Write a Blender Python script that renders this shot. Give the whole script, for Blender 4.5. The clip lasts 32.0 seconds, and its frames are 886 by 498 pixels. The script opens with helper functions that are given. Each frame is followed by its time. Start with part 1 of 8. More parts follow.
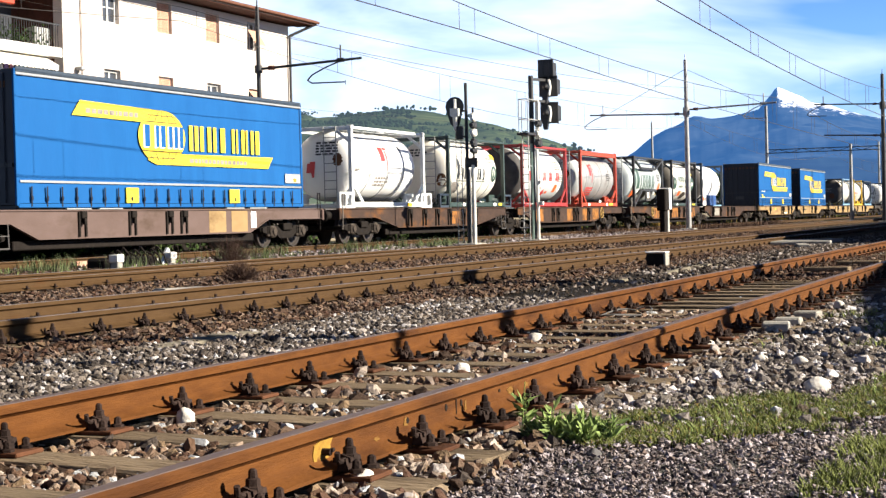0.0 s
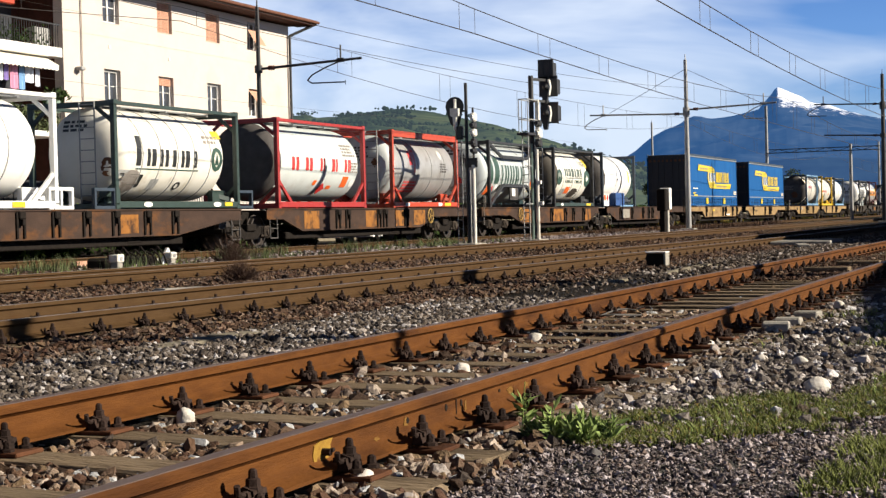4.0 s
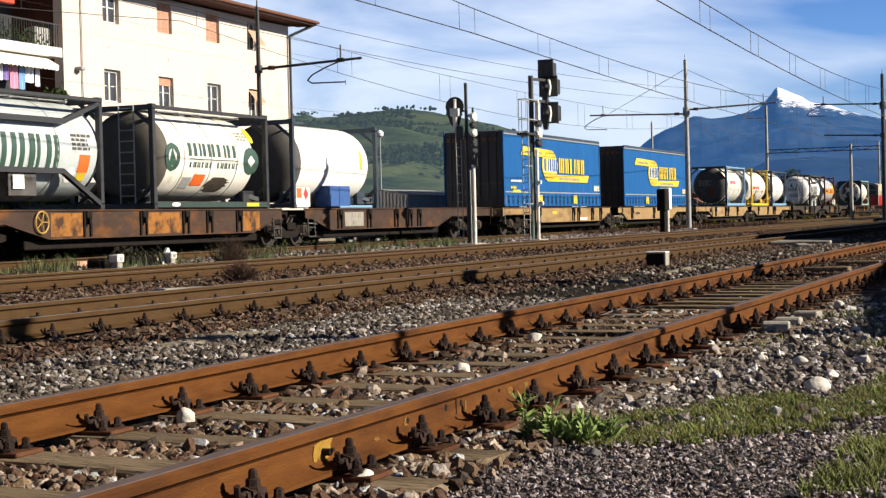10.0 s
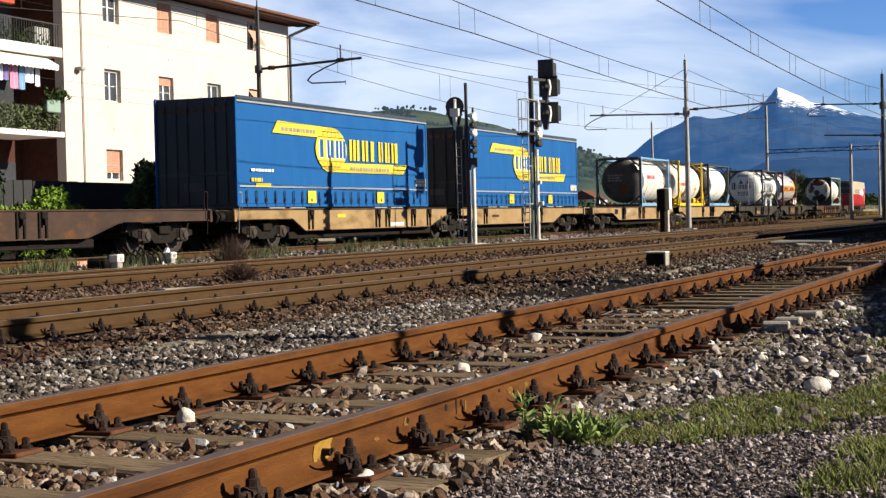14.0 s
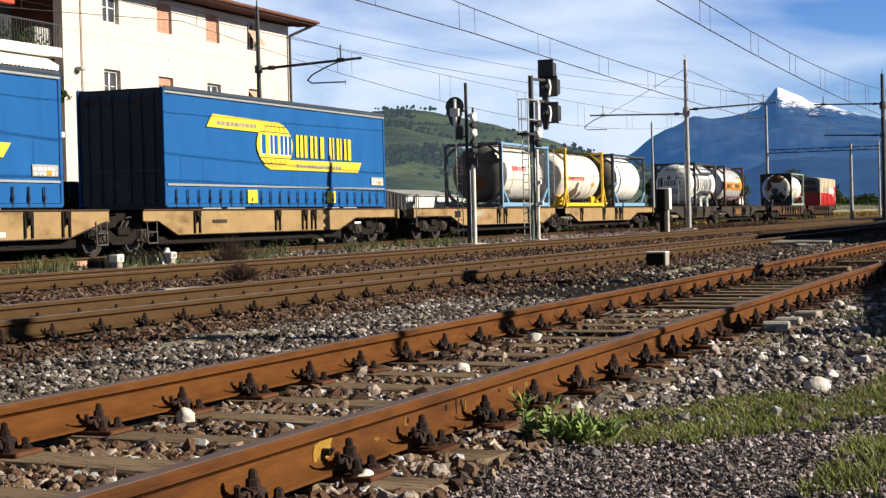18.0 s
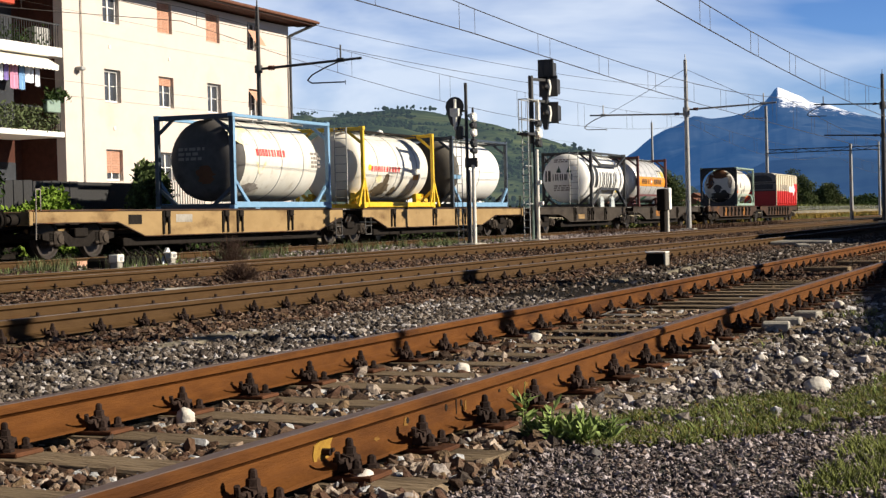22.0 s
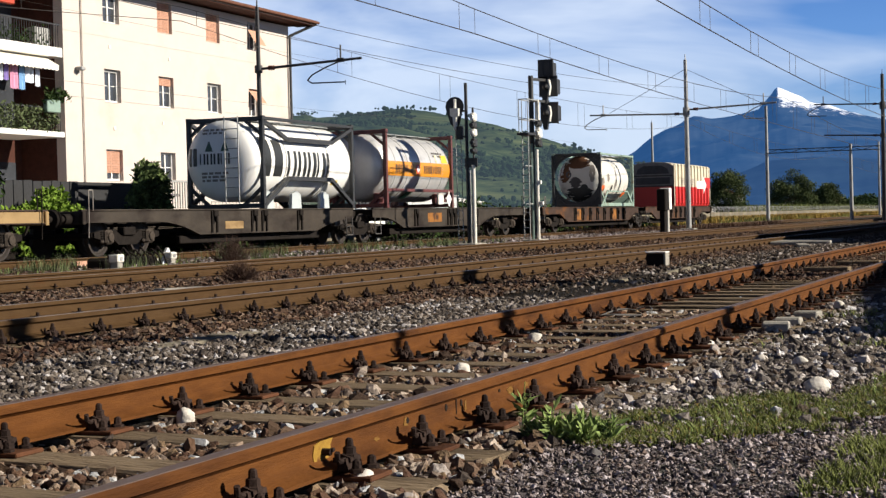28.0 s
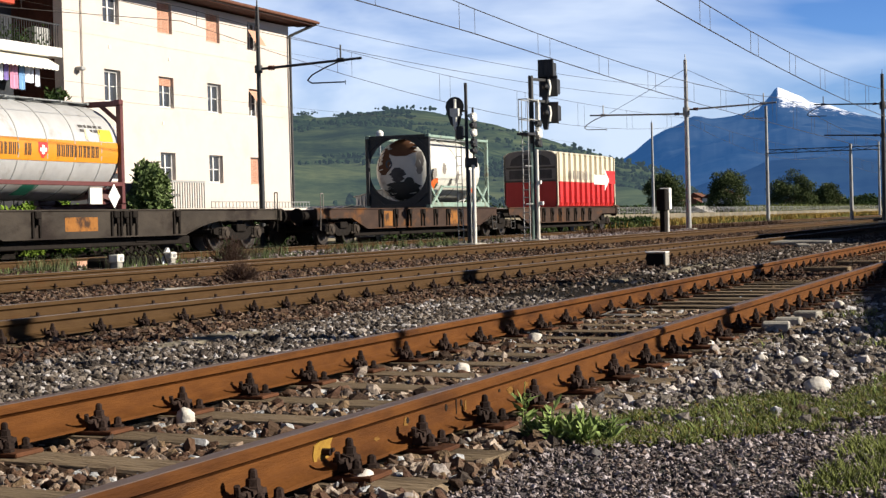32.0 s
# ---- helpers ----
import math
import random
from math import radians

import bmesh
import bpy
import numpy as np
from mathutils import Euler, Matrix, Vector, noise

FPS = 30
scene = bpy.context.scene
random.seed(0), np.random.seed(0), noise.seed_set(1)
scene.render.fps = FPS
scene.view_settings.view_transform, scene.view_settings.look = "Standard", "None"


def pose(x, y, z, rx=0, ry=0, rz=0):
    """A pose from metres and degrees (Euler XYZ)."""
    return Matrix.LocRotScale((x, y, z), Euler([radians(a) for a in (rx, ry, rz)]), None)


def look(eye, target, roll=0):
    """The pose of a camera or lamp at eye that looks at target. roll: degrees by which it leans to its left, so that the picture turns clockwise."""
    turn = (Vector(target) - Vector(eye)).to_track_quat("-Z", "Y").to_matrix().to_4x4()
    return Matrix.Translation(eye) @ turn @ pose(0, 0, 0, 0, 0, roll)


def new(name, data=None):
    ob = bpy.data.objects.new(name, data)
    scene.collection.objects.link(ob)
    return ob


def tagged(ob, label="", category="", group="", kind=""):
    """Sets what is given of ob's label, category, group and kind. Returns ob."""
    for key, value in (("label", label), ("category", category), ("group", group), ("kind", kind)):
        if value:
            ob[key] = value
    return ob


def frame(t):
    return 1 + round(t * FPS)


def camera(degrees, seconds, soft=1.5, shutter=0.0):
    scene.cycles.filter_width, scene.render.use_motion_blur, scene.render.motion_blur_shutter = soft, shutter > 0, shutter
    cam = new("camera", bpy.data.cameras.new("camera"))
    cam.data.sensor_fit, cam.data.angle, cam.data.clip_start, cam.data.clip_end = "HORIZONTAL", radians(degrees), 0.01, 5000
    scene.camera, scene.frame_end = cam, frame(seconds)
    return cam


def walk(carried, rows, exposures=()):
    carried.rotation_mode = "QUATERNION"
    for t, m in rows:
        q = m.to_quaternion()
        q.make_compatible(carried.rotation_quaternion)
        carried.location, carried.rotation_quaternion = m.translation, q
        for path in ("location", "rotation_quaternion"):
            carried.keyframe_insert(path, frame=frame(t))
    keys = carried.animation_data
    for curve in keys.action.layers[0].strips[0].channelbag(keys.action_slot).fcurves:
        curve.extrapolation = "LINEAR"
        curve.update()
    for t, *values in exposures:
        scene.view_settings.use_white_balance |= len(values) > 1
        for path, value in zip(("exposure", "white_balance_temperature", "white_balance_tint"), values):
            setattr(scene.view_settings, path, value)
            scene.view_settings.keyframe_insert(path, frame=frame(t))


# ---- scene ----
# The x axis runs along the tracks, y away from the camera, z up; z = 0 is the top of the sleepers.
EYE = (0.0, 0.0, 0.825)
TURN, TILT, LEAN = radians(21.427), radians(-1.004), -1.4376
AIM = Vector((math.cos(TILT) * math.cos(TURN), math.cos(TILT) * math.sin(TURN), math.sin(TILT)))
cam = camera(30.4, 32.0, soft=1.35)
CAMERA_POSE = look(EYE, Vector(EYE) + AIM * 10, LEAN)
walk(cam, [(0.0, CAMERA_POSE), (32.0, CAMERA_POSE)], exposures=[(0.0, 1.40, 6250, 10), (0.7, 1.21, 6300, 10), (1.4, 0.90, 6400, 10), (2.0, 0.75, 6450, 10), (2.6, 0.73, 6450, 10), (6.0, 0.81, 6420, 10), (12.0, 0.81, 6420, 10), (17.0, 0.80, 6420, 10),
    (19.0, 0.83, 6430, 10), (20.0, 0.90, 6450, 10), (20.6, 0.77, 6450, 10), (22.0, 0.68, 6500, 10), (25.0, 0.69, 6480, 10), (28.0, 0.65, 6200, 10), (30.0, 0.69, 6200, 10), (32.0, 0.74, 6230, 10)])

SPEED = 5.43          # of the train, m/s towards -x
RAIL_TOP = 0.17
TRACKS = (3.07, 8.15, 14.1, 22.34)   # centre lines
LOAD = 1.28           # height of the wagons' load
GAUGE = 1.505         # between rail centres

# ---- world and sun ----
SUN_TO = Vector((0.22, -1.0, 0.50)).normalized()
world = bpy.data.worlds.new("sky")
scene.world = world
world.use_nodes = True
wn, wl = world.node_tree.nodes, world.node_tree.links
wn.clear()


def make_world():
    sky = wn.new("ShaderNodeTexSky")
    sky.sky_type, sky.sun_disc = "NISHITA", False
    sky.sun_elevation = math.asin(SUN_TO.z)
    sky.sun_rotation = math.atan2(SUN_TO.x, SUN_TO.y)
    sky.air_density, sky.dust_density, sky.ozone_density = 1.0, 0.15, 2.0
    tc = wn.new("ShaderNodeTexCoord")
    mp = wn.new("ShaderNodeMapping")
    mp.inputs["Rotation"].default_value = (0.12, 0.05, 0.3)
    mp.inputs["Location"].default_value = (0.35, 0.2, 0.1)
    mp.inputs["Scale"].default_value = (2.2, 2.6, 9.0)
    wl.new(tc.outputs["Generated"], mp.inputs["Vector"])
    nz = wn.new("ShaderNodeTexNoise")
    nz.inputs["Scale"].default_value, nz.inputs["Detail"].default_value, nz.inputs["Roughness"].default_value = 1.7, 5, 0.52
    nz.inputs["Distortion"].default_value = 0.5
    wl.new(mp.outputs["Vector"], nz.inputs["Vector"])
    rp = wn.new("ShaderNodeValToRGB")
    rp.color_ramp.elements[0].position, rp.color_ramp.elements[1].position = 0.33, 0.62
    wl.new(nz.outputs["Fac"], rp.inputs["Fac"])
    mx = wn.new("ShaderNodeMix")
    mx.data_type = "RGBA"
    mx.inputs["B"].default_value = (13.2, 14.5, 16.4, 1)
    sc = wn.new("ShaderNodeMath")
    sc.operation = "MULTIPLY"
    sc.inputs[1].default_value = 0.75
    wl.new(rp.outputs["Color"], sc.inputs[0])
    # the cloud layer thins out overhead, away from the hazy horizon
    sp = wn.new("ShaderNodeSeparateXYZ")
    wl.new(tc.outputs["Generated"], sp.inputs["Vector"])
    fade = wn.new("ShaderNodeMapRange")
    fade.inputs["From Min"].default_value, fade.inputs["From Max"].default_value = 0.13, 0.30
    fade.inputs["To Min"].default_value, fade.inputs["To Max"].default_value = 1.0, 0.0
    wl.new(sp.outputs["Z"], fade.inputs["Value"])
    thin = wn.new("ShaderNodeMath")
    thin.operation = "MULTIPLY"
    wl.new(sc.outputs[0], thin.inputs[0])
    wl.new(fade.outputs["Result"], thin.inputs[1])
    wl.new(thin.outputs[0], mx.inputs["Factor"])
    blue = wn.new("ShaderNodeMix")
    blue.data_type, blue.blend_type = "RGBA", "MULTIPLY"
    blue.inputs["Factor"].default_value, blue.inputs["B"].default_value = 1.0, (0.70, 1.08, 1.98, 1)
    wl.new(sky.outputs["Color"], blue.inputs["A"])
    # the clear sky deepens from the hazy horizon to the zenith
    deep = wn.new("ShaderNodeMapRange")
    deep.inputs["From Min"].default_value, deep.inputs["From Max"].default_value = 0.11, 0.38
    deep.inputs["To Min"].default_value, deep.inputs["To Max"].default_value = 1.0, 0.14
    wl.new(sp.outputs["Z"], deep.inputs["Value"])
    dim = wn.new("ShaderNodeVectorMath")
    dim.operation = "SCALE"
    wl.new(blue.outputs["Result"], dim.inputs[0])
    wl.new(deep.outputs["Result"], dim.inputs["Scale"])
    wl.new(dim.outputs["Vector"], mx.inputs["A"])
    bg = wn.new("ShaderNodeBackground")
    bg.inputs["Strength"].default_value = 0.040
    wl.new(mx.outputs["Result"], bg.inputs["Color"])
    out = wn.new("ShaderNodeOutputWorld")
    wl.new(bg.outputs["Background"], out.inputs["Surface"])


make_world()
sun = new("sun", bpy.data.lights.new("sun", "SUN"))
sun.data.energy, sun.data.angle, sun.data.color = 5.5, radians(0.53), (1.0, 0.90, 0.74)
sun.matrix_world = look(SUN_TO * 200, (0, 0, 0))


# ---- materials ----
def surf(name, a, b, scale=8.0, rough=0.7, metal=0.0, bump=0.3, bscale=None, stain=None, stain_scale=0.8, stain_at=0.55, rnd=0.0, island=0.0,
         stretch=(1, 1, 1), coat=0.0, spread=0.5, dist=0.02):
    """A worn surface: two tones by fine noise, stains by coarse noise, relief, and a value that varies from piece to piece."""
    m = bpy.data.materials.new(name)
    m.use_nodes = True
    n, l = m.node_tree.nodes, m.node_tree.links
    p = n["Principled BSDF"]
    tc = n.new("ShaderNodeTexCoord")
    mp = n.new("ShaderNodeMapping")
    mp.inputs["Scale"].default_value = stretch
    l.new(tc.outputs["Object"], mp.inputs["Vector"])

    def noise_node(s, d=6.0, r=0.6):
        q = n.new("ShaderNodeTexNoise")
        q.inputs["Scale"].default_value, q.inputs["Detail"].default_value, q.inputs["Roughness"].default_value = s, d, r
        l.new(mp.outputs["Vector"], q.inputs["Vector"])
        return q

    def ramp(src, lo, hi):
        q = n.new("ShaderNodeMapRange")
        q.inputs["From Min"].default_value, q.inputs["From Max"].default_value = lo, hi
        l.new(src, q.inputs["Value"])
        return q.outputs["Result"]

    def mix(f, x, y, blend="MIX"):
        q = n.new("ShaderNodeMix")
        q.data_type, q.blend_type = "RGBA", blend
        for s, v in (("Factor", f), ("A", x), ("B", y)):
            if isinstance(v, (tuple, float, int)):
                q.inputs[s].default_value = (*v, 1) if isinstance(v, tuple) else v
            else:
                l.new(v, q.inputs[s])
        return q.outputs["Result"]

    n1 = noise_node(scale)
    col = mix(ramp(n1.outputs["Fac"], 0.5 - spread / 2, 0.5 + spread / 2), a, b)
    if stain:
        n2 = noise_node(stain_scale, 5, 0.65)
        col = mix(ramp(n2.outputs["Fac"], stain_at, stain_at + 0.14), col, stain)
    if rnd or island:
        src = n.new("ShaderNodeObjectInfo").outputs["Random"] if rnd else n.new("ShaderNodeNewGeometry").outputs["Random Per Island"]
        hsv = n.new("ShaderNodeHueSaturation")
        q = n.new("ShaderNodeMapRange")
        k = rnd or island
        q.inputs["To Min"].default_value, q.inputs["To Max"].default_value = 1 - k, 1 + k
        l.new(src, q.inputs["Value"])
        l.new(q.outputs["Result"], hsv.inputs["Value"])
        l.new(col, hsv.inputs["Color"])
        col = hsv.outputs["Color"]
    l.new(col, p.inputs["Base Color"])
    rr = n.new("ShaderNodeMapRange")
    rr.inputs["To Min"].default_value, rr.inputs["To Max"].default_value = max(0.02, rough - 0.12), min(1, rough + 0.12)
    l.new(n1.outputs["Fac"], rr.inputs["Value"])
    l.new(rr.outputs["Result"], p.inputs["Roughness"])
    p.inputs["Metallic"].default_value = metal
    if rough > 0.68 and not metal:
        p.inputs["Specular IOR Level"].default_value = 0.12
    if coat:
        p.inputs["Coat Weight"].default_value, p.inputs["Coat Roughness"].default_value = coat, 0.15
    if bump:
        n3 = noise_node(bscale or scale * 2, 4, 0.6)
        bp = n.new("ShaderNodeBump")
        bp.inputs["Strength"].default_value, bp.inputs["Distance"].default_value = bump, dist
        l.new(n3.outputs["Fac"], bp.inputs["Height"])
        l.new(bp.outputs["Normal"], p.inputs["Normal"])
    return m


def leafy(name, a, b, rnd=0.45):
    m = surf(name, a, b, scale=1.3, rough=0.85, bump=0, island=rnd)
    p = m.node_tree.nodes["Principled BSDF"]
    p.inputs["Transmission Weight"].default_value = 0.0
    p.inputs["Specular IOR Level"].default_value = 0.15
    return m


def stones(name, tones, rough=0.85):
    """Broken stone: each piece takes one of the tones, with grain over it."""
    m = surf(name, (1.0, 1.0, 1.0), (0.62, 0.60, 0.57), 30, rough, bump=0.5, bscale=90)
    n, l = m.node_tree.nodes, m.node_tree.links
    p = n["Principled BSDF"]
    grain = p.inputs["Base Color"].links[0].from_socket
    geo = n.new("ShaderNodeNewGeometry")
    rp = n.new("ShaderNodeValToRGB")
    rp.color_ramp.interpolation = "CONSTANT"
    e = rp.color_ramp.elements
    e[0].color, e[1].color = (*tones[0], 1), (*tones[1], 1)
    e[1].position = 1 / len(tones)
    for i, c in enumerate(tones[2:]):
        e.new((i + 2) / len(tones)).color = (*c, 1)
    l.new(geo.outputs["Random Per Island"], rp.inputs["Fac"])
    mx = n.new("ShaderNodeMix")
    mx.data_type, mx.blend_type = "RGBA", "MULTIPLY"
    mx.inputs["Factor"].default_value = 1.0
    l.new(rp.outputs["Color"], mx.inputs["A"])
    l.new(grain, mx.inputs["B"])
    l.new(mx.outputs["Result"], p.inputs["Base Color"])
    return m


BROWNS = [(0.2028, 0.1365, 0.0938), (0.0832, 0.0532, 0.0351), (0.1262, 0.0746, 0.0486), (0.2931, 0.2188, 0.1636), (0.0524, 0.0336, 0.0243), (0.1859, 0.1444, 0.1194), (0.0993, 0.0551, 0.0373), (0.4201, 0.3481, 0.2894), (0.153, 0.1013, 0.0707), (0.0797, 0.0633, 0.0535), (0.2195, 0.1515, 0.0925), (0.4508, 0.46, 0.4731)]
GREYS = [(0.1709, 0.1458, 0.1269), (0.0828, 0.0705, 0.0626), (0.1171, 0.0953, 0.0792), (0.2286, 0.1987, 0.1764), (0.05, 0.0412, 0.0361), (0.1366, 0.1111, 0.0888), (0.0901, 0.0666, 0.0499), (0.3723, 0.3272, 0.3002), (0.1903, 0.1588, 0.1337), (0.0658, 0.0551, 0.0492), (0.109, 0.0909, 0.0806), (0.4685, 0.4413, 0.4368)]
FINE = [(0.3044, 0.2629, 0.2621), (0.1475, 0.1269, 0.1292), (0.2085, 0.1717, 0.1638), (0.407, 0.358, 0.3645), (0.089, 0.0743, 0.0748), (0.2432, 0.2004, 0.1836), (0.1606, 0.1198, 0.103), (0.5049, 0.4491, 0.4722), (0.3388, 0.286, 0.276), (0.1171, 0.0995, 0.1016), (0.1941, 0.164, 0.1665)]

MAT = {
    "ground": surf("earth", (0.05712, 0.04464, 0.03216), (0.03216, 0.02856, 0.01968), 1.2, 0.95, bump=0.6, bscale=14, stain=(0.03568, 0.0392, 0.01432), stain_scale=0.12, stain_at=0.5),
    # bed kept near black: its colour holds the shade between the loose stones
    "ballast": surf("shaded_ballast_fill", (0.0231, 0.0176, 0.01265), (0.0077, 0.00605, 0.00495), 18, 0.95, bump=1.0, bscale=26, stain=(0.0099, 0.00792, 0.00594), stain_scale=1.1, dist=0.04),
    "gravel": surf("fine_gravel", (0.12, 0.115, 0.107), (0.04, 0.0375, 0.034), 55, 0.95, bump=1.0, bscale=60, stain=(0.036, 0.0324, 0.0216), stain_scale=0.9, dist=0.03),
    "stone": stones("ballast_stone", BROWNS),
    "stone_dark": stones("rusty_dark_ballast", [(a * 0.72, b * 0.68, c * 0.68) for a, b, c in BROWNS if a < 0.32]),
    "stone_grey": stones("grey_stone", GREYS),
    "stone_shoulder": stones("shoulder_stone", [(a * 1.5, b * 1.54, c * 1.58) for a, b, c in GREYS] + [(0.16, 0.14, 0.12), (0.24, 0.21, 0.19)]),
    "stone_dusky": stones("dusky_stone", [(a * 0.78, b * 0.74, c * 0.70) for a, b, c in GREYS]),
    "stone_fine": stones("fine_pale_gravel", FINE),
    "stone_white": surf("limestone", (0.62, 0.58, 0.52), (0.42, 0.38, 0.33), 14, 0.8, bump=0.4, bscale=50),
    "rust": surf("rusty_rail", (0.118, 0.0435, 0.0085), (0.066, 0.023, 0.005), 9, 0.78, bump=0.3, bscale=70, stain=(0.046, 0.016, 0.004), stain_scale=1.6, stain_at=0.5, stretch=(0.5, 1, 2.5)),
    "rust_tan": surf("dusty_rail", (0.0665, 0.0370, 0.0145), (0.0455, 0.0238, 0.0090), 9, 0.75, bump=0.25, bscale=70, stain=(0.06948, 0.026, 0.00572), stain_scale=0.9, stain_at=0.6, stretch=(0.5, 1, 2.5)),
    "railtop_rusty": surf("rail_head_rusty", (0.15, 0.115, 0.10), (0.10, 0.06, 0.042), 12, 0.55, 0.3, bump=0.15, stretch=(0.3, 3, 1)),
    "oldyellow": surf("flaking_yellow_paint", (0.30, 0.185, 0.03), (0.21, 0.11, 0.02), 40, 0.7, bump=0.3, stain=(0.10, 0.035, 0.01), stain_scale=22, stain_at=0.52),
    "paint_scrap": surf("worn_yellow_scrap", (0.20, 0.115, 0.025), (0.13, 0.06, 0.014), 60, 0.75, bump=0.3, stain=(0.09, 0.033, 0.008), stain_scale=40, stain_at=0.47),
    "railtop": surf("rail_head_worn", (0.26, 0.24, 0.24), (0.16, 0.12, 0.10), 12, 0.45, 0.5, bump=0.1, stretch=(0.3, 3, 1)),
    "bolt": surf("dark_rusty_iron", (0.033, 0.0192, 0.0144), (0.012, 0.0078, 0.0066), 30, 0.75, bump=0.3, rnd=0.3),
    "plate": surf("orange_rust_plate", (0.105, 0.043, 0.020), (0.05, 0.022, 0.012), 22, 0.8, bump=0.3, rnd=0.3),
    "sleeper": surf("weathered_sleeper", (0.200, 0.150, 0.096), (0.088, 0.063, 0.041), 11, 0.9, bump=0.9, bscale=30, stain=(0.035, 0.024, 0.016), stain_scale=3.6, stain_at=0.54, stretch=(1, 0.18, 1), rnd=0.25, dist=0.03),
    "wallconcrete": surf("stained_wall_concrete", (0.20, 0.175, 0.13), (0.13, 0.112, 0.082), 1.2, 0.92, bump=0.3, bscale=30, stain=(0.085, 0.075, 0.05), stain_scale=0.4, rnd=0.22),
    "concrete": surf("old_concrete", (0.331, 0.31, 0.274), (0.216, 0.198, 0.169), 6, 0.9, bump=0.4, bscale=40, stain=(0.144, 0.122, 0.0936), stain_scale=1.4, rnd=0.12),
    "plaster": surf("cream_plaster", (0.54, 0.478, 0.432), (0.51, 0.447, 0.40), 1.6, 0.9, bump=0.12, bscale=60, stain=(0.475, 0.415, 0.36), stain_scale=0.35),
    "white": surf("white_paint", (0.80, 0.78, 0.74), (0.68, 0.66, 0.62), 5, 0.6, bump=0.1),
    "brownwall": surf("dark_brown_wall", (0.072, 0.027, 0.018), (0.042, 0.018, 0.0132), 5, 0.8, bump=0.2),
    "rooftile": surf("brown_eave", (0.1584, 0.072, 0.0468), (0.0936, 0.0432, 0.0288), 6, 0.85, bump=0.4),
    "shutter": surf("terracotta_shutter", (0.50, 0.285, 0.20), (0.43, 0.235, 0.16), 4, 0.7, bump=0.4, bscale=9, stretch=(0.2, 0.2, 6)),
    "glassdark": surf("window_glass", (0.056, 0.06, 0.068), (0.032, 0.0344, 0.04), 2, 0.12, bump=0),
    "grey": surf("grey_paint", (0.33, 0.33, 0.32), (0.23, 0.23, 0.22), 9, 0.6, bump=0.15),
    "dark": surf("black_paint", (0.022, 0.022, 0.024), (0.012, 0.012, 0.013), 12, 0.55, bump=0.15),
    "steel": surf("galvanised_steel", (0.294, 0.301, 0.294), (0.21, 0.217, 0.21), 14, 0.5, 0.35, bump=0.1),
    "mastgrey": surf("weathered_mast", (0.34, 0.34, 0.335), (0.25, 0.25, 0.245), 8, 0.55, 0.2, bump=0.15, stain=(0.17, 0.13, 0.10), stain_scale=1.5, stretch=(1, 1, 0.4)),
    "hutgrey": surf("painted_hut_sheet", (0.52, 0.53, 0.52), (0.42, 0.43, 0.42), 4, 0.6, bump=0.1, stain=(0.30, 0.28, 0.24), stain_scale=1.2, stain_at=0.6),
    "wire": surf("copper_wire", (0.06, 0.05, 0.045), (0.04, 0.035, 0.03), 20, 0.5, 0.4, bump=0),
    "blue": surf("blue_tarpaulin", (0.0095, 0.088, 0.262), (0.0072, 0.070, 0.222), 1.3, 0.72, bump=0.3, bscale=1.6, stain=(0.0090, 0.077, 0.238), stain_scale=0.5, stretch=(1, 1, 0.35), dist=0.05),
    # navy lowered to near black, so the end doors hold their shade in colour
    "bluedark": surf("shade_dark_navy", (0.002, 0.004, 0.012), (0.0015, 0.003, 0.009), 3, 0.5, bump=0.1),
    "yellow": surf("yellow_print", (0.599, 0.448, 0.0217), (0.549, 0.39, 0.0181), 3, 0.55, bump=0.05),
    "alu": surf("dull_aluminium", (0.36, 0.37, 0.38), (0.26, 0.27, 0.28), 7, 0.5, 0.4, bump=0.1),
    "tankwhite": surf("white_tank_paint", (0.80, 0.79, 0.76), (0.72, 0.705, 0.665), 1.6, 0.42, bump=0.05, stain=(0.60, 0.55, 0.46), stain_scale=0.9, stain_at=0.62, coat=0.2),
    "tankcream": surf("cream_tank_paint", (0.7344, 0.7105, 0.6446), (0.6516, 0.6163, 0.5304), 1.8, 0.45, bump=0.05, stain=(0.4776, 0.4179, 0.3128), stain_scale=0.8, stain_at=0.58, coat=0.15),
    # end tones: grime plus the shade of the -x side, put into the colour
    "endgrey": surf("grimy_shaded_end", (0.09975, 0.0931, 0.09044), (0.05985, 0.05586, 0.0532), 3, 0.7, bump=0.1, stain=(0.0399, 0.03458, 0.03192), stain_scale=0.9),
    "endbeige": surf("dusty_shaded_end", (0.099, 0.0891, 0.0759), (0.0726, 0.066, 0.0561), 3, 0.7, bump=0.1, stain=(0.0396, 0.033, 0.02805), stain_scale=0.9),
    "endmid": surf("dusty_grey_end", (0.27, 0.245, 0.22), (0.19, 0.17, 0.15), 3, 0.7, bump=0.1, stain=(0.07, 0.05, 0.04), stain_scale=1.0, stain_at=0.56),
    "endbrown": surf("rust_brown_end", (0.144, 0.069, 0.036), (0.09, 0.042, 0.024), 2, 0.7, bump=0.1, stain=(0.03, 0.021, 0.018), stain_scale=0.7),
    "tankstained": surf("stained_white_tank", (0.639, 0.619, 0.567), (0.55, 0.523, 0.454), 1.8, 0.5, bump=0.06, stain=(0.275, 0.219, 0.154), stain_scale=0.75, stain_at=0.6, coat=0.1),
    "tankpale": surf("pale_grey_tank_paint", (0.56, 0.60, 0.585), (0.49, 0.525, 0.51), 1.8, 0.45, bump=0.05, stain=(0.44, 0.45, 0.42), stain_scale=0.9, stain_at=0.58, coat=0.15),
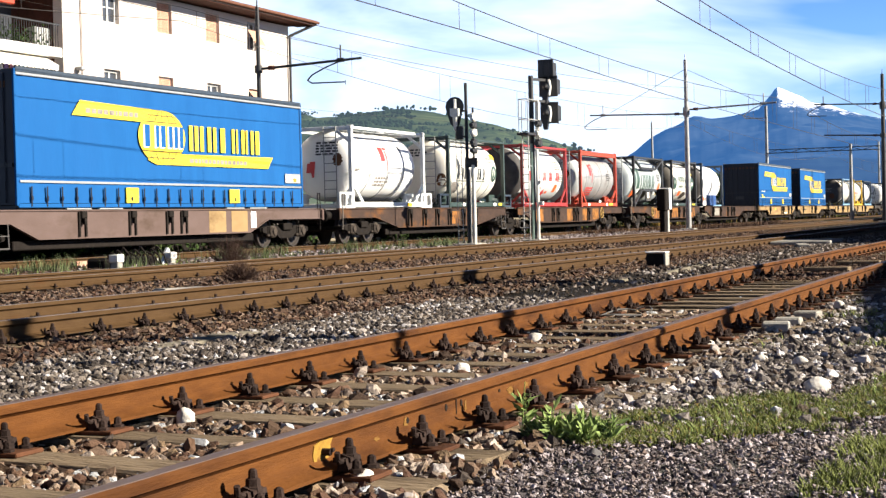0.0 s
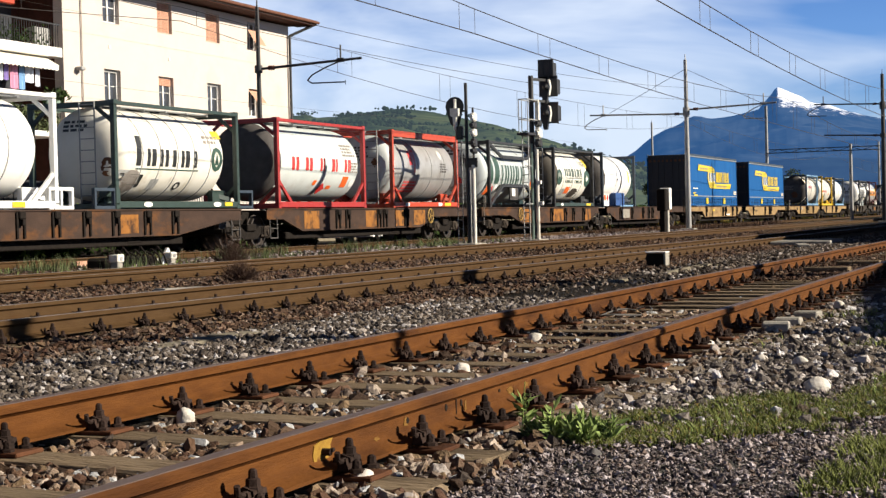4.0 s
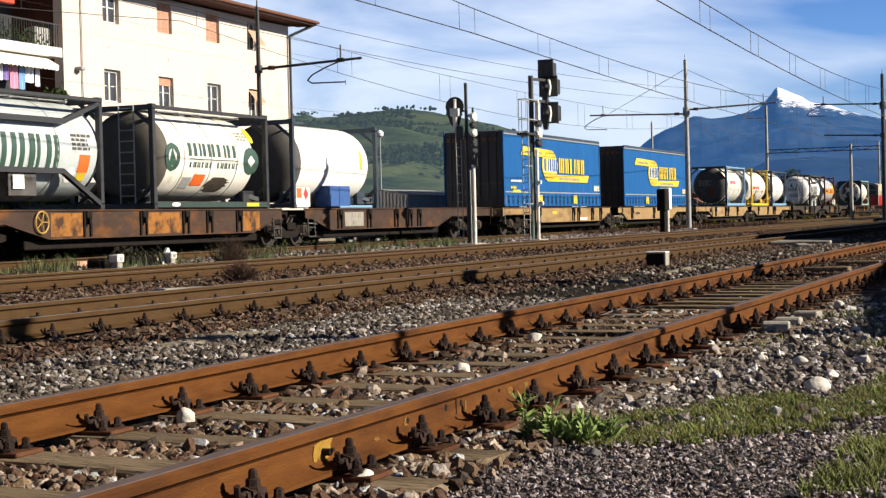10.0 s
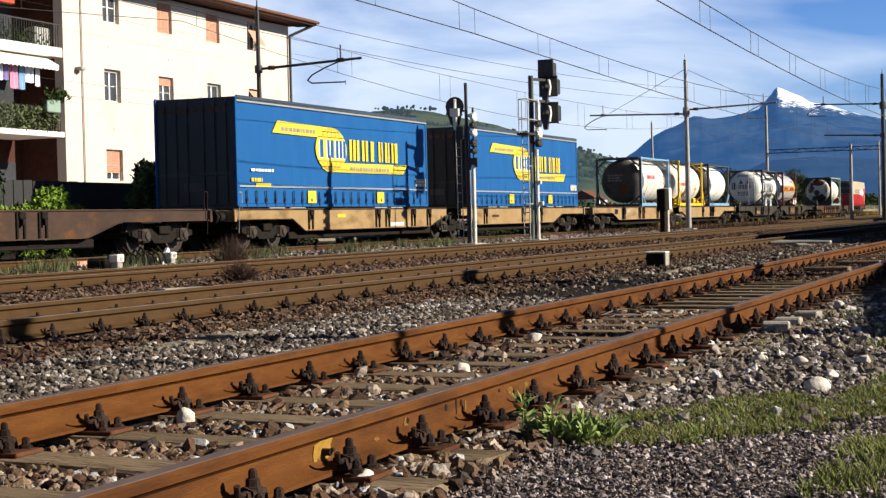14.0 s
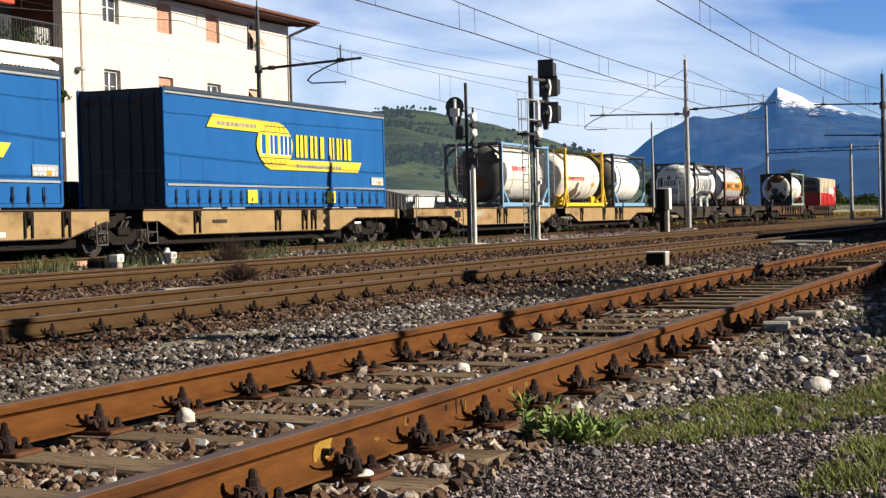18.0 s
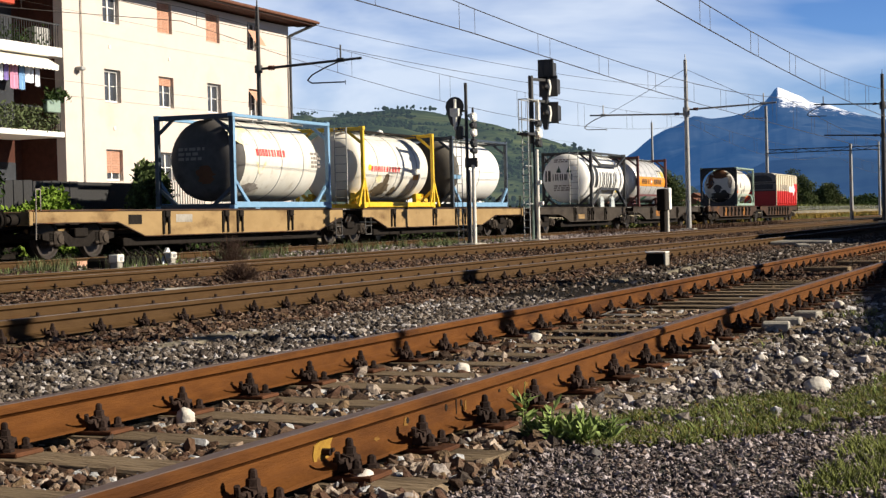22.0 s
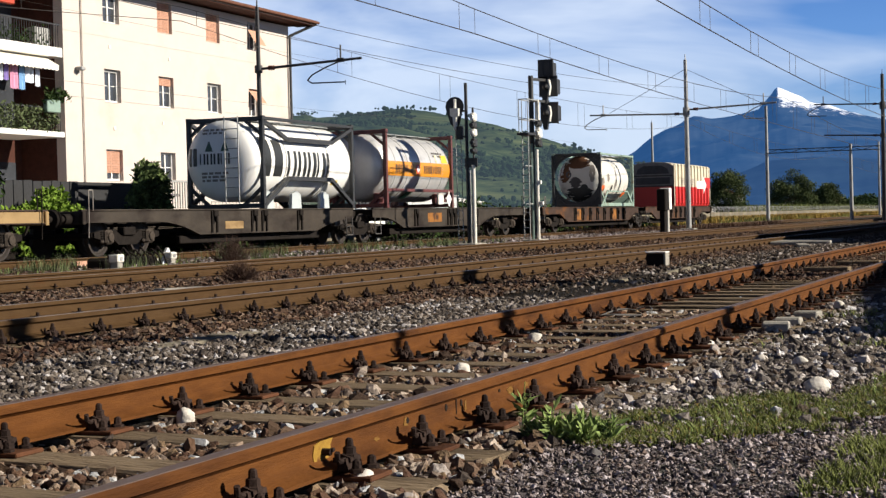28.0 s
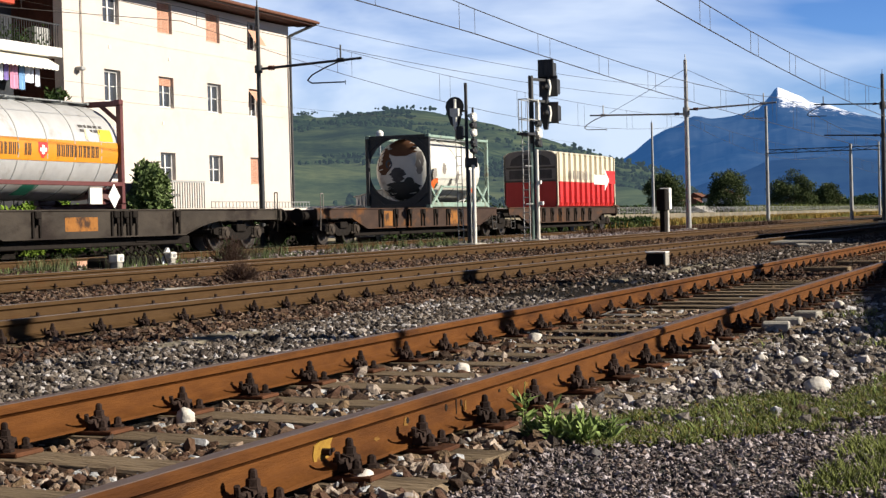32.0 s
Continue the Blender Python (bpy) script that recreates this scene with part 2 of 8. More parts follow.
    "tanksteel": surf("bare_steel_cladding", (0.60, 0.595, 0.59), (0.47, 0.465, 0.46), 2.5, 0.40, 0.35, bump=0.06, stain=(0.36, 0.33, 0.30), stain_scale=1.0),
    "tankdull": surf("dull_steel_cladding", (0.40, 0.395, 0.385), (0.29, 0.285, 0.28), 2.5, 0.45, 0.35, bump=0.06, stain=(0.22, 0.20, 0.18), stain_scale=1.0),
    "tankgrey": surf("grey_tank_paint", (0.4697, 0.5053, 0.5053), (0.3705, 0.403, 0.403), 2.0, 0.45, bump=0.05, stain=(0.3131, 0.3131, 0.2914), stain_scale=0.9, coat=0.1),
    "red": surf("red_paint", (0.34, 0.0238, 0.0204), (0.258, 0.017, 0.015), 6, 0.5, bump=0.1, stain=(0.15, 0.0204, 0.017), stain_scale=1.5, stain_at=0.62),
    "redbright": surf("red_orange_paint", (0.422, 0.051, 0.017), (0.34, 0.0374, 0.0136), 6, 0.5, bump=0.1, stain=(0.204, 0.034, 0.017), stain_scale=1.5, stain_at=0.62),
    "darkred": surf("dark_red_paint", (0.12, 0.028, 0.025), (0.075, 0.02, 0.018), 6, 0.55, bump=0.1),
    "lightblue": surf("light_blue_paint", (0.177, 0.313, 0.462), (0.129, 0.252, 0.394), 5, 0.5, bump=0.1, stain=(0.109, 0.136, 0.163), stain_scale=1.6, stain_at=0.64),
    "bluegrey": surf("blue_grey_frame", (0.032, 0.048, 0.070), (0.020, 0.030, 0.044), 5, 0.5, bump=0.1),
    "yellowframe": surf("yellow_frame_paint", (0.68, 0.442, 0.017), (0.578, 0.357, 0.0153), 5, 0.5, bump=0.1, stain=(0.323, 0.204, 0.0425), stain_scale=1.8, stain_at=0.66),
    "dullyellow": surf("faded_yellow_paint", (0.40, 0.25, 0.045), (0.27, 0.15, 0.03), 9, 0.65, bump=0.15, stain=(0.12, 0.06, 0.02), stain_scale=4.0),
    "greenframe": surf("dark_green_frame", (0.0275, 0.05, 0.0425), (0.0175, 0.0325, 0.0275), 6, 0.5, bump=0.1),
    "palegreen": surf("pale_green_frame", (0.25, 0.34, 0.28), (0.17, 0.24, 0.20), 5, 0.55, bump=0.1, stain=(0.14, 0.13, 0.09), stain_scale=2.0),
    "blackframe": surf("black_frame_paint", (0.025, 0.026, 0.029), (0.014, 0.0145, 0.016), 7, 0.55, bump=0.1),
    "whiteframe": surf("white_frame_paint", (0.82, 0.82, 0.80), (0.72, 0.72, 0.70), 5, 0.5, bump=0.1, stain=(0.5, 0.48, 0.44), stain_scale=1.6, stain_at=0.66),
    "orange": surf("orange_print", (0.564, 0.231, 0.0102), (0.517, 0.19, 0.00816), 3, 0.5, bump=0),
    "hazard": surf("orange_red_plate", (0.75, 0.14, 0.02), (0.66, 0.11, 0.018), 4, 0.5, bump=0),
    "redprint": surf("red_print", (0.62, 0.035, 0.03), (0.52, 0.03, 0.028), 4, 0.5, bump=0),
    "greenprint": surf("dark_green_print", (0.035, 0.075, 0.055), (0.025, 0.06, 0.042), 4, 0.5, bump=0),
    "blackprint": surf("black_print", (0.02, 0.022, 0.022), (0.013, 0.014, 0.014), 4, 0.5, bump=0),
    "wag_brown": surf("brown_wagon_paint", (0.060, 0.036, 0.026), (0.030, 0.020, 0.016), 2.6, 0.72, bump=0.25, bscale=16, stain=(0.12, 0.050, 0.016), stain_scale=1.1, stain_at=0.53, stretch=(0.5, 1, 1)),
    "wag_purple": surf("dusty_purple_brown_wagon", (0.1148, 0.08003, 0.07085), (0.08528, 0.0574, 0.04822), 2.0, 0.7, bump=0.2, bscale=16, stain=(0.0597, 0.03903, 0.02755), stain_scale=0.8, stretch=(0.5, 1, 1)),
    "wag_orange": surf("orange_rust_panel", (0.28, 0.122, 0.030), (0.19, 0.076, 0.020), 5, 0.75, bump=0.3, stain=(0.05, 0.028, 0.018), stain_scale=2.6, stain_at=0.48),
    "wag_tan": surf("dusty_yellow_wagon_paint", (0.30, 0.205, 0.098), (0.215, 0.142, 0.066), 2.4, 0.75, bump=0.2, bscale=16, stain=(0.115, 0.068, 0.032), stain_scale=1.0, stain_at=0.54, stretch=(0.5, 1, 1)),
    "wag_grey": surf("grey_brown_wagon_paint", (0.052, 0.042, 0.033), (0.028, 0.023, 0.019), 2.8, 0.7, bump=0.25, bscale=16, stain=(0.017, 0.012, 0.010), stain_scale=1.3, stain_at=0.52, stretch=(0.5, 1, 1)),
    "under": surf("grimy_running_gear", (0.0165, 0.0126, 0.0102), (0.0075, 0.006, 0.0051), 9, 0.85, bump=0.4),
    "grime": surf("dusty_axlebox", (0.066, 0.052, 0.041), (0.028, 0.0225, 0.019), 9, 0.85, bump=0.4),
    "wheel": surf("worn_wheel_steel", (0.045, 0.034, 0.028), (0.022, 0.018, 0.0155), 7, 0.6, 0.3, bump=0.2),
    "rubber": surf("black_rubber", (0.02, 0.02, 0.02), (0.03, 0.03, 0.03), 9, 0.7, bump=0.1),
    "bluebox": surf("blue_box_paint", (0.03, 0.09, 0.27), (0.025, 0.07, 0.22), 4, 0.5, bump=0.1),
    "swapred": surf("red_swap_tarp", (0.54, 0.018, 0.014), (0.44, 0.014, 0.012), 2, 0.5, bump=0.1),
    "swapwhite": surf("ivory_swap_tarp", (0.6539, 0.5837, 0.442), (0.5655, 0.4953, 0.3627), 2, 0.5, bump=0.1),
    "leaf": leafy("bush_leaf", (0.04, 0.068, 0.016), (0.018, 0.034, 0.009)),
    "leaf_tree": leafy("tree_leaf", (0.082, 0.104, 0.036), (0.046, 0.062, 0.022), 0.35),
    "leaf_mid": leafy("shrub_leaf", (0.13, 0.17, 0.06), (0.06, 0.09, 0.03), 0.5),
    "leaf_bright": leafy("hedge_leaf", (0.17, 0.25, 0.03), (0.10, 0.165, 0.022), 0.4),
    "grass": leafy("grass_blade", (0.19, 0.212, 0.062), (0.115, 0.132, 0.038)),
    "weed": leafy("broad_weed_leaf", (0.21, 0.27, 0.085), (0.11, 0.155, 0.045), 0.5),
    "weed_dull": leafy("dusty_track_weed", (0.115, 0.140, 0.062), (0.060, 0.078, 0.034), 0.5),
    "dry": leafy("dry_grass", (0.30, 0.20, 0.04), (0.20, 0.13, 0.035)),
    "twig": surf("dry_twig", (0.085, 0.052, 0.038), (0.04, 0.025, 0.02), 20, 0.9, bump=0, island=0.4),
    "bark": surf("bark", (0.12, 0.09, 0.065), (0.07, 0.05, 0.035), 12, 0.95, bump=0.6),
    "lamp_white": surf("signal_white", (0.75, 0.72, 0.64), (0.6, 0.57, 0.5), 9, 0.6, bump=0.05),
    "ruststain": surf("yellowish_rust_run", (0.68, 0.60, 0.36), (0.60, 0.50, 0.26), 5, 0.6, bump=0.05, stain=(0.70, 0.67, 0.58), stain_scale=3.0, stain_at=0.45),
    "peeled": surf("bare_peeled_metal", (0.14, 0.105, 0.065), (0.075, 0.06, 0.042), 6, 0.8, bump=0.3),
    "greensticker": surf("green_sticker", (0.02, 0.16, 0.10), (0.016, 0.12, 0.08), 4, 0.5, bump=0),
    "cloth": surf("blue_cloth", (0.26, 0.46, 0.72), (0.20, 0.36, 0.60), 3.0, 0.8, bump=0.2),
    "cloth_pink": surf("pink_cloth", (0.62, 0.30, 0.42), (0.50, 0.22, 0.34), 3.0, 0.8, bump=0.2),
    "cloth_white": surf("white_cloth", (0.74, 0.76, 0.80), (0.62, 0.66, 0.74), 3.0, 0.8, bump=0.2),
    "cloth_violet": surf("violet_cloth", (0.34, 0.26, 0.58), (0.27, 0.20, 0.48), 3.0, 0.8, bump=0.2),
    "awning": surf("pale_awning", (0.80, 0.77, 0.68), (0.70, 0.66, 0.57), 3, 0.8, bump=0.1),
}


# ---- mesh helpers ----
class Geo:
    """Vertices and faces of one mesh, with simple shapes to add."""

    def __init__(self):
        self.v, self.f = [], []

    def add(self, vs, fs):
        o = len(self.v)
        self.v += [tuple(q) for q in vs]
        self.f += [tuple(i + o for i in q) for q in fs]
        return self

    def box(self, x0, x1, y0, y1, z0, z1, c=0.0):
        """A box, its edges cut by c."""
        if c <= 0:
            vs = [(x, y, z) for x in (x0, x1) for y in (y0, y1) for z in (z0, z1)]
            return self.add(vs, [(0, 1, 3, 2), (4, 6, 7, 5), (0, 4, 5, 1), (2, 3, 7, 6), (0, 2, 6, 4), (1, 5, 7, 3)])
        c = min(c, (x1 - x0) / 3, (y1 - y0) / 3, (z1 - z0) / 3)
        lo, hi, vs, ix = (x0, y0, z0), (x1, y1, z1), [], {}
        for i in range(8):
            s = [(i >> k) & 1 for k in range(3)]
            for ax in range(3):
                q = [hi[k] - c if s[k] else lo[k] + c for k in range(3)]
                q[ax] = hi[ax] if s[ax] else lo[ax]
                ix[i, ax] = len(vs)
                vs.append(q)
        fs = []
        for ax in range(3):
            a, b = [k for k in range(3) if k != ax]
            for s in (0, 1):
                k = [(s << ax) | (i << a) | (j << b) for i, j in ((0, 0), (1, 0), (1, 1), (0, 1))]
                q = [ix[i, ax] for i in k]
                fs.append(q if (s == 1) == ((a, b) != (0, 2)) else q[::-1])
        for ax in range(3):
            a, b = [k for k in range(3) if k != ax]
            for i in (0, 1):
                for j in (0, 1):
                    k0, k1 = (i << a) | (j << b), (1 << ax) | (i << a) | (j << b)
                    q = [ix[k0, a], ix[k1, a], ix[k1, b], ix[k0, b]]
                    fs.append(q if (i == j) == (ax == 1) else q[::-1])
        for i in range(8):
            q = [ix[i, k] for k in range(3)]
            fs.append(q if bin(i).count("1") % 2 else q[::-1])
        return self.add(vs, fs)

    def bar(self, p, q, w, h=None, up=(0, 0, 1)):
        """A square bar from p to q."""
        p, q = Vector(p), Vector(q)
        d = (q - p).normalized()
        u = Vector(up)
        if abs(d.dot(u)) > 0.98:
            u = Vector((1, 0, 0))
        s = d.cross(u).normalized() * w / 2
        u = s.cross(d).normalized() * (h or w) / 2
        vs = [e + a * s + b * u for e in (p, q) for a, b in ((-1, -1), (1, -1), (1, 1), (-1, 1))]
        return self.add(vs, [(3, 2, 1, 0), (4, 5, 6, 7), (0, 1, 5, 4), (1, 2, 6, 5), (2, 3, 7, 6), (3, 0, 4, 7)])

    def tube(self, p, q, r0, r1=None, n=8, caps=True):
        p, q = Vector(p), Vector(q)
        d = (q - p).normalized()
        s = d.cross(Vector((0, 0, 1)) if abs(d.z) < 0.95 else Vector((1, 0, 0))).normalized()
        u = s.cross(d)
        r1 = r0 if r1 is None else r1
        vs = [e + (s * math.cos(k * math.tau / n) + u * math.sin(k * math.tau / n)) * r for e, r in ((p, r0), (q, r1)) for k in range(n)]
        fs = [(k, (k + 1) % n, n + (k + 1) % n, n + k) for k in range(n)]
        if caps:
            fs += [tuple(range(n - 1, -1, -1)), tuple(range(n, 2 * n))]
        return self.add(vs, fs)

    def path(self, pts, r, n=6):
        for a, b in zip(pts, pts[1:]):
            self.tube(a, b, r, n=n)
        return self

    def lathe(self, prof, n=24, axis="x", at=(0, 0, 0)):
        """prof: (along, radius) rows turned about the axis through at."""
        vs, fs = [], []
        for a, r in prof:
            for k in range(n):
                c, s = math.cos(k * math.tau / n) * r, math.sin(k * math.tau / n) * r
                q = {"x": (a, c, s), "y": (s, a, c), "z": (c, s, a)}[axis]
                vs.append((q[0] + at[0], q[1] + at[1], q[2] + at[2]))
        for i in range(len(prof) - 1):
            for k in range(n):
                j = (k + 1) % n
                fs.append((i * n + k, i * n + j, (i + 1) * n + j, (i + 1) * n + k))
        fs.append(tuple(range(n - 1, -1, -1)))
        fs.append(tuple((len(prof) - 1) * n + k for k in range(n)))
        return self.add(vs, fs)

    def prism(self, prof, x0, x1, axis="x"):
        """A closed outline drawn along an axis: (y, z) for x, (x, z) for y, (x, y) for z."""
        n = len(prof)
        put = {"x": lambda a, p: (a, p[0], p[1]), "y": lambda a, p: (p[0], a, p[1]), "z": lambda a, p: (p[0], p[1], a)}[axis]
        vs = [put(a, p) for a in (x0, x1) for p in prof]
        fs = [(k, (k + 1) % n, n + (k + 1) % n, n + k) for k in range(n)] + [tuple(range(n - 1, -1, -1)), tuple(range(n, 2 * n))]
        return self.add(vs, fs)

    def ladder(self, p, q, wide, rungs, side=(1, 0, 0), r=0.018):
        p, q, s = Vector(p), Vector(q), Vector(side).normalized() * wide / 2
        self.tube(p - s, q - s, r, n=6).tube(p + s, q + s, r, n=6)
        for i in range(rungs):
            c = p.lerp(q, (i + 0.7) / rungs)
            self.tube(c - s, c + s, r * 0.75, n=5)
        return self

    def mesh(self, name):
        m = bpy.data.meshes.new(name)
        m.from_pydata(self.v, [], self.f)
        m.validate()
        m.polygons.foreach_set("use_smooth", [True] * len(m.polygons))
        m.set_sharp_from_angle(angle=radians(32))
        m.update()
        return m


def part(name, g, material, parent=None, label="", at=None, kind=""):
    """One mesh object; under its thing or part if a parent is given. g: shapes, or a mesh that is shared."""
    me = g.mesh(name) if isinstance(g, Geo) else g
    if not me.materials:
        me.materials.append(MAT[material] if isinstance(material, str) else material)
    ob = new(name, me)
    if parent:
        ob.parent = parent
    if at is not None:
        ob.matrix_basis = at if isinstance(at, Matrix) else Matrix.Translation(at)
    return tagged(ob, label, kind=kind)


def thing(name, m, label="", category="", group="", kind=""):
    ob = new(name)
    ob.empty_display_size = 0.3
    ob.matrix_basis = m if isinstance(m, Matrix) else Matrix.Translation(m)
    return tagged(ob, label, category, group, kind)


def stone_mesh(name, rng, count, place, size, flat=0.75):
    """Small broken stones as one mesh, six corners each. place: (n, 3) array; size: (n,) radii."""
    base = np.array([(1, 0, 0), (0, 1, 0), (-1, 0, 0), (0, -1, 0), (0, 0, 1), (0, 0, -1)]) * 1.05
    tri = np.array([(0, 1, 4), (1, 2, 4), (2, 3, 4), (3, 0, 4), (1, 0, 5), (2, 1, 5), (3, 2, 5), (0, 3, 5)])
    v = base[None] * rng.uniform(0.6, 1.3, (count, 6, 1)) * rng.uniform(0.7, 1.3, (count, 1, 3)) + rng.normal(0, 0.22, (count, 6, 3))
    q = rng.normal(size=(count, 4))
    q /= np.linalg.norm(q, axis=1)[:, None]
    w, x, y, z = q.T
    r = np.stack([1 - 2 * (y * y + z * z), 2 * (x * y - z * w), 2 * (x * z + y * w), 2 * (x * y + z * w), 1 - 2 * (x * x + z * z), 2 * (y * z - x * w),
                  2 * (x * z - y * w), 2 * (y * z + x * w), 1 - 2 * (x * x + y * y)], -1).reshape(-1, 3, 3)
    v = np.einsum("nij,nkj->nki", r, v)
    v[:, :, 2] *= flat
    v = v * size[:, None, None] + place[:, None, :]
    f = (tri[None] + 6 * np.arange(count)[:, None, None]).reshape(-1, 3)
    return soup(name, v.reshape(-1, 3), f)


def round_stones(name, rng, count, place, size, flat=0.8):
    """Worn broken stones as one mesh, twelve corners each, with flat facets."""
    t = (1 + 5 ** 0.5) / 2
    base = np.array([(-1, t, 0), (1, t, 0), (-1, -t, 0), (1, -t, 0), (0, -1, t), (0, 1, t), (0, -1, -t), (0, 1, -t), (t, 0, -1), (t, 0, 1), (-t, 0, -1), (-t, 0, 1)]) / 1.9
    tri = np.array([(0, 11, 5), (0, 5, 1), (0, 1, 7), (0, 7, 10), (0, 10, 11), (1, 5, 9), (5, 11, 4), (11, 10, 2), (10, 7, 6), (7, 1, 8),
                    (3, 9, 4), (3, 4, 2), (3, 2, 6), (3, 6, 8), (3, 8, 9), (4, 9, 5), (2, 4, 11), (6, 2, 10), (8, 6, 7), (9, 8, 1)])
    a = rng.uniform(0, math.tau, count)
    v = base[None] * rng.uniform(0.72, 1.22, (count, 12, 1)) * rng.uniform(0.62, 1.35, (count, 1, 3)) + rng.normal(0, 0.10, (count, 12, 3))
    c, s = np.cos(a)[:, None], np.sin(a)[:, None]
    tilt = rng.normal(0, 0.35, (count, 1))
    x, y, z = v[:, :, 0], v[:, :, 1], v[:, :, 2] * flat
    v = np.stack([x * c - y * s, x * s + y * c, z + tilt * x], -1)
    v = v * size[:, None, None] + place[:, None, :]
    f = (tri[None] + 12 * np.arange(count)[:, None, None]).reshape(-1, 3)
    return soup(name, v.reshape(-1, 3), f)


def soup(name, v, f):
    """A mesh from arrays of points and of triangles or quads."""
    m = bpy.data.meshes.new(name)
    k = f.shape[1]
    m.vertices.add(len(v))
    m.vertices.foreach_set("co", np.ascontiguousarray(v, dtype=np.float32).ravel())
    m.loops.add(f.size)
    m.loops.foreach_set("vertex_index", np.ascontiguousarray(f, dtype=np.int32).ravel())
    m.polygons.add(len(f))
    m.polygons.foreach_set("loop_start", np.arange(0, f.size, k, dtype=np.int32))
    m.update(calc_edges=True)
    m.shade_flat()
    return m


def leaves_mesh(name, rng, centres, size, spread=(1, 1, 1), long=1.6, up=0.0):
    """Folded leaves, two triangles each, at the given places."""
    n = len(centres)
    d = rng.normal(size=(n, 3)) * np.array(spread)
    d[:, 2] += up
    d /= np.linalg.norm(d, axis=1)[:, None] + 1e-9
    s = np.cross(d, rng.normal(size=(n, 3)))
    s /= np.linalg.norm(s, axis=1)[:, None] + 1e-9
    u = np.cross(d, s)
    a = (size * rng.uniform(0.6, 1.3, n))[:, None]
    v = np.stack([centres, centres + d * a * long * 0.5 + s * a * 0.42 + u * a * 0.12, centres + d * a * long, centres + d * a * long * 0.5 - s * a * 0.42 + u * a * 0.12], 1)
    f = np.arange(4 * n).reshape(n, 4)
    f = np.concatenate([f[:, [0, 1, 2]], f[:, [0, 2, 3]]])
    return soup(name, v.reshape(-1, 3), f)


def blades_mesh(name, rng, roots, height, width, lean=0.35):
    """Bent grass blades, three triangles each."""
    n = len(roots)
    a = rng.uniform(0, math.tau, n)
    h = height * rng.uniform(0.45, 1.25, n)
    out = np.stack([np.cos(a), np.sin(a), np.zeros(n)], 1) * (h * rng.uniform(0.1, 1, n) * lean)[:, None]
    side = np.stack([-np.sin(a), np.cos(a), np.zeros(n)], 1) * (width * rng.uniform(0.6, 1.3, n))[:, None]
    z = np.stack([np.zeros(n), np.zeros(n), h], 1)
    mid, top = roots + out * 0.35 + z * 0.6, roots + out * 1.4 + z
    v = np.stack([roots - side, roots + side, mid + side * 0.7, mid - side * 0.7, top], 1)
    b = 5 * np.arange(n)[:, None]
    f = np.concatenate([b + [0, 1, 2], b + [0, 2, 3], b + [3, 2, 4]])
    return soup(name, v.reshape(-1, 3), f)


# ---- ground, ballast and tracks ----
def ground_sheet():
    xs = np.concatenate([-np.geomspace(4200, 12, 22), np.arange(-8, 160, 4.0), np.geomspace(165, 4600, 26)])
    ys = np.concatenate([-np.geomspace(3800, 10, 20), np.arange(-6, 60, 3.0), np.geomspace(64, 4200, 26)])
    X, Y = np.meshgrid(xs, ys, indexing="ij")
    Z = np.full_like(X, -0.075) + 0.02 * np.sin(X * 0.7) * np.cos(Y * 0.9)
    n, m = X.shape
    i = np.arange(n * m).reshape(n, m)
    f = np.stack([i[:-1, :-1], i[1:, :-1], i[1:, 1:], i[:-1, 1:]], -1).reshape(-1, 4)
    ob = part("ground", soup("ground", np.stack([X, Y, Z], -1).reshape(-1, 3), f), "ground", kind="structure")
    tagged(ob, "bare brown earth with thin weeds reaching to the hills", "ground")


def patch_sheet(name, x0, x1, y0, y1, step, z, amp, material, label, category):
    xs, ys = np.arange(x0, x1 + step, step), np.arange(y0, y1 + 0.18, 0.18)
    X, Y = np.meshgrid(xs, ys, indexing="ij")
    rng = np.random.default_rng(3)
    Z = z + amp * (np.sin(X * 2.1 + Y) * np.cos(Y * 1.7 - X * 0.6) * 0.5 + rng.uniform(-0.5, 0.5, X.shape))
    Z[:, 0] -= 0.06
    Z[:, -1] -= 0.06
    n, m = X.shape
    i = np.arange(n * m).reshape(n, m)
    f = np.stack([i[:-1, :-1], i[1:, :-1], i[1:, 1:], i[:-1, 1:]], -1).reshape(-1, 4)
    ob = part(name, soup(name, np.stack([X, Y, Z], -1).reshape(-1, 3), f), material, kind="structure")
    return tagged(ob, label, category)


ground_sheet()
patch_sheet("ballast_bed", -12, 130, 1.75, 24.2, 0.35, -0.035, 0.03, "ballast", "crushed-stone ballast bed, darkened as the shaded gaps between stones", "ballast")
patch_sheet("gravel_strip", -6, 60, -3.0, 1.75, 0.3, -0.045, 0.025, "gravel", "fine grey gravel with patches of grass beside the track", "gravel")

RAIL_PROFILE = [(-0.075, 0.018), (0.075, 0.018), (0.075, 0.030), (0.028, 0.045), (0.010, 0.062), (0.0085, 0.118), (0.022, 0.130), (0.036, 0.136), (0.036, 0.160),
                (0.029, 0.169), (-0.029, 0.169), (-0.036, 0.160), (-0.036, 0.136), (-0.022, 0.130), (-0.0085, 0.118), (-0.010, 0.062), (-0.028, 0.045), (-0.075, 0.030)]


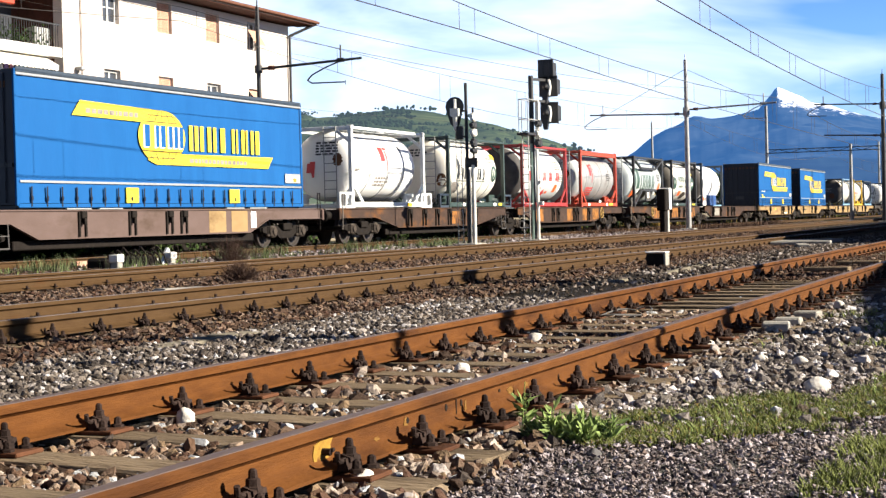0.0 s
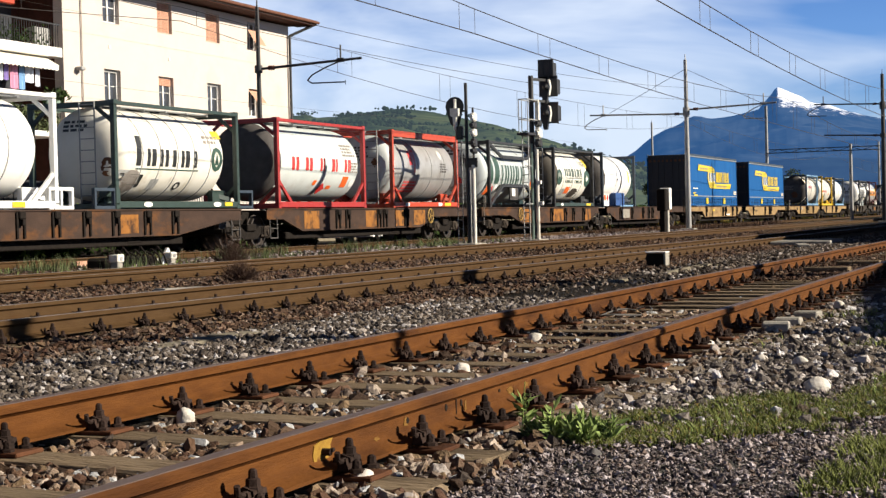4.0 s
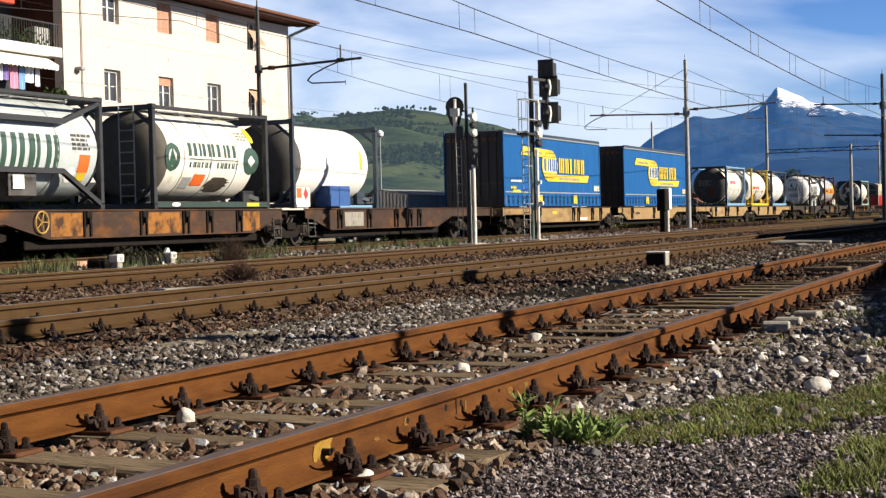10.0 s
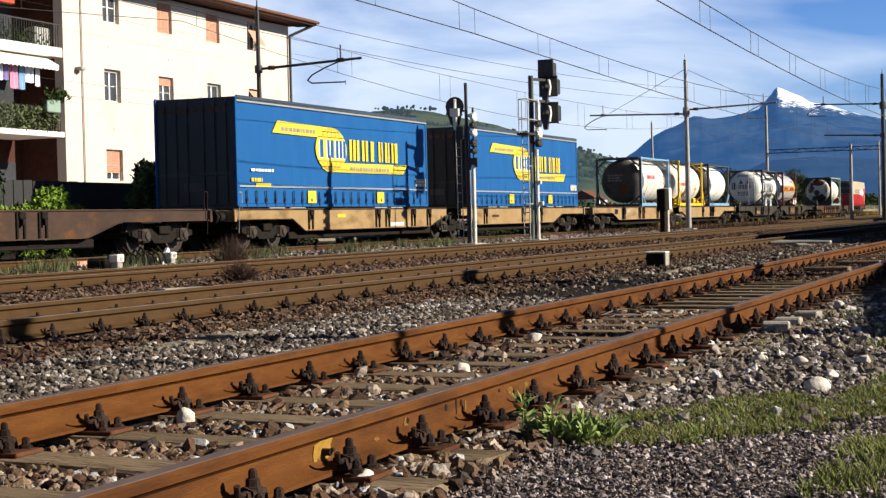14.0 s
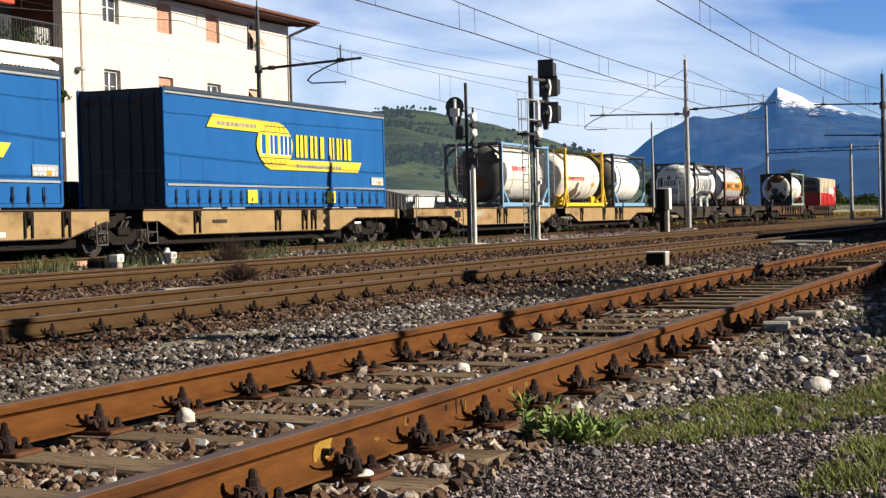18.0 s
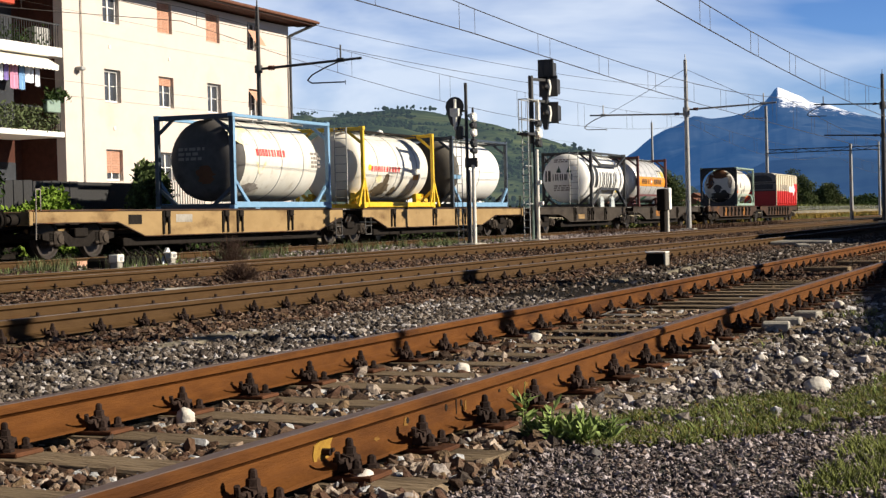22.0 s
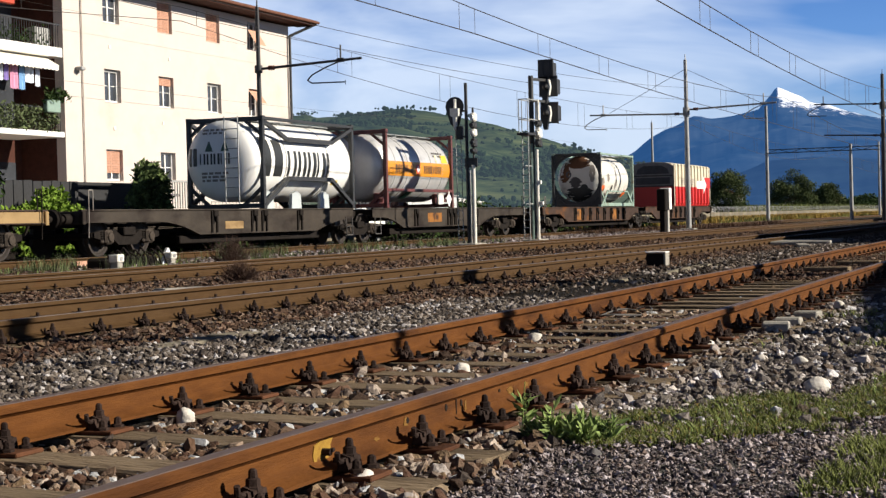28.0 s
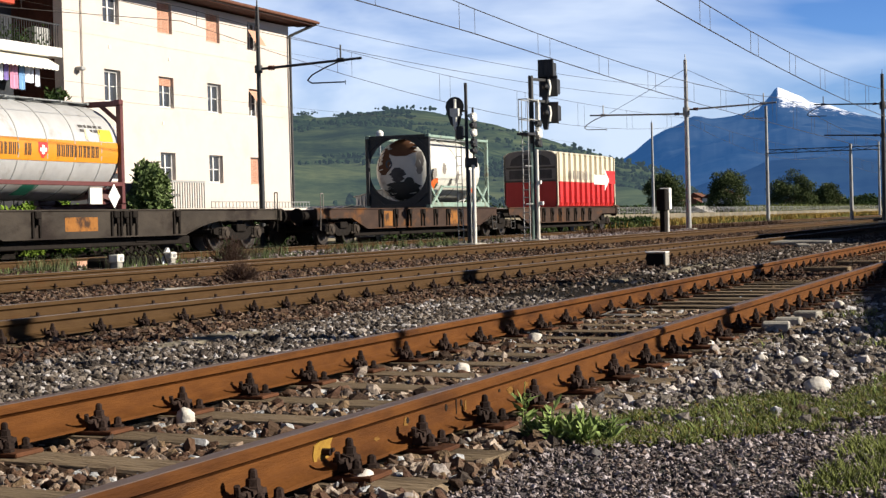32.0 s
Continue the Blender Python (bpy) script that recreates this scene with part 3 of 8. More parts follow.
def fastening_mesh():
    """Clips with their bolts, nuts and hooked spring ends on both sides of a rail, and two coach screws."""
    g = Geo()
    for s in (-1, 1):
        y = s * 0.098
        g.prism([(y - 0.02, 0.015), (y + 0.02, 0.015), (y + 0.014, 0.05), (y - 0.012, 0.058)], -0.055, 0.055)
        g.prism([(s * 0.055, 0.040), (s * 0.12, 0.044), (s * 0.118, 0.058), (s * 0.085, 0.070), (s * 0.055, 0.056)], -0.036, 0.036)
        g.lathe([(0.05, 0.026), (0.066, 0.026), (0.069, 0.022), (0.088, 0.021), (0.092, 0.014), (0.112, 0.0125), (0.118, 0.007)], 6, "z", (0, y, 0))
        for x in (0.056, -0.056):
            g.lathe([(0.015, 0.026), (0.026, 0.026), (0.030, 0.016), (0.052, 0.014), (0.058, 0.006)], 6, "z", (x, s * 0.150, 0))
        g.path([(-0.03, y, 0.052), (-0.075, y, 0.05), (-0.10, y + s * 0.006, 0.062), (-0.108, y + s * 0.01, 0.085)], 0.0095, 6)
    return g.mesh("fastening")


def small_fastening_mesh():
    g = Geo()
    for s in (-1, 1):
        g.box(-0.03, 0.03, s * 0.085 - 0.03, s * 0.085 + 0.03, 0.036, 0.055, 0.006)
        g.tube((0, s * 0.085, 0.05), (0, s * 0.085, 0.085), 0.018, n=6)
    return g.mesh("fastening")


def sleeper_mesh(k):
    g = Geo()
    g.box(-0.125, 0.125, -1.19, 1.19, -0.15, 0.0, 0.012)
    r = random.Random(k)
    g.v = [(x + r.uniform(-0.008, 0.008), y + r.uniform(-0.02, 0.02), z + r.uniform(-0.004, 0.002)) for x, y, z in g.v]
    return g.mesh("sleeper")


def track(y, rail_mat, first, count, label, fast=True, x0=-14, x1=700, pitch=0.65, skew=0.0):
    t = thing("railway_track", (0, y, 0), label, "railway track", "tracks of the station yard", "structure")
    r = random.Random(int(y * 10))
    for s in (-1, 1):
        rail = part("rail", Geo().prism([(a + s * GAUGE / 2, b) for a, b in RAIL_PROFILE], x0, x1), rail_mat, t)
        part("running_surface", Geo().box(x0, x1, s * GAUGE / 2 - 0.027, s * GAUGE / 2 + 0.027, 0.165, 0.1712, 0.001), "railtop_rusty" if y < 5 else "railtop", rail, "dull rusty running surface" if y < 5 else "worn bluish steel running surface")
    sl = [sleeper_mesh(int(y) * 7 + k) for k in range(4)]
    fm = FAST
    for i in range(count):
        x = first + i * pitch + r.uniform(-0.015, 0.015)
        part("sleeper", sl[i % 4], "sleeper", t, at=pose(x, r.uniform(-0.02, 0.02), 0, 0, 0, r.uniform(-0.8, 0.8) - math.degrees(math.atan(2 * skew / GAUGE))))
        if fast:
            for s in (-1, 1):
                xs = x + s * skew
                if y < 5:
                    part("base_plate", PLATE, "plate", t, at=pose(xs, s * GAUGE / 2, 0.0005))
                part("rail_fastening", fm if (y < 5 and -1 < x < 26) or (y < 9 and s < 0 and 4 < x < 22) else FAST_SMALL, "bolt", t, at=pose(xs, s * GAUGE / 2, 0.012 if y < 5 and s < 0 else 0.001, 0, 0, r.uniform(-2, 2)))
    g = Geo()
    for i in range(150):
        x = first + (count + i) * pitch
        g.box(x - 0.12, x + 0.12, -1.25, 1.25, -0.1, 0.0)
    part("far_sleepers", g, "sleeper", t, "row of weathered sleepers far along the track", kind="stuff")
    return t


SIDING_PHASE, SIDING_PITCH, SIDING_SKEW = 5.53, 0.642, 0.11   # the siding's sleepers lie askew
FAST, FAST_SMALL, PLATE = fastening_mesh(), small_fastening_mesh(), Geo().box(-0.085, 0.085, -0.21, 0.21, 0.0, 0.017, 0.004).mesh("base_plate")
TRACK_THINGS = [
    track(TRACKS[0], "rust", SIDING_PHASE - SIDING_PITCH * 27, 105, "siding track with orange-rusted rails on weathered skewed sleepers", pitch=SIDING_PITCH, skew=SIDING_SKEW),
    track(TRACKS[1], "rust_tan", 2.0 - 0.65 * 20, 110, "track with dusty tan rails bolted to sleepers in ballast"),
    track(TRACKS[2], "rust_tan", 8.0 - 0.65 * 29, 89, "track with dusty brown rails beside the signals", fast=True),
    track(TRACKS[3], "rust_tan", 10.0 - 0.65 * 32, 92, "track with dusty rails that carries the train", fast=False),
]


def yard_stones():
    rng = np.random.default_rng(11)

    def field(x0, x1, n, ylo, yhi, z, size, name, material, label, keep=None, build=stone_mesh, all_round=False):
        x = x0 + (x1 - x0) * rng.uniform(0, 1, n) ** 0.5 if x1 - x0 > 12 else rng.uniform(x0, x1, n)
        y = rng.uniform(ylo, yhi, n)
        ok = (y > x * 0.10 - 0.6) & (y < x * 0.77 + 1.0) & (x > 3.0)
        if all_round:
            ok = ~ok
        if keep is not None:
            ok &= keep(x, y)
        x, y = x[ok], y[ok]
        s = size * (0.5 + 1.0 * rng.uniform(0, 1, len(x)) ** 1.6) * (0.9 + 0.012 * x)
        zz = z + rng.uniform(-0.015, 0.03, len(x)) + s * 0.25
        ob = part(name, build(name, rng, len(x), np.stack([x, y, zz], 1), s), material, kind="stuff")
        tagged(ob, label, "stones")

    def off_sleepers(x, y):
        across = (y - TRACKS[0]) * 2 * SIDING_SKEW / GAUGE
        on = np.abs(((x - across - SIDING_PHASE + SIDING_PITCH / 2) % SIDING_PITCH) - SIDING_PITCH / 2) < 0.105
        return ~(on & (np.abs(y - TRACKS[0]) < 1.2)) & (np.abs(np.abs(y - TRACKS[0]) - GAUGE / 2) > 0.085)

    def off_rails(x, y):
        ok = np.ones_like(x, bool)
        for c in TRACKS[1:]:
            ok &= np.abs(np.abs(y - c) - GAUGE / 2) > 0.13
        return ok

    def shoulder(x, y):
        return (y > 1.95 - 0.55 * (x - 6.4)) | (rng.uniform(0, 1, len(x)) < 0.1)

    field(3.0, 14, 62000, 1.95, 4.2, -0.052, 0.022, "ballast_stones", "stone", "broken brown and grey ballast stones between the rails", off_sleepers, round_stones)
    field(3.0, 14, 3200, 1.95, 4.2, -0.042, 0.030, "ballast_stones", "stone", "larger broken stones lying on the ballast between the rails", off_sleepers, round_stones)
    field(14, 60, 40000, 2.0, 4.3, -0.050, 0.021, "ballast_stones", "stone", "broken brown and grey ballast stones between the rails", off_sleepers)
    field(5.0, 16, 30000, 4.2, 6.2, -0.035, 0.021, "ballast_stones", "stone_grey", "small grey and brown stones between two tracks", None, round_stones)
    field(16, 60, 24000, 4.2, 6.4, -0.03, 0.026, "ballast_stones", "stone_dusky", "small dark grey and brown stones between two tracks")
    field(13.0, 24.0, 26000, 9.8, 17.4, -0.03, 0.026, "ballast_stones", "stone_dark", "reddish brown ballast stones round the third track", off_rails)
    field(23.5, 35.0, 22000, 9.8, 20.6, -0.03, 0.029, "ballast_stones", "stone_dark", "reddish brown ballast stones round the third track", off_rails)
    field(7.0, 18.5, 30000, 6.1, 9.9, -0.03, 0.024, "ballast_stones", "stone_dark", "reddish brown ballast stones round the second track", off_rails)
    field(7.0, 40, 38000, 6.2, 9.9, -0.03, 0.028, "ballast_stones", "stone_dark", "reddish brown ballast stones round the second track", off_rails)
    field(12, 74, 29000, 9.9, 20.9, -0.025, 0.030, "ballast_stones", "stone_dark", "reddish brown ballast stones round the third track", off_rails)
    field(3.0, 9.2, 52000, 0.2, 2.1, -0.042, 0.0095, "gravel_stones", "stone_fine", "fine pale grey gravel stones beside the siding")
    field(6.3, 16, 36000, 0.7, 2.15, -0.045, 0.0165, "gravel_stones", "stone_shoulder", "grey-brown broken stones on the ballast shoulder", shoulder, round_stones)
    field(6.3, 16, 2000, 0.7, 2.15, -0.035, 0.028, "gravel_stones", "stone_shoulder", "larger grey stones on the ballast shoulder", shoulder, round_stones)
    field(16, 60, 9000, 1.0, 2.1, -0.035, 0.030, "gravel_stones", "stone_shoulder", "dull grey broken stones on the ballast shoulder")

    field(19.6, 29, 9000, 2.36, 3.78, -0.012, 0.022, "ballast_stones", "stone_dark", "dark ballast lying over the sleepers", None)
    field(26, 78, 9000, 17.2, 20.9, -0.01, 0.040, "ballast_stones", "stone_fine", "pale stones scattered beside the train's track", off_rails)
    field(3.8, 6.0, 1500, 1.80, 2.26, -0.035, 0.024, "ballast_stones", "stone", "rounded brown stones between the rail and the gravel", lambda x, y: (y > 1.62 + 0.1 * np.abs(x - 4.8) + 0.12 * np.sin(x * 7)) & (rng.uniform(0, 1, len(x)) < (y - 1.7) / 0.3) & off_sleepers(x, y), round_stones)

    # thinner cover on the rest of the yard, behind and beside the camera
    field(-11.8, -0.2, 9000, 1.9, 23.8, -0.03, 0.04, "ballast_stones", "stone", "broken brown ballast stones along the tracks", lambda x, y: off_rails(x, y) & off_sleepers(x, y), stone_mesh, True)
    field(-0.2, 11.6, 9000, 1.9, 23.8, -0.03, 0.04, "ballast_stones", "stone", "broken brown ballast stones along the tracks", lambda x, y: off_rails(x, y) & off_sleepers(x, y), stone_mesh, True)
    field(-5.8, 6.0, 8000, -2.8, 1.9, -0.04, 0.022, "gravel_stones", "stone_fine", "fine pale grey gravel stones beside the siding", None, stone_mesh, True)
    field(6.0, 17.9, 5000, -2.8, 1.9, -0.04, 0.026, "gravel_stones", "stone_fine", "fine pale grey gravel stones beside the siding", None, stone_mesh, True)


yard_stones()


# ---- distance: hills and mountain ----
def ridge_height(keys, a):
    return float(np.interp(a, [k[0] for k in keys], [k[1] for k in keys]))


def land(name, keys, near, far, depth, steps, amp, material, label, seed, foot=-4.0):
    """A slope that rises from near to a ridge at far, the ridge's height given by bearing (degrees from the tracks)."""
    lo, hi = keys[0][0], keys[-1][0]
    na, nr = steps
    A = np.linspace(lo, hi, na)
    T = np.linspace(0, 1, nr)
    V = np.zeros((na, nr + 4, 3))
    for i, a in enumerate(A):
        top = ridge_height(keys, a)
        c, s = math.cos(radians(a)), math.sin(radians(a))
        for j in range(nr + 4):
            if j < nr:
                t = T[j]
                d = near + (far - near) * t
                # the crest's own outline fades into broad spurs further down the slope
                swing = 1.6 * (1 - t) * noise.noise(Vector((a * 0.5, t * 3.0, seed)))
                broad = sum(ridge_height(keys, a + swing + o) for o in (-1.2, -0.6, 0.0, 0.6, 1.2)) / 5
                z = foot + (broad + (top - broad) * t ** 6 - foot) * (t ** 0.85)
                q = noise.fractal(Vector((d * c, d * s, seed * 37.0)) / (depth * 0.35), 1.0, 2.0, 6)
                z += amp * q * (0.35 + 0.9 * math.sin(math.pi * min(1, t))) * min(1, t * 4)
                if j == nr - 1:
                    z = top + amp * 0.22 * q
            else:
                d = far + (far - near) * 0.15 * (j - nr + 1)
                z = top - (top + 10) * 0.26 * (j - nr + 1)
            V[i, j] = (d * c, d * s, z)
    n, m = na, nr + 4
    k = np.arange(n * m).reshape(n, m)
    f = np.stack([k[:-1, :-1], k[:-1, 1:], k[1:, 1:], k[1:, :-1]], -1).reshape(-1, 4)
    me = soup(name, V.reshape(-1, 3), f)
    me.polygons.foreach_set("use_smooth", [True] * len(me.polygons))
    ob = part(name, me, material, kind="structure")
    return tagged(ob, label, "backdrop"), V


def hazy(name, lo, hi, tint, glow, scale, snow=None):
    """Far land behind a depth of air: its own colour, with the air's haze added as emission."""
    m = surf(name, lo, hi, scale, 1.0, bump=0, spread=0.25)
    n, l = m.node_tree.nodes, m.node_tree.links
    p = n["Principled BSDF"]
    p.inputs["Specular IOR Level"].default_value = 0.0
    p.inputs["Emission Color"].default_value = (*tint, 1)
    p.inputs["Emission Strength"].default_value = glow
    if snow:
        geo = n.new("ShaderNodeNewGeometry")
        sp = n.new("ShaderNodeSeparateXYZ")
        l.new(geo.outputs["Position"], sp.inputs["Vector"])
        nz = n.new("ShaderNodeTexNoise")
        nz.inputs["Scale"].default_value, nz.inputs["Detail"].default_value, nz.inputs["Roughness"].default_value = 0.03, 9, 0.78
        l.new(geo.outputs["Position"], nz.inputs["Vector"])
        ad = n.new("ShaderNodeMath")
        ad.operation = "MULTIPLY_ADD"
        ad.inputs[1].default_value = 260.0
        l.new(nz.outputs["Fac"], ad.inputs[0])
        l.new(sp.outputs["Z"], ad.inputs[2])
        # more snow on slopes whose normals point to -y
        ns = n.new("ShaderNodeSeparateXYZ")
        l.new(geo.outputs["Normal"], ns.inputs["Vector"])
        asp = n.new("ShaderNodeMath")
        asp.operation = "MULTIPLY_ADD"
        asp.inputs[1].default_value = -95.0
        l.new(ns.outputs["Y"], asp.inputs[0])
        l.new(ad.outputs[0], asp.inputs[2])
        mr = n.new("ShaderNodeMapRange")
        mr.inputs["From Min"].default_value, mr.inputs["From Max"].default_value = snow, snow + 12
        l.new(asp.outputs[0], mr.inputs["Value"])
        old = p.inputs["Base Color"].links[0].from_socket
        mx = n.new("ShaderNodeMix")
        mx.data_type = "RGBA"
        mx.inputs["B"].default_value = (0.72, 0.74, 0.78, 1)
        l.new(mr.outputs["Result"], mx.inputs["Factor"])
        l.new(old, mx.inputs["A"])
        l.new(mx.outputs["Result"], p.inputs["Base Color"])
    return m


# the blue of mountain and ridge is mostly air haze, painted in as emission
MAT["mountain"] = hazy("haze_blue_mountain", (0.034, 0.045, 0.055), (0.010, 0.018, 0.028), (0.052, 0.175, 0.46), 0.305, 0.010, snow=362)
MAT["farhill"] = hazy("haze_blue_ridge", (0.02, 0.034, 0.045), (0.012, 0.02, 0.03), (0.050, 0.150, 0.40), 0.27, 0.01)
# the hill carries a grey-blue emission in place of air haze
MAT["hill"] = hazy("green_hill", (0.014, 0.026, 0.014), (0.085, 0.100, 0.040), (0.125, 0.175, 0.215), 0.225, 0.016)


def field_patches(m):
    """Hill land use: pale meadows and terraces in belts along the slope, dark wood between them."""
    n, l = m.node_tree.nodes, m.node_tree.links
    p = n["Principled BSDF"]
    geo = n.new("ShaderNodeNewGeometry")
    mp = n.new("ShaderNodeMapping")
    mp.inputs["Scale"].default_value = (0.017, 0.017, 0.11)
    l.new(geo.outputs["Position"], mp.inputs["Vector"])
    nz = n.new("ShaderNodeTexNoise")
    nz.inputs["Scale"].default_value, nz.inputs["Detail"].default_value, nz.inputs["Roughness"].default_value = 1.0, 9, 0.74
    nz.inputs["Distortion"].default_value = 0.6
    l.new(mp.outputs["Vector"], nz.inputs["Vector"])
    rp = n.new("ShaderNodeValToRGB")
    e = rp.color_ramp.elements
    e[0].position, e[0].color = 0.40, (0.008, 0.016, 0.009, 1)
    e[1].position, e[1].color = 0.68, (0.095, 0.106, 0.044, 1)
    e.new(0.47).color = (0.022, 0.034, 0.015, 1)
    e.new(0.52).color = (0.036, 0.050, 0.022, 1)
    e.new(0.58).color = (0.055, 0.070, 0.030, 1)
    l.new(nz.outputs["Fac"], rp.inputs["Fac"])
    l.new(rp.outputs["Color"], p.inputs["Base Color"])


field_patches(MAT["hill"])

MOUNTAIN = [(-6, 60), (0, 110), (3, 150), (5, 178), (6.14, 190), (6.84, 201), (7.4, 211), (7.77, 219), (8.14, 228), (8.42, 229), (8.67, 232), (8.89, 242), (9.27, 251.5), (9.57, 261), (9.72, 264), (9.83, 259), (9.99, 246), (10.19, 232),
            (10.38, 218), (10.71, 214), (11.19, 208), (11.58, 206), (12.0, 206), (12.31, 211.5), (12.58, 213), (12.83, 208), (13.13, 192.5), (13.52, 180), (14.11, 164), (14.35, 148.5), (14.59, 132), (14.87, 122.5), (15.3, 105), (16, 80), (18, 30), (20, 0)]
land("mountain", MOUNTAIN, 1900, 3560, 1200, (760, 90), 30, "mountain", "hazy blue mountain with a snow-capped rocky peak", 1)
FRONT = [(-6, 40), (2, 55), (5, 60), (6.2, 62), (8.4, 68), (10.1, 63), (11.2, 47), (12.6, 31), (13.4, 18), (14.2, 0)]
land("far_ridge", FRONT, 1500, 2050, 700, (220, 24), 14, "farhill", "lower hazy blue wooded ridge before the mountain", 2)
HILL = [(11.8, -4), (13.18, 14.5), (14.24, 23.5), (15.31, 33), (15.89, 37), (16.28, 39.5), (17.06, 44), (17.85, 49), (18.63, 54.2), (19.42, 60), (20.2, 64), (20.99, 66.3), (21.79, 67.5), (22.38, 70.8), (22.97, 72.3), (23.57, 71), (24.16, 69.2), (24.95, 69.5),
        (25.74, 68.2), (26.04, 70.3), (26.53, 69.5), (28, 74), (31, 80), (36, 84), (44, 70), (52, 50)]
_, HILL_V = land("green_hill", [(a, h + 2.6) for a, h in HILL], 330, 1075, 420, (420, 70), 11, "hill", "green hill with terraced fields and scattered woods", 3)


def clump_mesh(name, rng, count, place, size, flat=1.0):
    """Rounded far tree crowns as one mesh, twelve corners each."""
    t = (1 + 5 ** 0.5) / 2
    base = np.array([(-1, t, 0), (1, t, 0), (-1, -t, 0), (1, -t, 0), (0, -1, t), (0, 1, t), (0, -1, -t), (0, 1, -t), (t, 0, -1), (t, 0, 1), (-t, 0, -1), (-t, 0, 1)]) / 1.9
    tri = np.array([(0, 11, 5), (0, 5, 1), (0, 1, 7), (0, 7, 10), (0, 10, 11), (1, 5, 9), (5, 11, 4), (11, 10, 2), (10, 7, 6), (7, 1, 8),
                    (3, 9, 4), (3, 4, 2), (3, 2, 6), (3, 6, 8), (3, 8, 9), (4, 9, 5), (2, 4, 11), (6, 2, 10), (8, 6, 7), (9, 8, 1)])
    v = base[None] * rng.uniform(0.6, 1.3, (count, 12, 1)) * rng.uniform(0.7, 1.3, (count, 1, 3))
    v = v * size[:, None, None] + place[:, None, :]
    f = (tri[None] + 12 * np.arange(count)[:, None, None]).reshape(-1, 3)
    return soup(name, v.reshape(-1, 3), f)


def hill_woods():
    """Clumps of far trees on the hill's slope and along its ridge."""
    rng = np.random.default_rng(5)
    na, nr = HILL_V.shape[0], HILL_V.shape[1] - 4
    pts = []
    while len(pts) < 9500:
        i, t = rng.uniform(0, na * 0.62), rng.uniform(0.02, 1) ** 0.8
        q = HILL_V[int(i), min(nr - 1, int(t * nr))]
        if noise.fractal(Vector((q[0] / 90, q[1] / 55, 5.0)), 1.0, 2.0, 4) > 0.10 and t < 0.84:
            pts.append(q + rng.uniform(-7, 7, 3) * [1, 1, 0])
    # two copses and single trees on the crest
    for a, spread, count in ((24.75, 0.22, 60), (26.15, 0.10, 26), (22.9, 0.55, 10), (20.8, 0.5, 6)):
        for k in range(count):
            i = min(na - 1, max(0, int((a + rng.normal(0, spread * 0.5) - HILL[0][0]) / (HILL[-1][0] - HILL[0][0]) * (na - 1))))
            pts.append(HILL_V[i, nr - 1] + [rng.uniform(-6, 6), rng.uniform(-6, 6), rng.uniform(-0.8, 1.4 if spread < 0.3 else -0.5)])
    pts = np.array(pts)
    size = rng.uniform(0.4, 1.15, len(pts))
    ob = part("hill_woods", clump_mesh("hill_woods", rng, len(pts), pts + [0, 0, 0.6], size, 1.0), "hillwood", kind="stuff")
    tagged(ob, "dark woods and hedgerows scattered over the green hill", "woods")


# same haze emission on the woods as on the hill below them
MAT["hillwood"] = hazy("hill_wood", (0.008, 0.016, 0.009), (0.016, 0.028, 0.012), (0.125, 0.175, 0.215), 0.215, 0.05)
hill_woods()


# ---- train ----
MOVING = []      # (thing, place at the start)
WHEELS = []
AXIS = TRACKS[3]


def wheelset_mesh():
    g = Geo()
    for s in (-1, 1):
        g.lathe([(s * 0.68, 0.10), (s * 0.68, 0.485), (s * 0.71, 0.485), (s * 0.715, 0.46), (s * 0.815, 0.455), (s * 0.82, 0.40), (s * 0.775, 0.37), (s * 0.765, 0.14), (s * 0.82, 0.12)], 22, "y")
    g.tube((0, -1.0, 0), (0, 1.0, 0), 0.075, n=10)
    for s in (-1, 1):
        g.box(-0.06, 0.06, s * 0.785 - 0.03, s * 0.785 + 0.03, 0.20, 0.30)
    return g.mesh("wheelset")


def bogie_frame_mesh():
    g = Geo()
    prof = [(-1.42, 0.62), (-1.42, 0.74), (-1.05, 0.80), (-0.55, 0.80), (-0.28, 0.66), (0.28, 0.66), (0.55, 0.80), (1.05, 0.80), (1.42, 0.74), (1.42, 0.62), (1.18, 0.58), (0.62, 0.58), (0.40, 0.44), (-0.40, 0.44), (-0.62, 0.58), (-1.18, 0.58)]
    for s in (-1, 1):
        g.prism(prof, s * 1.0 - 0.05, s * 1.0 + 0.05, "y")
        g.box(-0.26, 0.26, s * 1.02 - 0.10, s * 1.02 + 0.10, 0.66, 0.86, 0.02)
    g.box(-0.25, 0.25, -1.0, 1.0, 0.55, 0.75, 0.03)
    g.box(-1.45, -1.35, -1.0, 1.0, 0.62, 0.74, 0.02).box(1.35, 1.45, -1.0, 1.0, 0.62, 0.74, 0.02)
    g.lathe([(0.74, 0.30), (0.92, 0.28)], 14, "z")
    return g.mesh("bogie")


def axlebox_mesh():
    g = Geo()
    g.box(-0.16, 0.16, -0.13, 0.10, -0.17, 0.17, 0.05)
    g.lathe([(-0.17, 0.09), (-0.16, 0.11), (-0.12, 0.12)], 12, "y")
    g.box(-0.27, 0.27, -0.06, 0.06, -0.14, -0.06, 0.02)
    return g.mesh("axle_box")


def spring_mesh():
    g = Geo()
    for k in range(5):
        g.lathe([(0.045 * k, 0.055), (0.045 * k + 0.012, 0.068), (0.045 * k + 0.03, 0.068), (0.045 * k + 0.04, 0.055)], 10, "z")
    return g.mesh("spring")


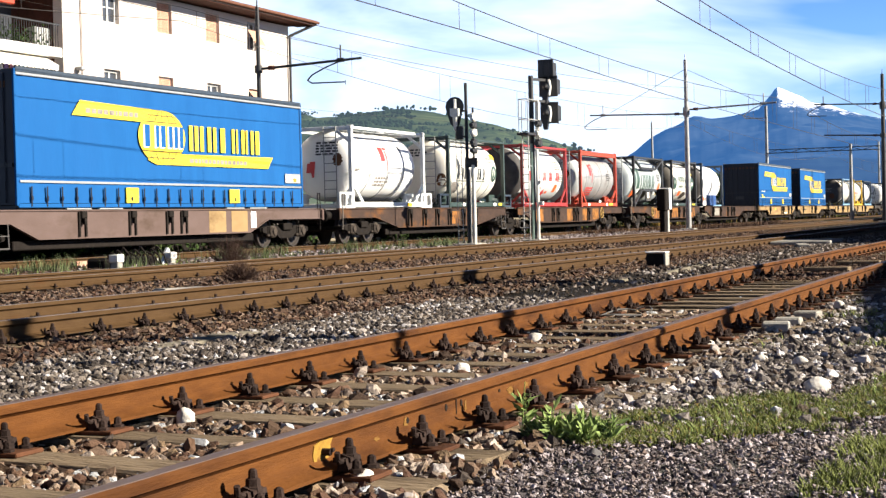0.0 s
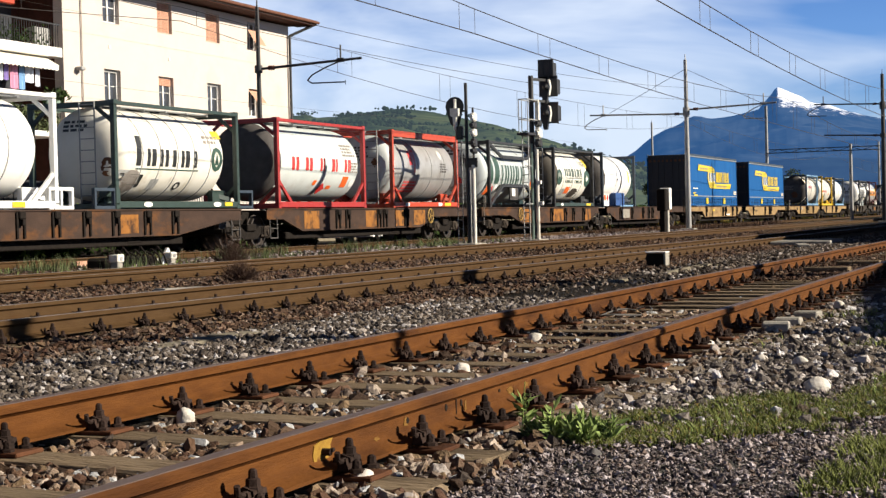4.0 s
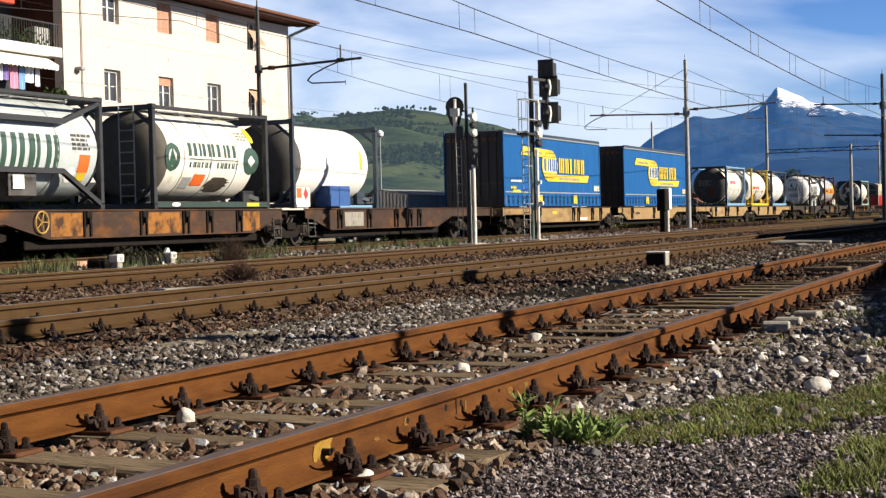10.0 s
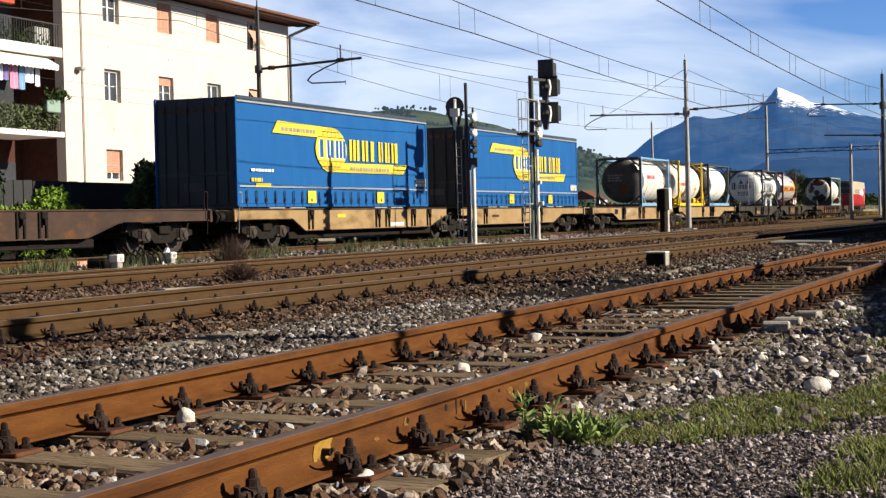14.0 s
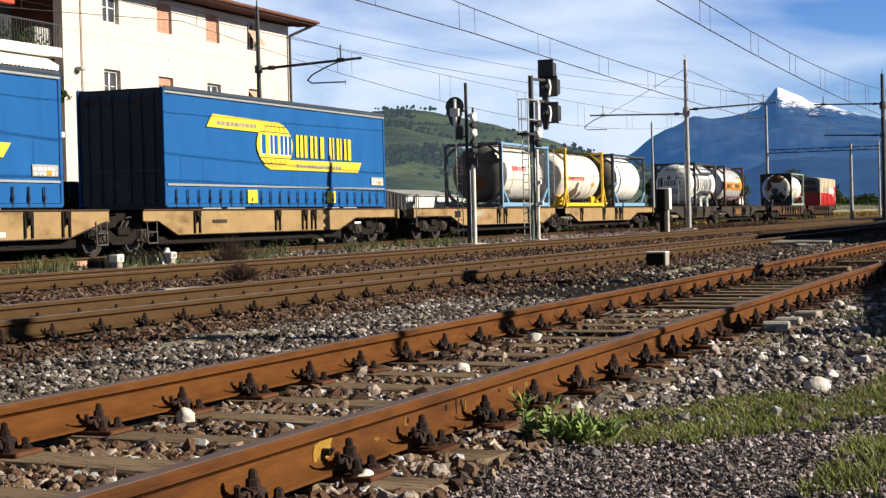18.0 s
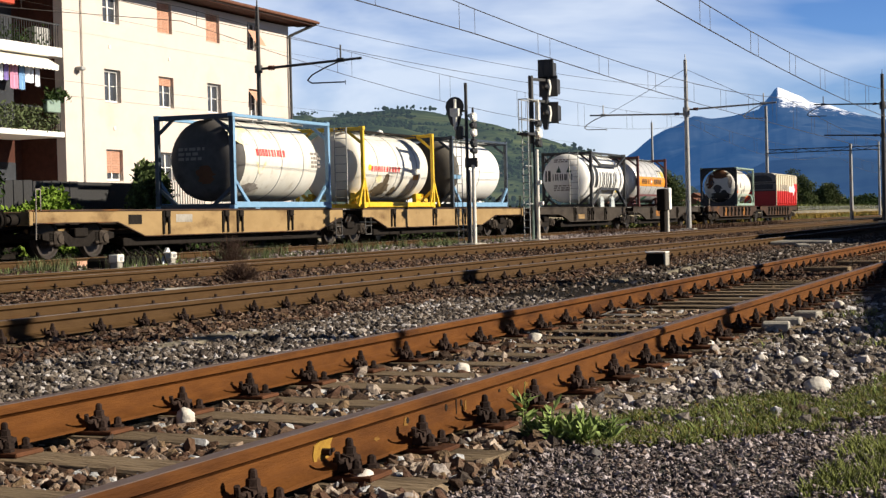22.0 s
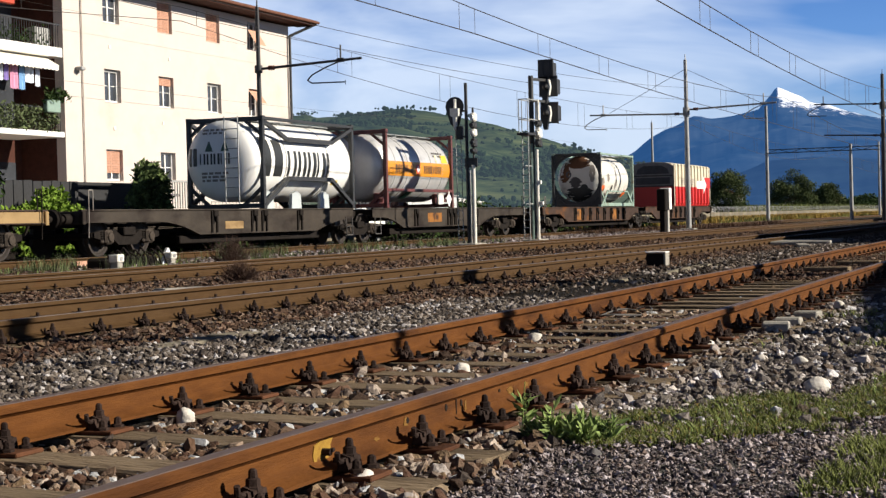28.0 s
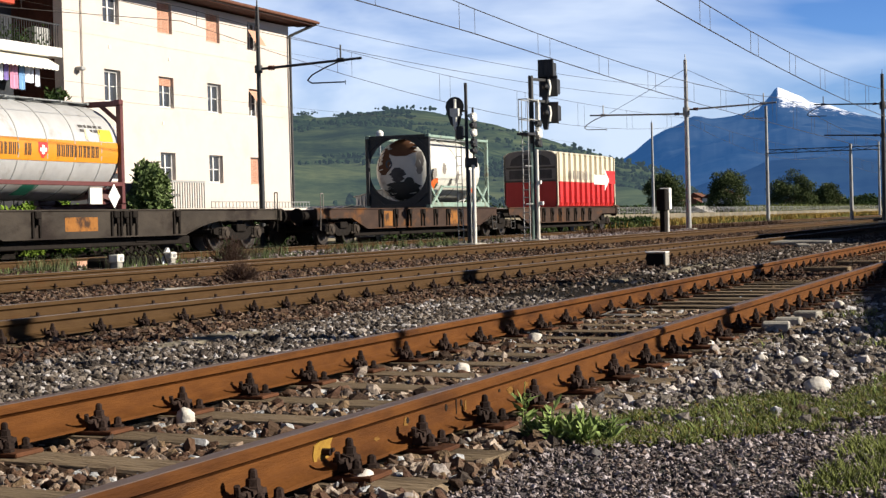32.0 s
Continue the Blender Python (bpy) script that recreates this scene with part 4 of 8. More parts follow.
WHEEL_M, FRAME_M, BOX_M, SPRING_M = wheelset_mesh(), bogie_frame_mesh(), axlebox_mesh(), spring_mesh()


def bogie(wagon, x):
    b = part("bogie", FRAME_M, "under", wagon, "grimy welded two-axle bogie frame", at=(x, 0, 0))
    for ax in (-0.9, 0.9):
        w = part("wheelset", WHEEL_M, "wheel", b, "worn steel wheels on a plain axle", at=(ax, 0, RAIL_TOP + 0.46))
        WHEELS.append((w, (ax, 0, RAIL_TOP + 0.46)))
        for s in (-1, 1):
            part("axle_box", BOX_M, "grime", b, "dusty cast axle box", at=pose(ax, s * 1.02, RAIL_TOP + 0.46, 0, 0, 0 if s < 0 else 180))
            for d in (-0.21, 0.21):
                part("spring", SPRING_M, "under", b, at=(ax + d, s * 1.02, RAIL_TOP + 0.38))
    for s in (-1, 1):
        for x0 in (-0.42, 0.36):
            part("brake_shoe", Geo().box(x0, x0 + 0.06, s * 0.75 - 0.04, s * 0.75 + 0.04, 0.45, 0.78, 0.01), "under", b)
    return b


def wagon(s0, joint, s1, left, right, paint, label, ribs=(), patches=(), curved=False, second=None, steps=True, wheel_at=None):
    """An articulated container wagon from s0 to s1, hinged over its middle bogie at joint.
    left, right: (slope top, slope foot, foot end, top end) of the belly of each half, measured along the train."""
    t = thing("container_wagon", (s0, AXIS, 0), label, "freight wagon", "wagons of the train")
    MOVING.append((t, (s0, AXIS, 0)))
    for (a, b, c, d), e0, e1, pm in ((left, s0, joint - 0.75, paint), (right, joint + 0.75, s1, second or paint)):
        a, b, c, d, e0, e1 = (q - s0 for q in (a, b, c, d, e0, e1))
        top, thin, low = LOAD - 0.005, 0.98, 0.63
        for s in (-1, 1):
            y = s * 1.17
            if curved:
                arc1 = [(a + (b - a) * k / 5, thin - (thin - low) * (k / 5) ** 1.8) for k in range(6)]
                arc2 = [(c + (d - c) * k / 5, low + (thin - low) * (1 - (1 - k / 5) ** 1.8)) for k in range(6)]
            else:
                arc1, arc2 = [(a, thin), (b, low)], [(c, low), (d, thin)]
            prof = [(e0, top), (e0, thin)] + arc1 + arc2 + [(e1, thin), (e1, top)]
            sill = part("side_sill", Geo().prism(prof, y - 0.015, y + 0.015, "y"), pm, t, "deep fish-bellied side sill")
            fl = Geo().box(e0, e1, y - 0.045, y + 0.045, top - 0.035, top + 0.004, 0.006)
            pts = [(e0, thin)] + arc1 + arc2 + [(e1, thin)]
            for (p0, z0), (p1, z1) in zip(pts, pts[1:]):
                fl.bar((p0, y, z0), (p1, y, z1), 0.10, 0.022)
            part("sill_flange", fl, "wag_brown" if pm == "wag_tan" else pm, sill, "grimy flanges of the sill")
            for i, rx in enumerate(ribs):
                q = rx - s0
                if b - 0.2 < q < c + 0.2 and s < 0:
                    for d in (-0.13, 0.13):
                        part("rib", Geo().box(q + d - 0.035, q + d + 0.035, y - 0.06, y - 0.012, low + 0.03, top - 0.05, 0.01), "under", sill, "dark stanchion on the sill")
                    part("spigot", Geo().box(q - 0.11, q + 0.11, y - 0.11, y - 0.02, top - 0.20, top - 0.03, 0.02).box(q - 0.04, q + 0.04, y - 0.13, y - 0.05, top - 0.34, top - 0.2, 0.01), "under", sill, "folding container spigot")
            for p0, p1, z0, z1, mt in patches:
                q0, q1 = p0 - s0, p1 - s0
                if b - 1.0 < q0 and q1 < c + 1.6 and s < 0:
                    part("paint_patch", Geo().box(q0, q1, y - 0.019, y - 0.0152, z0, z1), mt, sill, "faded paint patch or lettering panel")
        part("lower_beam", Geo().box(b - 0.6, c + 0.6, -0.98, -0.86, 0.40, 0.60, 0.02), "under", t, "grimy dark lower beam")
        # dark strip added for the shadow gap between sill and load
        part("deck_rail", Geo().box(e0 + 0.3, e1 - 0.3, -1.12, -1.0, LOAD - 0.10, LOAD - 0.012, 0.01), "under", t, "dark strip for the shadow gap under the load")
        g = Geo().box(e0 + 0.1, e1 - 0.1, -0.35, 0.35, 0.86, 1.20, 0.02)
        k = e0 + 0.6
        while k < e1:
            g.box(k - 0.06, k + 0.06, -1.15, 1.15, 1.06, 1.22)
            k += 2.2
        g.box(b + 0.8, c - 2.0, -0.75, 0.75, 0.42, 0.64, 0.05)
        part("centre_frame", g, "under", t, "grimy centre beam with cross members and brake gear")
        g = Geo()
        g.tube((b + 0.4, -0.95, 0.52), (c - 0.6, -0.95, 0.52), 0.02, n=5).tube((b + 1.5, 0.5, 0.5), (b + 2.6, 0.5, 0.5), 0.2, n=10)
        g.box(c - 2.0, c - 1.4, -1.0, -0.7, 0.45, 0.66, 0.03)
        part("brake_rigging", g, "under", t)
    n = s1 - s0
    for x in (2.15, joint - s0, n - 2.15):
        bogie(t, x)
    for x, d in ((0, -1), (n, 1)):
        part("headstock", Geo().box(min(x, x - d * 0.12), max(x, x - d * 0.12), -1.25, 1.25, 0.93, 1.24, 0.015), paint, t)
        for s in (-1, 1):
            part("buffer", Geo().lathe([(x + d * 0.0, 0.13), (x + d * 0.28, 0.12), (x + d * 0.29, 0.08), (x + d * 0.55, 0.08), (x + d * 0.56, 0.20), (x + d * 0.60, 0.23), (x + d * 0.62, 0.20)], 14, "x", (0, s * 0.875, 1.06)), "under", t, "round buffer")
        part("coupling", Geo().bar((x, 0, 1.02), (x + d * 0.62, 0, 0.98), 0.07, 0.10).bar((x + d * 0.3, 0, 1.0), (x + d * 0.55, 0, 0.62), 0.05), "under", t, "screw coupling and hook")
        part("hand_rail", Geo().path([(x - d * 0.25, -1.22, 0.62), (x - d * 0.25, -1.24, 1.25), (x - d * 0.25, -1.24, 1.72), (x - d * 0.42, -1.24, 1.72), (x - d * 0.42, -1.24, 1.25)], 0.016), "endmid" if d < 0 else "under", t, "bent tube hand rail")
    part("articulation", Geo().box(joint - s0 - 0.8, joint - s0 + 0.8, -0.55, 0.55, 0.82, 1.12, 0.04).lathe([(0.78, 0.34), (1.2, 0.30)], 16, "z", (joint - s0, 0, 0)), "under", t, "hinge block over the middle bogie")
    if steps:
        for x in (joint - s0 - 1.1, joint - s0 + 1.1):
            part("step_ladder", Geo().path([(x - 0.22, -1.2, 1.0), (x - 0.22, -1.22, 0.45), (x + 0.22, -1.22, 0.45), (x + 0.22, -1.2, 1.0)], 0.02).bar((x - 0.22, -1.22, 0.72), (x + 0.22, -1.22, 0.72), 0.05, 0.02), "endgrey", t, "bent-bar step")
    if wheel_at is not None:
        x = wheel_at - s0
        g = Geo()
        for k in range(20):
            a0, a1 = k * math.tau / 20, (k + 1) * math.tau / 20
            g.tube((x + 0.24 * math.cos(a0), -1.24, 1.0 + 0.24 * math.sin(a0)), (x + 0.24 * math.cos(a1), -1.24, 1.0 + 0.24 * math.sin(a1)), 0.022, n=6)
        for k in range(5):
            a0 = k * math.tau / 5
            g.tube((x, -1.24, 1.0), (x + 0.24 * math.cos(a0), -1.24, 1.0 + 0.24 * math.sin(a0)), 0.014, n=5)
        part("brake_wheel", g, "dullyellow", t, "yellow spoked parking-brake wheel")
    return t


def tag_row(s0, n, pitch):
    return [s0 + i * pitch for i in range(n)]


wagon(10.4, 27.4, 44.1, (13.9, 14.9, 24.8, 26.3), (28.8, 29.8, 39.5, 40.6), "wag_purple", "dusty purple-brown articulated container wagon under a blue swap body",
      ribs=[31.5, 33.6, 35.3, 36.0], patches=[(38.5, 39.4, 0.66, 1.22, "wag_tan"), (39.6, 39.9, 0.76, 1.2, "whiteframe"), (37.3, 38.2, 0.66, 1.22, "wag_tan")], second="wag_purple")
wagon(45.2, 61.5, 78.3, (48.0, 49.9, 57.4, 60.1), (63.2, 64.4, 73.5, 74.8), "wag_brown", "dark brown articulated container wagon with rusty orange panels",
      ribs=[50.9, 52.2, 53.4, 54.6, 56.0, 57.3, 66.9, 67.6, 70.0, 70.5, 72.3], patches=[(64.6, 65.6, 0.68, 1.2, "wag_orange"), (69.0, 69.85, 0.68, 1.2, "wag_orange"), (71.4, 72.1, 0.68, 1.2, "wag_orange"), (73.0, 74.0, 0.7, 1.2, "wag_orange"), (54.8, 55.6, 0.7, 1.15, "wag_orange")],
      wheel_at=74.4)
wagon(79.6, 96.5, 113.4, (82.9, 84.5, 94.0, 95.3), (97.6, 98.9, 107.7, 109.1), "wag_brown", "rust-orange and brown articulated container wagon",
      ribs=[86.0, 88.4, 90.4, 91.6, 93.2, 99.6, 101.8, 104.0, 105.2, 106.0], patches=[(84.6, 85.9, 0.68, 1.2, "wag_orange"), (88.6, 90.2, 0.68, 1.2, "wag_orange"), (93.3, 94.4, 0.68, 1.2, "wag_orange"), (100.0, 101.4, 0.72, 1.16, "concrete")],
      wheel_at=84.2)
wagon(114.6, 131.1, 147.6, (118.1, 118.9, 128.7, 130.15), (132.5, 133.4, 143.0, 144.25), "wag_tan", "sand-yellow articulated container wagon carrying two blue swap bodies",
      ribs=[119.3, 124.2, 125.0, 127.2, 128.6, 134.4, 138.9, 140.6, 141.2], patches=[(125.3, 126.4, 0.70, 0.80, "whiteframe"), (121.2, 121.8, 1.0, 1.1, "yellowframe"), (135.2, 136.0, 0.9, 1.0, "wag_grey")])
wagon(148.9, 165.75, 182.2, (152.4, 153.6, 163.3, 164.7), (167.2, 168.4, 177.5, 179.0), "wag_tan", "sand-yellow articulated wagon with three tank containers",
      ribs=[154.6, 157.6, 158.4, 161.4, 168.9, 172.6, 174.8, 175.5], patches=[(152.9, 153.5, 0.92, 1.15, "under"), (155.1, 155.9, 0.95, 1.15, "concrete")])
wagon(183.5, 199.1, 215.1, (186.8, 188.8, 195.7, 198.3), (200.6, 202.3, 209.8, 211.9), "wag_grey", "grey-brown articulated container wagon with curved sills",
      ribs=[189.6, 191.8, 192.4, 194.6, 203.5, 206.6, 207.0, 207.4, 209.4], patches=[(204.6, 205.9, 0.78, 1.1, "wag_orange"), (190.2, 191.2, 0.75, 0.95, "wag_tan")], curved=True)
wagon(217.4, 234.2, 250.9, (219.9, 221.1, 231.5, 232.8), (236.0, 237.2, 247.0, 248.4), "wag_brown", "rusty brown articulated wagon at the tail of the train",
      ribs=tag_row(222.2, 8, 1.2) + tag_row(238.2, 8, 1.15), patches=[(222.5, 223.2, 0.7, 1.18, "wag_orange"), (228.4, 229.2, 0.7, 1.18, "wag_orange"), (218.2, 221.0, 1.0, 1.12, "wag_orange")])

TANK_R, TANK_Z = 1.13, 1.36


# plain printed shapes as stacked strips: (low, high, left and right at the low edge, left and right at the high edge), in shares of their box
def round_strips(n=10, inner=0.0):
    out = []
    for k in range(n):
        q0, q1 = k / n, (k + 1) / n
        h = [math.sqrt(max(0.0, 0.25 - (q - 0.5) ** 2)) for q in (q0, q1)]
        g = [math.sqrt(max(0.0, inner * inner / 4 - (q - 0.5) ** 2)) for q in (q0, q1)]
        if g[0] + g[1] > 0:
            out += [(q0, q1, 0.5 - h[0], 0.5 - g[0], 0.5 - h[1], 0.5 - g[1]), (q0, q1, 0.5 + g[0], 0.5 + h[0], 0.5 + g[1], 0.5 + h[1])]
        else:
            out.append((q0, q1, 0.5 - h[0], 0.5 + h[0], 0.5 - h[1], 0.5 + h[1]))
    return out


SHAPES = {
    "bar": [(0, 1, 0.12, 0.80, 0.12, 0.80)],
    "window": [(0, 0.22, 0, 1, 0, 1), (0.22, 0.78, 0, 0.30, 0, 0.30), (0.22, 0.78, 0.70, 1, 0.70, 1), (0.78, 1, 0, 1, 0, 1)],
    "up": [(0, 1, 0, 1, 0.46, 0.54)],
    "down": [(0, 1, 0.46, 0.54, 0, 1)],
    "ring": round_strips(12, 0.55),
    "disc": round_strips(10),
    "diamond": [(0, 0.5, 0.5, 0.5, 0, 1), (0.5, 1, 0, 1, 0.5, 0.5)],
    "box": [(0, 1, 0, 1, 0, 1)],
}


def tank_skin(r, lift=0.008):
    """Puts (x, height) on the tank's near side."""
    def put(x, z):
        a = math.asin(max(-0.99, min(0.99, (z - TANK_Z) / r)))
        return (x, -(r + lift) * math.cos(a), TANK_Z + (r + lift) * math.sin(a))
    return put


def flat_skin(y):
    return lambda x, z: (x, y, z)


def end_skin(e0, r, lift=0.012):
    """Puts (y from the far side, height) on the tank's dished end that faces -x."""
    def put(u, z):
        q = min(1.0, math.hypot(u, z - TANK_Z) / r)
        return (e0 + float(np.interp(q, [0.0, 0.42, 0.66, 0.82, 0.925, 0.985, 1.0], [0.0, 0.02, 0.07, 0.14, 0.24, 0.36, 0.5])) - lift, -u, z)
    return put


def printed(parent, put, x0, x1, z0, z1, strips, material, label="", name="logo_shape"):
    """One printed shape on a skin."""
    vs, fs, at = [], [], {}

    def vertex(p):
        key = tuple(round(c, 4) for c in p)
        if key not in at:
            at[key] = len(vs)
            vs.append(p)
        return at[key]

    for q0, q1, l0, r0, l1, r1 in strips:
        n = max(1, int(abs(q1 - q0) * (z1 - z0) / 0.09))
        m = 1 if x1 - x0 < 0.45 else max(1, int((x1 - x0) / 0.3))
        row = []
        for k in range(n + 1):
            f = k / n
            q = q0 + (q1 - q0) * f
            a, b = l0 + (l1 - l0) * f, r0 + (r1 - r0) * f
            row.append([vertex(put(x0 + (x1 - x0) * (a + (b - a) * i / m), z0 + (z1 - z0) * q)) for i in range(m + 1)])
        for lo, hi in zip(row, row[1:]):
            for i in range(m):
                face = tuple(dict.fromkeys((lo[i], lo[i + 1], hi[i + 1], hi[i])))
                if len(face) > 2:
                    fs.append(face)
    return part(name, Geo().add(vs, fs), material, parent, label)


STROKES = {
    "bar": [(0.10, 0.62)],
    "pair": [(0.0, 0.34), (0.58, 0.92)],
    "stack": [(0.0, 0.40), (0.55, 0.78)],
    "window": [(0.0, 0.30), (0.48, 0.90)],
    "up": [(0.14, 0.44), (0.60, 0.86)],
    "down": [(0.18, 0.46), (0.62, 0.80)],
    "twin": [(0.0, 0.24), (0.36, 0.60), (0.72, 0.96)],
    "ring": [(0.0, 0.36), (0.56, 0.92)],
}


def print_row(parent, put, x0, x1, z0, z1, kinds, material, label="", gap=0.28):
    """A row of plain upright strokes in place of lettering: each kind is a name in STROKES, or (name, width)."""
    row = [(k, 1.0) if isinstance(k, str) else k for k in kinds]
    unit = (x1 - x0) / (sum(w for _, w in row) + gap * (len(row) - 1))
    x = x0
    for kind, w in row:
        for a, b in STROKES.get(kind, ()):
            printed(parent, put, x + a * w * unit, x + b * w * unit, z0, z1, SHAPES["box"], material, label, "lettering_bar")
        x += (w + gap) * unit


def small_print(parent, put, x0, x1, z0, z1, material, seed, rows=1, label="small writing bar"):
    """Lines of writing too small to read, as short plain bars."""
    r = random.Random(seed)
    h = (z1 - z0) / (rows * 1.6)
    for k in range(rows):
        x, g = x0, []
        end = x1 - (x1 - x0) * r.uniform(0, 0.3)
        while x < end:
            w = min(r.uniform(0.08, 0.22), end - x)
            g.append((x, x + w))
            x += w + 0.05
        zb = z1 - (k + 1) * h * 1.6
        printed(parent, put, x0, x1, zb, zb + h, [(0, 1, (a - x0) / (x1 - x0), (b - x0) / (x1 - x0), (a - x0) / (x1 - x0), (b - x0) / (x1 - x0)) for a, b in g], material, label, "lettering_bar")


def blotch(parent, put, x0, x1, z0, z1, material, seed, label="", name="worn_patch"):
    """A ragged patch with an uneven outline."""
    r = random.Random(seed)
    n = 12
    lo = [0.5 - 0.5 * math.sin(math.pi * (k + 0.6) / (n + 1.2)) ** 0.5 * r.uniform(0.55, 1.0) for k in range(n + 1)]
    hi = [0.5 + 0.5 * math.sin(math.pi * (k + 0.6) / (n + 1.2)) ** 0.5 * r.uniform(0.55, 1.0) for k in range(n + 1)]
    return printed(parent, put, x0, x1, z0, z1, [(k / n, (k + 1) / n, lo[k], hi[k], lo[k + 1], hi[k + 1]) for k in range(n)], material, label, name)


def tank_container(s, label, tank_mat, frame_mat, style="full", length=6.058, height=2.591, r=TANK_R, bands=3, ends=(0.35, 0.35), ladder=True, walkway=True, low_rail=True, top_rail=True, gussets=True, post=0.13, group="tank containers on the train", band_mat="grey", near_end=None):
    t = thing("tank_container", (s, AXIS, LOAD), label, "tank container", group)
    MOVING.append((t, (s, AXIS, LOAD)))
    e0, e1, dome = ends[0], length - ends[1], 0.42
    prof = [(e0, 0.05)] + [(e0 + dome * (1 - math.sin(k * math.pi / 14)), r * math.cos(k * math.pi / 14) ** 0.55) for k in range(6, 0, -1)]
    prof = [(e0, 0.05), (e0 + 0.02, r * 0.42), (e0 + 0.07, r * 0.66), (e0 + 0.14, r * 0.82), (e0 + 0.24, r * 0.925), (e0 + 0.36, r * 0.985), (e0 + 0.50, r)]
    prof += [(e0 + e1 - a, b) for a, b in prof[::-1]]
    tank = part("tank", Geo().lathe(prof, 40, "x", (0, 0, TANK_Z)), tank_mat, t, "horizontal cylindrical tank with dished ends")
    # the cap's colour mostly carries the shade of the end facing -x
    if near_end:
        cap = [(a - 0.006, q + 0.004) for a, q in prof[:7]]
        part("tank_end", Geo().lathe(cap + [(cap[-1][0] + 0.02, r - 0.02)], 40, "x", (0, 0, TANK_Z)), near_end, tank, "dished end, grimy and shade-darkened on most tanks")
    for k in range(bands):
        x = e0 + 0.6 + (e1 - e0 - 1.2) * (k + 0.5) / bands
        part("tank_band", Geo().lathe([(x - 0.018, r - 0.01), (x - 0.016, r + 0.010), (x + 0.016, r + 0.010), (x + 0.018, r - 0.01)], 40, "x", (0, 0, TANK_Z)), band_mat, tank)
    h, w, p = height, 1.219, post
    for x in (0, length):
        x0, x1 = (0, p) if x == 0 else (length - p, length)
        if style != "none":
            g = Geo()
            for sy in (-1, 1):
                y0, y1 = (w - p, w) if sy > 0 else (-w, -w + p)
                g.box(x0, x1, y0, y1, 0.1, h - 0.1, 0.012)
            g.box(x0, x1, -w, w, h - p - 0.02, h - 0.02, 0.01).box(x0, x1, -w, w, 0.02, 0.02 + p, 0.01)
            for sy in (-1, 1):
                g.bar(((x0 + x1) / 2, sy * (w - 0.06), 0.62), ((x0 + x1) / 2, sy * 0.55, 0.1), 0.09)
                g.bar(((x0 + x1) / 2, sy * (w - 0.06), h - 0.55), ((x0 + x1) / 2, sy * 0.6, h - 0.09), 0.08)
            part("end_frame", g, frame_mat, t, "steel end frame with corner posts")
        for sy in (-1, 1):
            for z in (0, h - 0.118):
                c0, c1 = (-0.004, 0.175) if x == 0 else (length - 0.175, length + 0.004)
                yy = (w - 0.16, w + 0.004) if sy > 0 else (-w - 0.004, -w + 0.16)
                part("corner_casting", Geo().box(c0, c1, *yy, z, z + 0.118, 0.012), frame_mat, t)
        g = Geo()
        sx = 1 if x == 0 else -1
        g.lathe([(x + sx * p * 0.5, r * 0.86), (x + sx * (ends[0] + 0.36), r * 0.95)] if sx > 0 else [(x - (ends[1] + 0.36), r * 0.95), (x - p * 0.5, r * 0.86)], 28, "x", (0, 0, TANK_Z))
        if style in ("full", "ends") and ladder is not None:
            for sy in (-1, 1):
                saddle = Geo()
                saddle.bar((x + sx * 0.1, sy * 0.95, 0.25), (x + sx * 0.75, sy * 0.62, 0.42), 0.12)
                saddle.box(min(x + sx * 0.1, x + sx * 0.8), max(x + sx * 0.1, x + sx * 0.8), sy * 0.75 - 0.08, sy * 0.75 + 0.08, 0.12, 0.5, 0.02)
                part("saddle", saddle, frame_mat, t)
    for sy in (-1, 1):
        y0, y1 = (w - 0.11, w - 0.005) if sy > 0 else (-w + 0.005, -w + 0.11)
        if low_rail:
            part("bottom_rail", Geo().box(p, length - p, y0, y1, 0.03, 0.19, 0.012), frame_mat, t)
        if top_rail:
            part("top_rail", Geo().box(p, length - p, y0, y1, h - 0.12, h - 0.03, 0.012), frame_mat, t)
        if gussets and style == "full":
            for x, d in ((p, 1), (length - p, -1)):
                part("brace", Geo().bar((x, sy * (w - 0.06), 0.78), (x + d * 0.78, sy * (w - 0.06), 0.15), 0.10, 0.06, up=(0, 1, 0)), frame_mat, t, "diagonal corner brace")
    if style == "cross":
        for sy in (-1, 1):
            y = sy * (w - 0.05)
            g = Geo()
            g.bar((p, y, h - 0.15), (1.55, y, 1.98), 0.10).bar((1.55, y, 1.98), (length - 1.55, y, 1.98), 0.12).bar((length - 1.55, y, 1.98), (length - p, y, h - 0.15), 0.10)
            part("brace", g, frame_mat, t, "upper diagonal bracing")
            g = Geo()
            g.bar((p, y, 0.12), (1.6, y, 0.86), 0.11).bar((1.6, y, 0.86), (length - 1.6, y, 0.86), 0.12).bar((length - 1.6, y, 0.86), (length - p, y, 0.12), 0.11)
            part("brace", g, frame_mat, t, "lower diagonal bracing")
    if walkway:
        g = Geo()
        for y in (-0.32, -0.2, -0.08, 0.08, 0.2, 0.32):
            g.box(0.12, length - 0.12, y - 0.045, y + 0.045, h - 0.075, h - 0.045)
        for k in range(6):
            x = 0.4 + (length - 0.8) * k / 5
            g.box(x - 0.03, x + 0.03, -0.5, 0.5, h - 0.11, h - 0.07)
        part("walkway", g, "steel", t, "grated walkway along the top")
        part("manhole", Geo().lathe([(TANK_Z + r - 0.05, 0.29), (TANK_Z + r + 0.02, 0.29), (TANK_Z + r + 0.03, 0.33), (TANK_Z + r + 0.06, 0.33), (TANK_Z + r + 0.075, 0.2)], 18, "z", (length / 2, 0, 0)), "steel", tank)
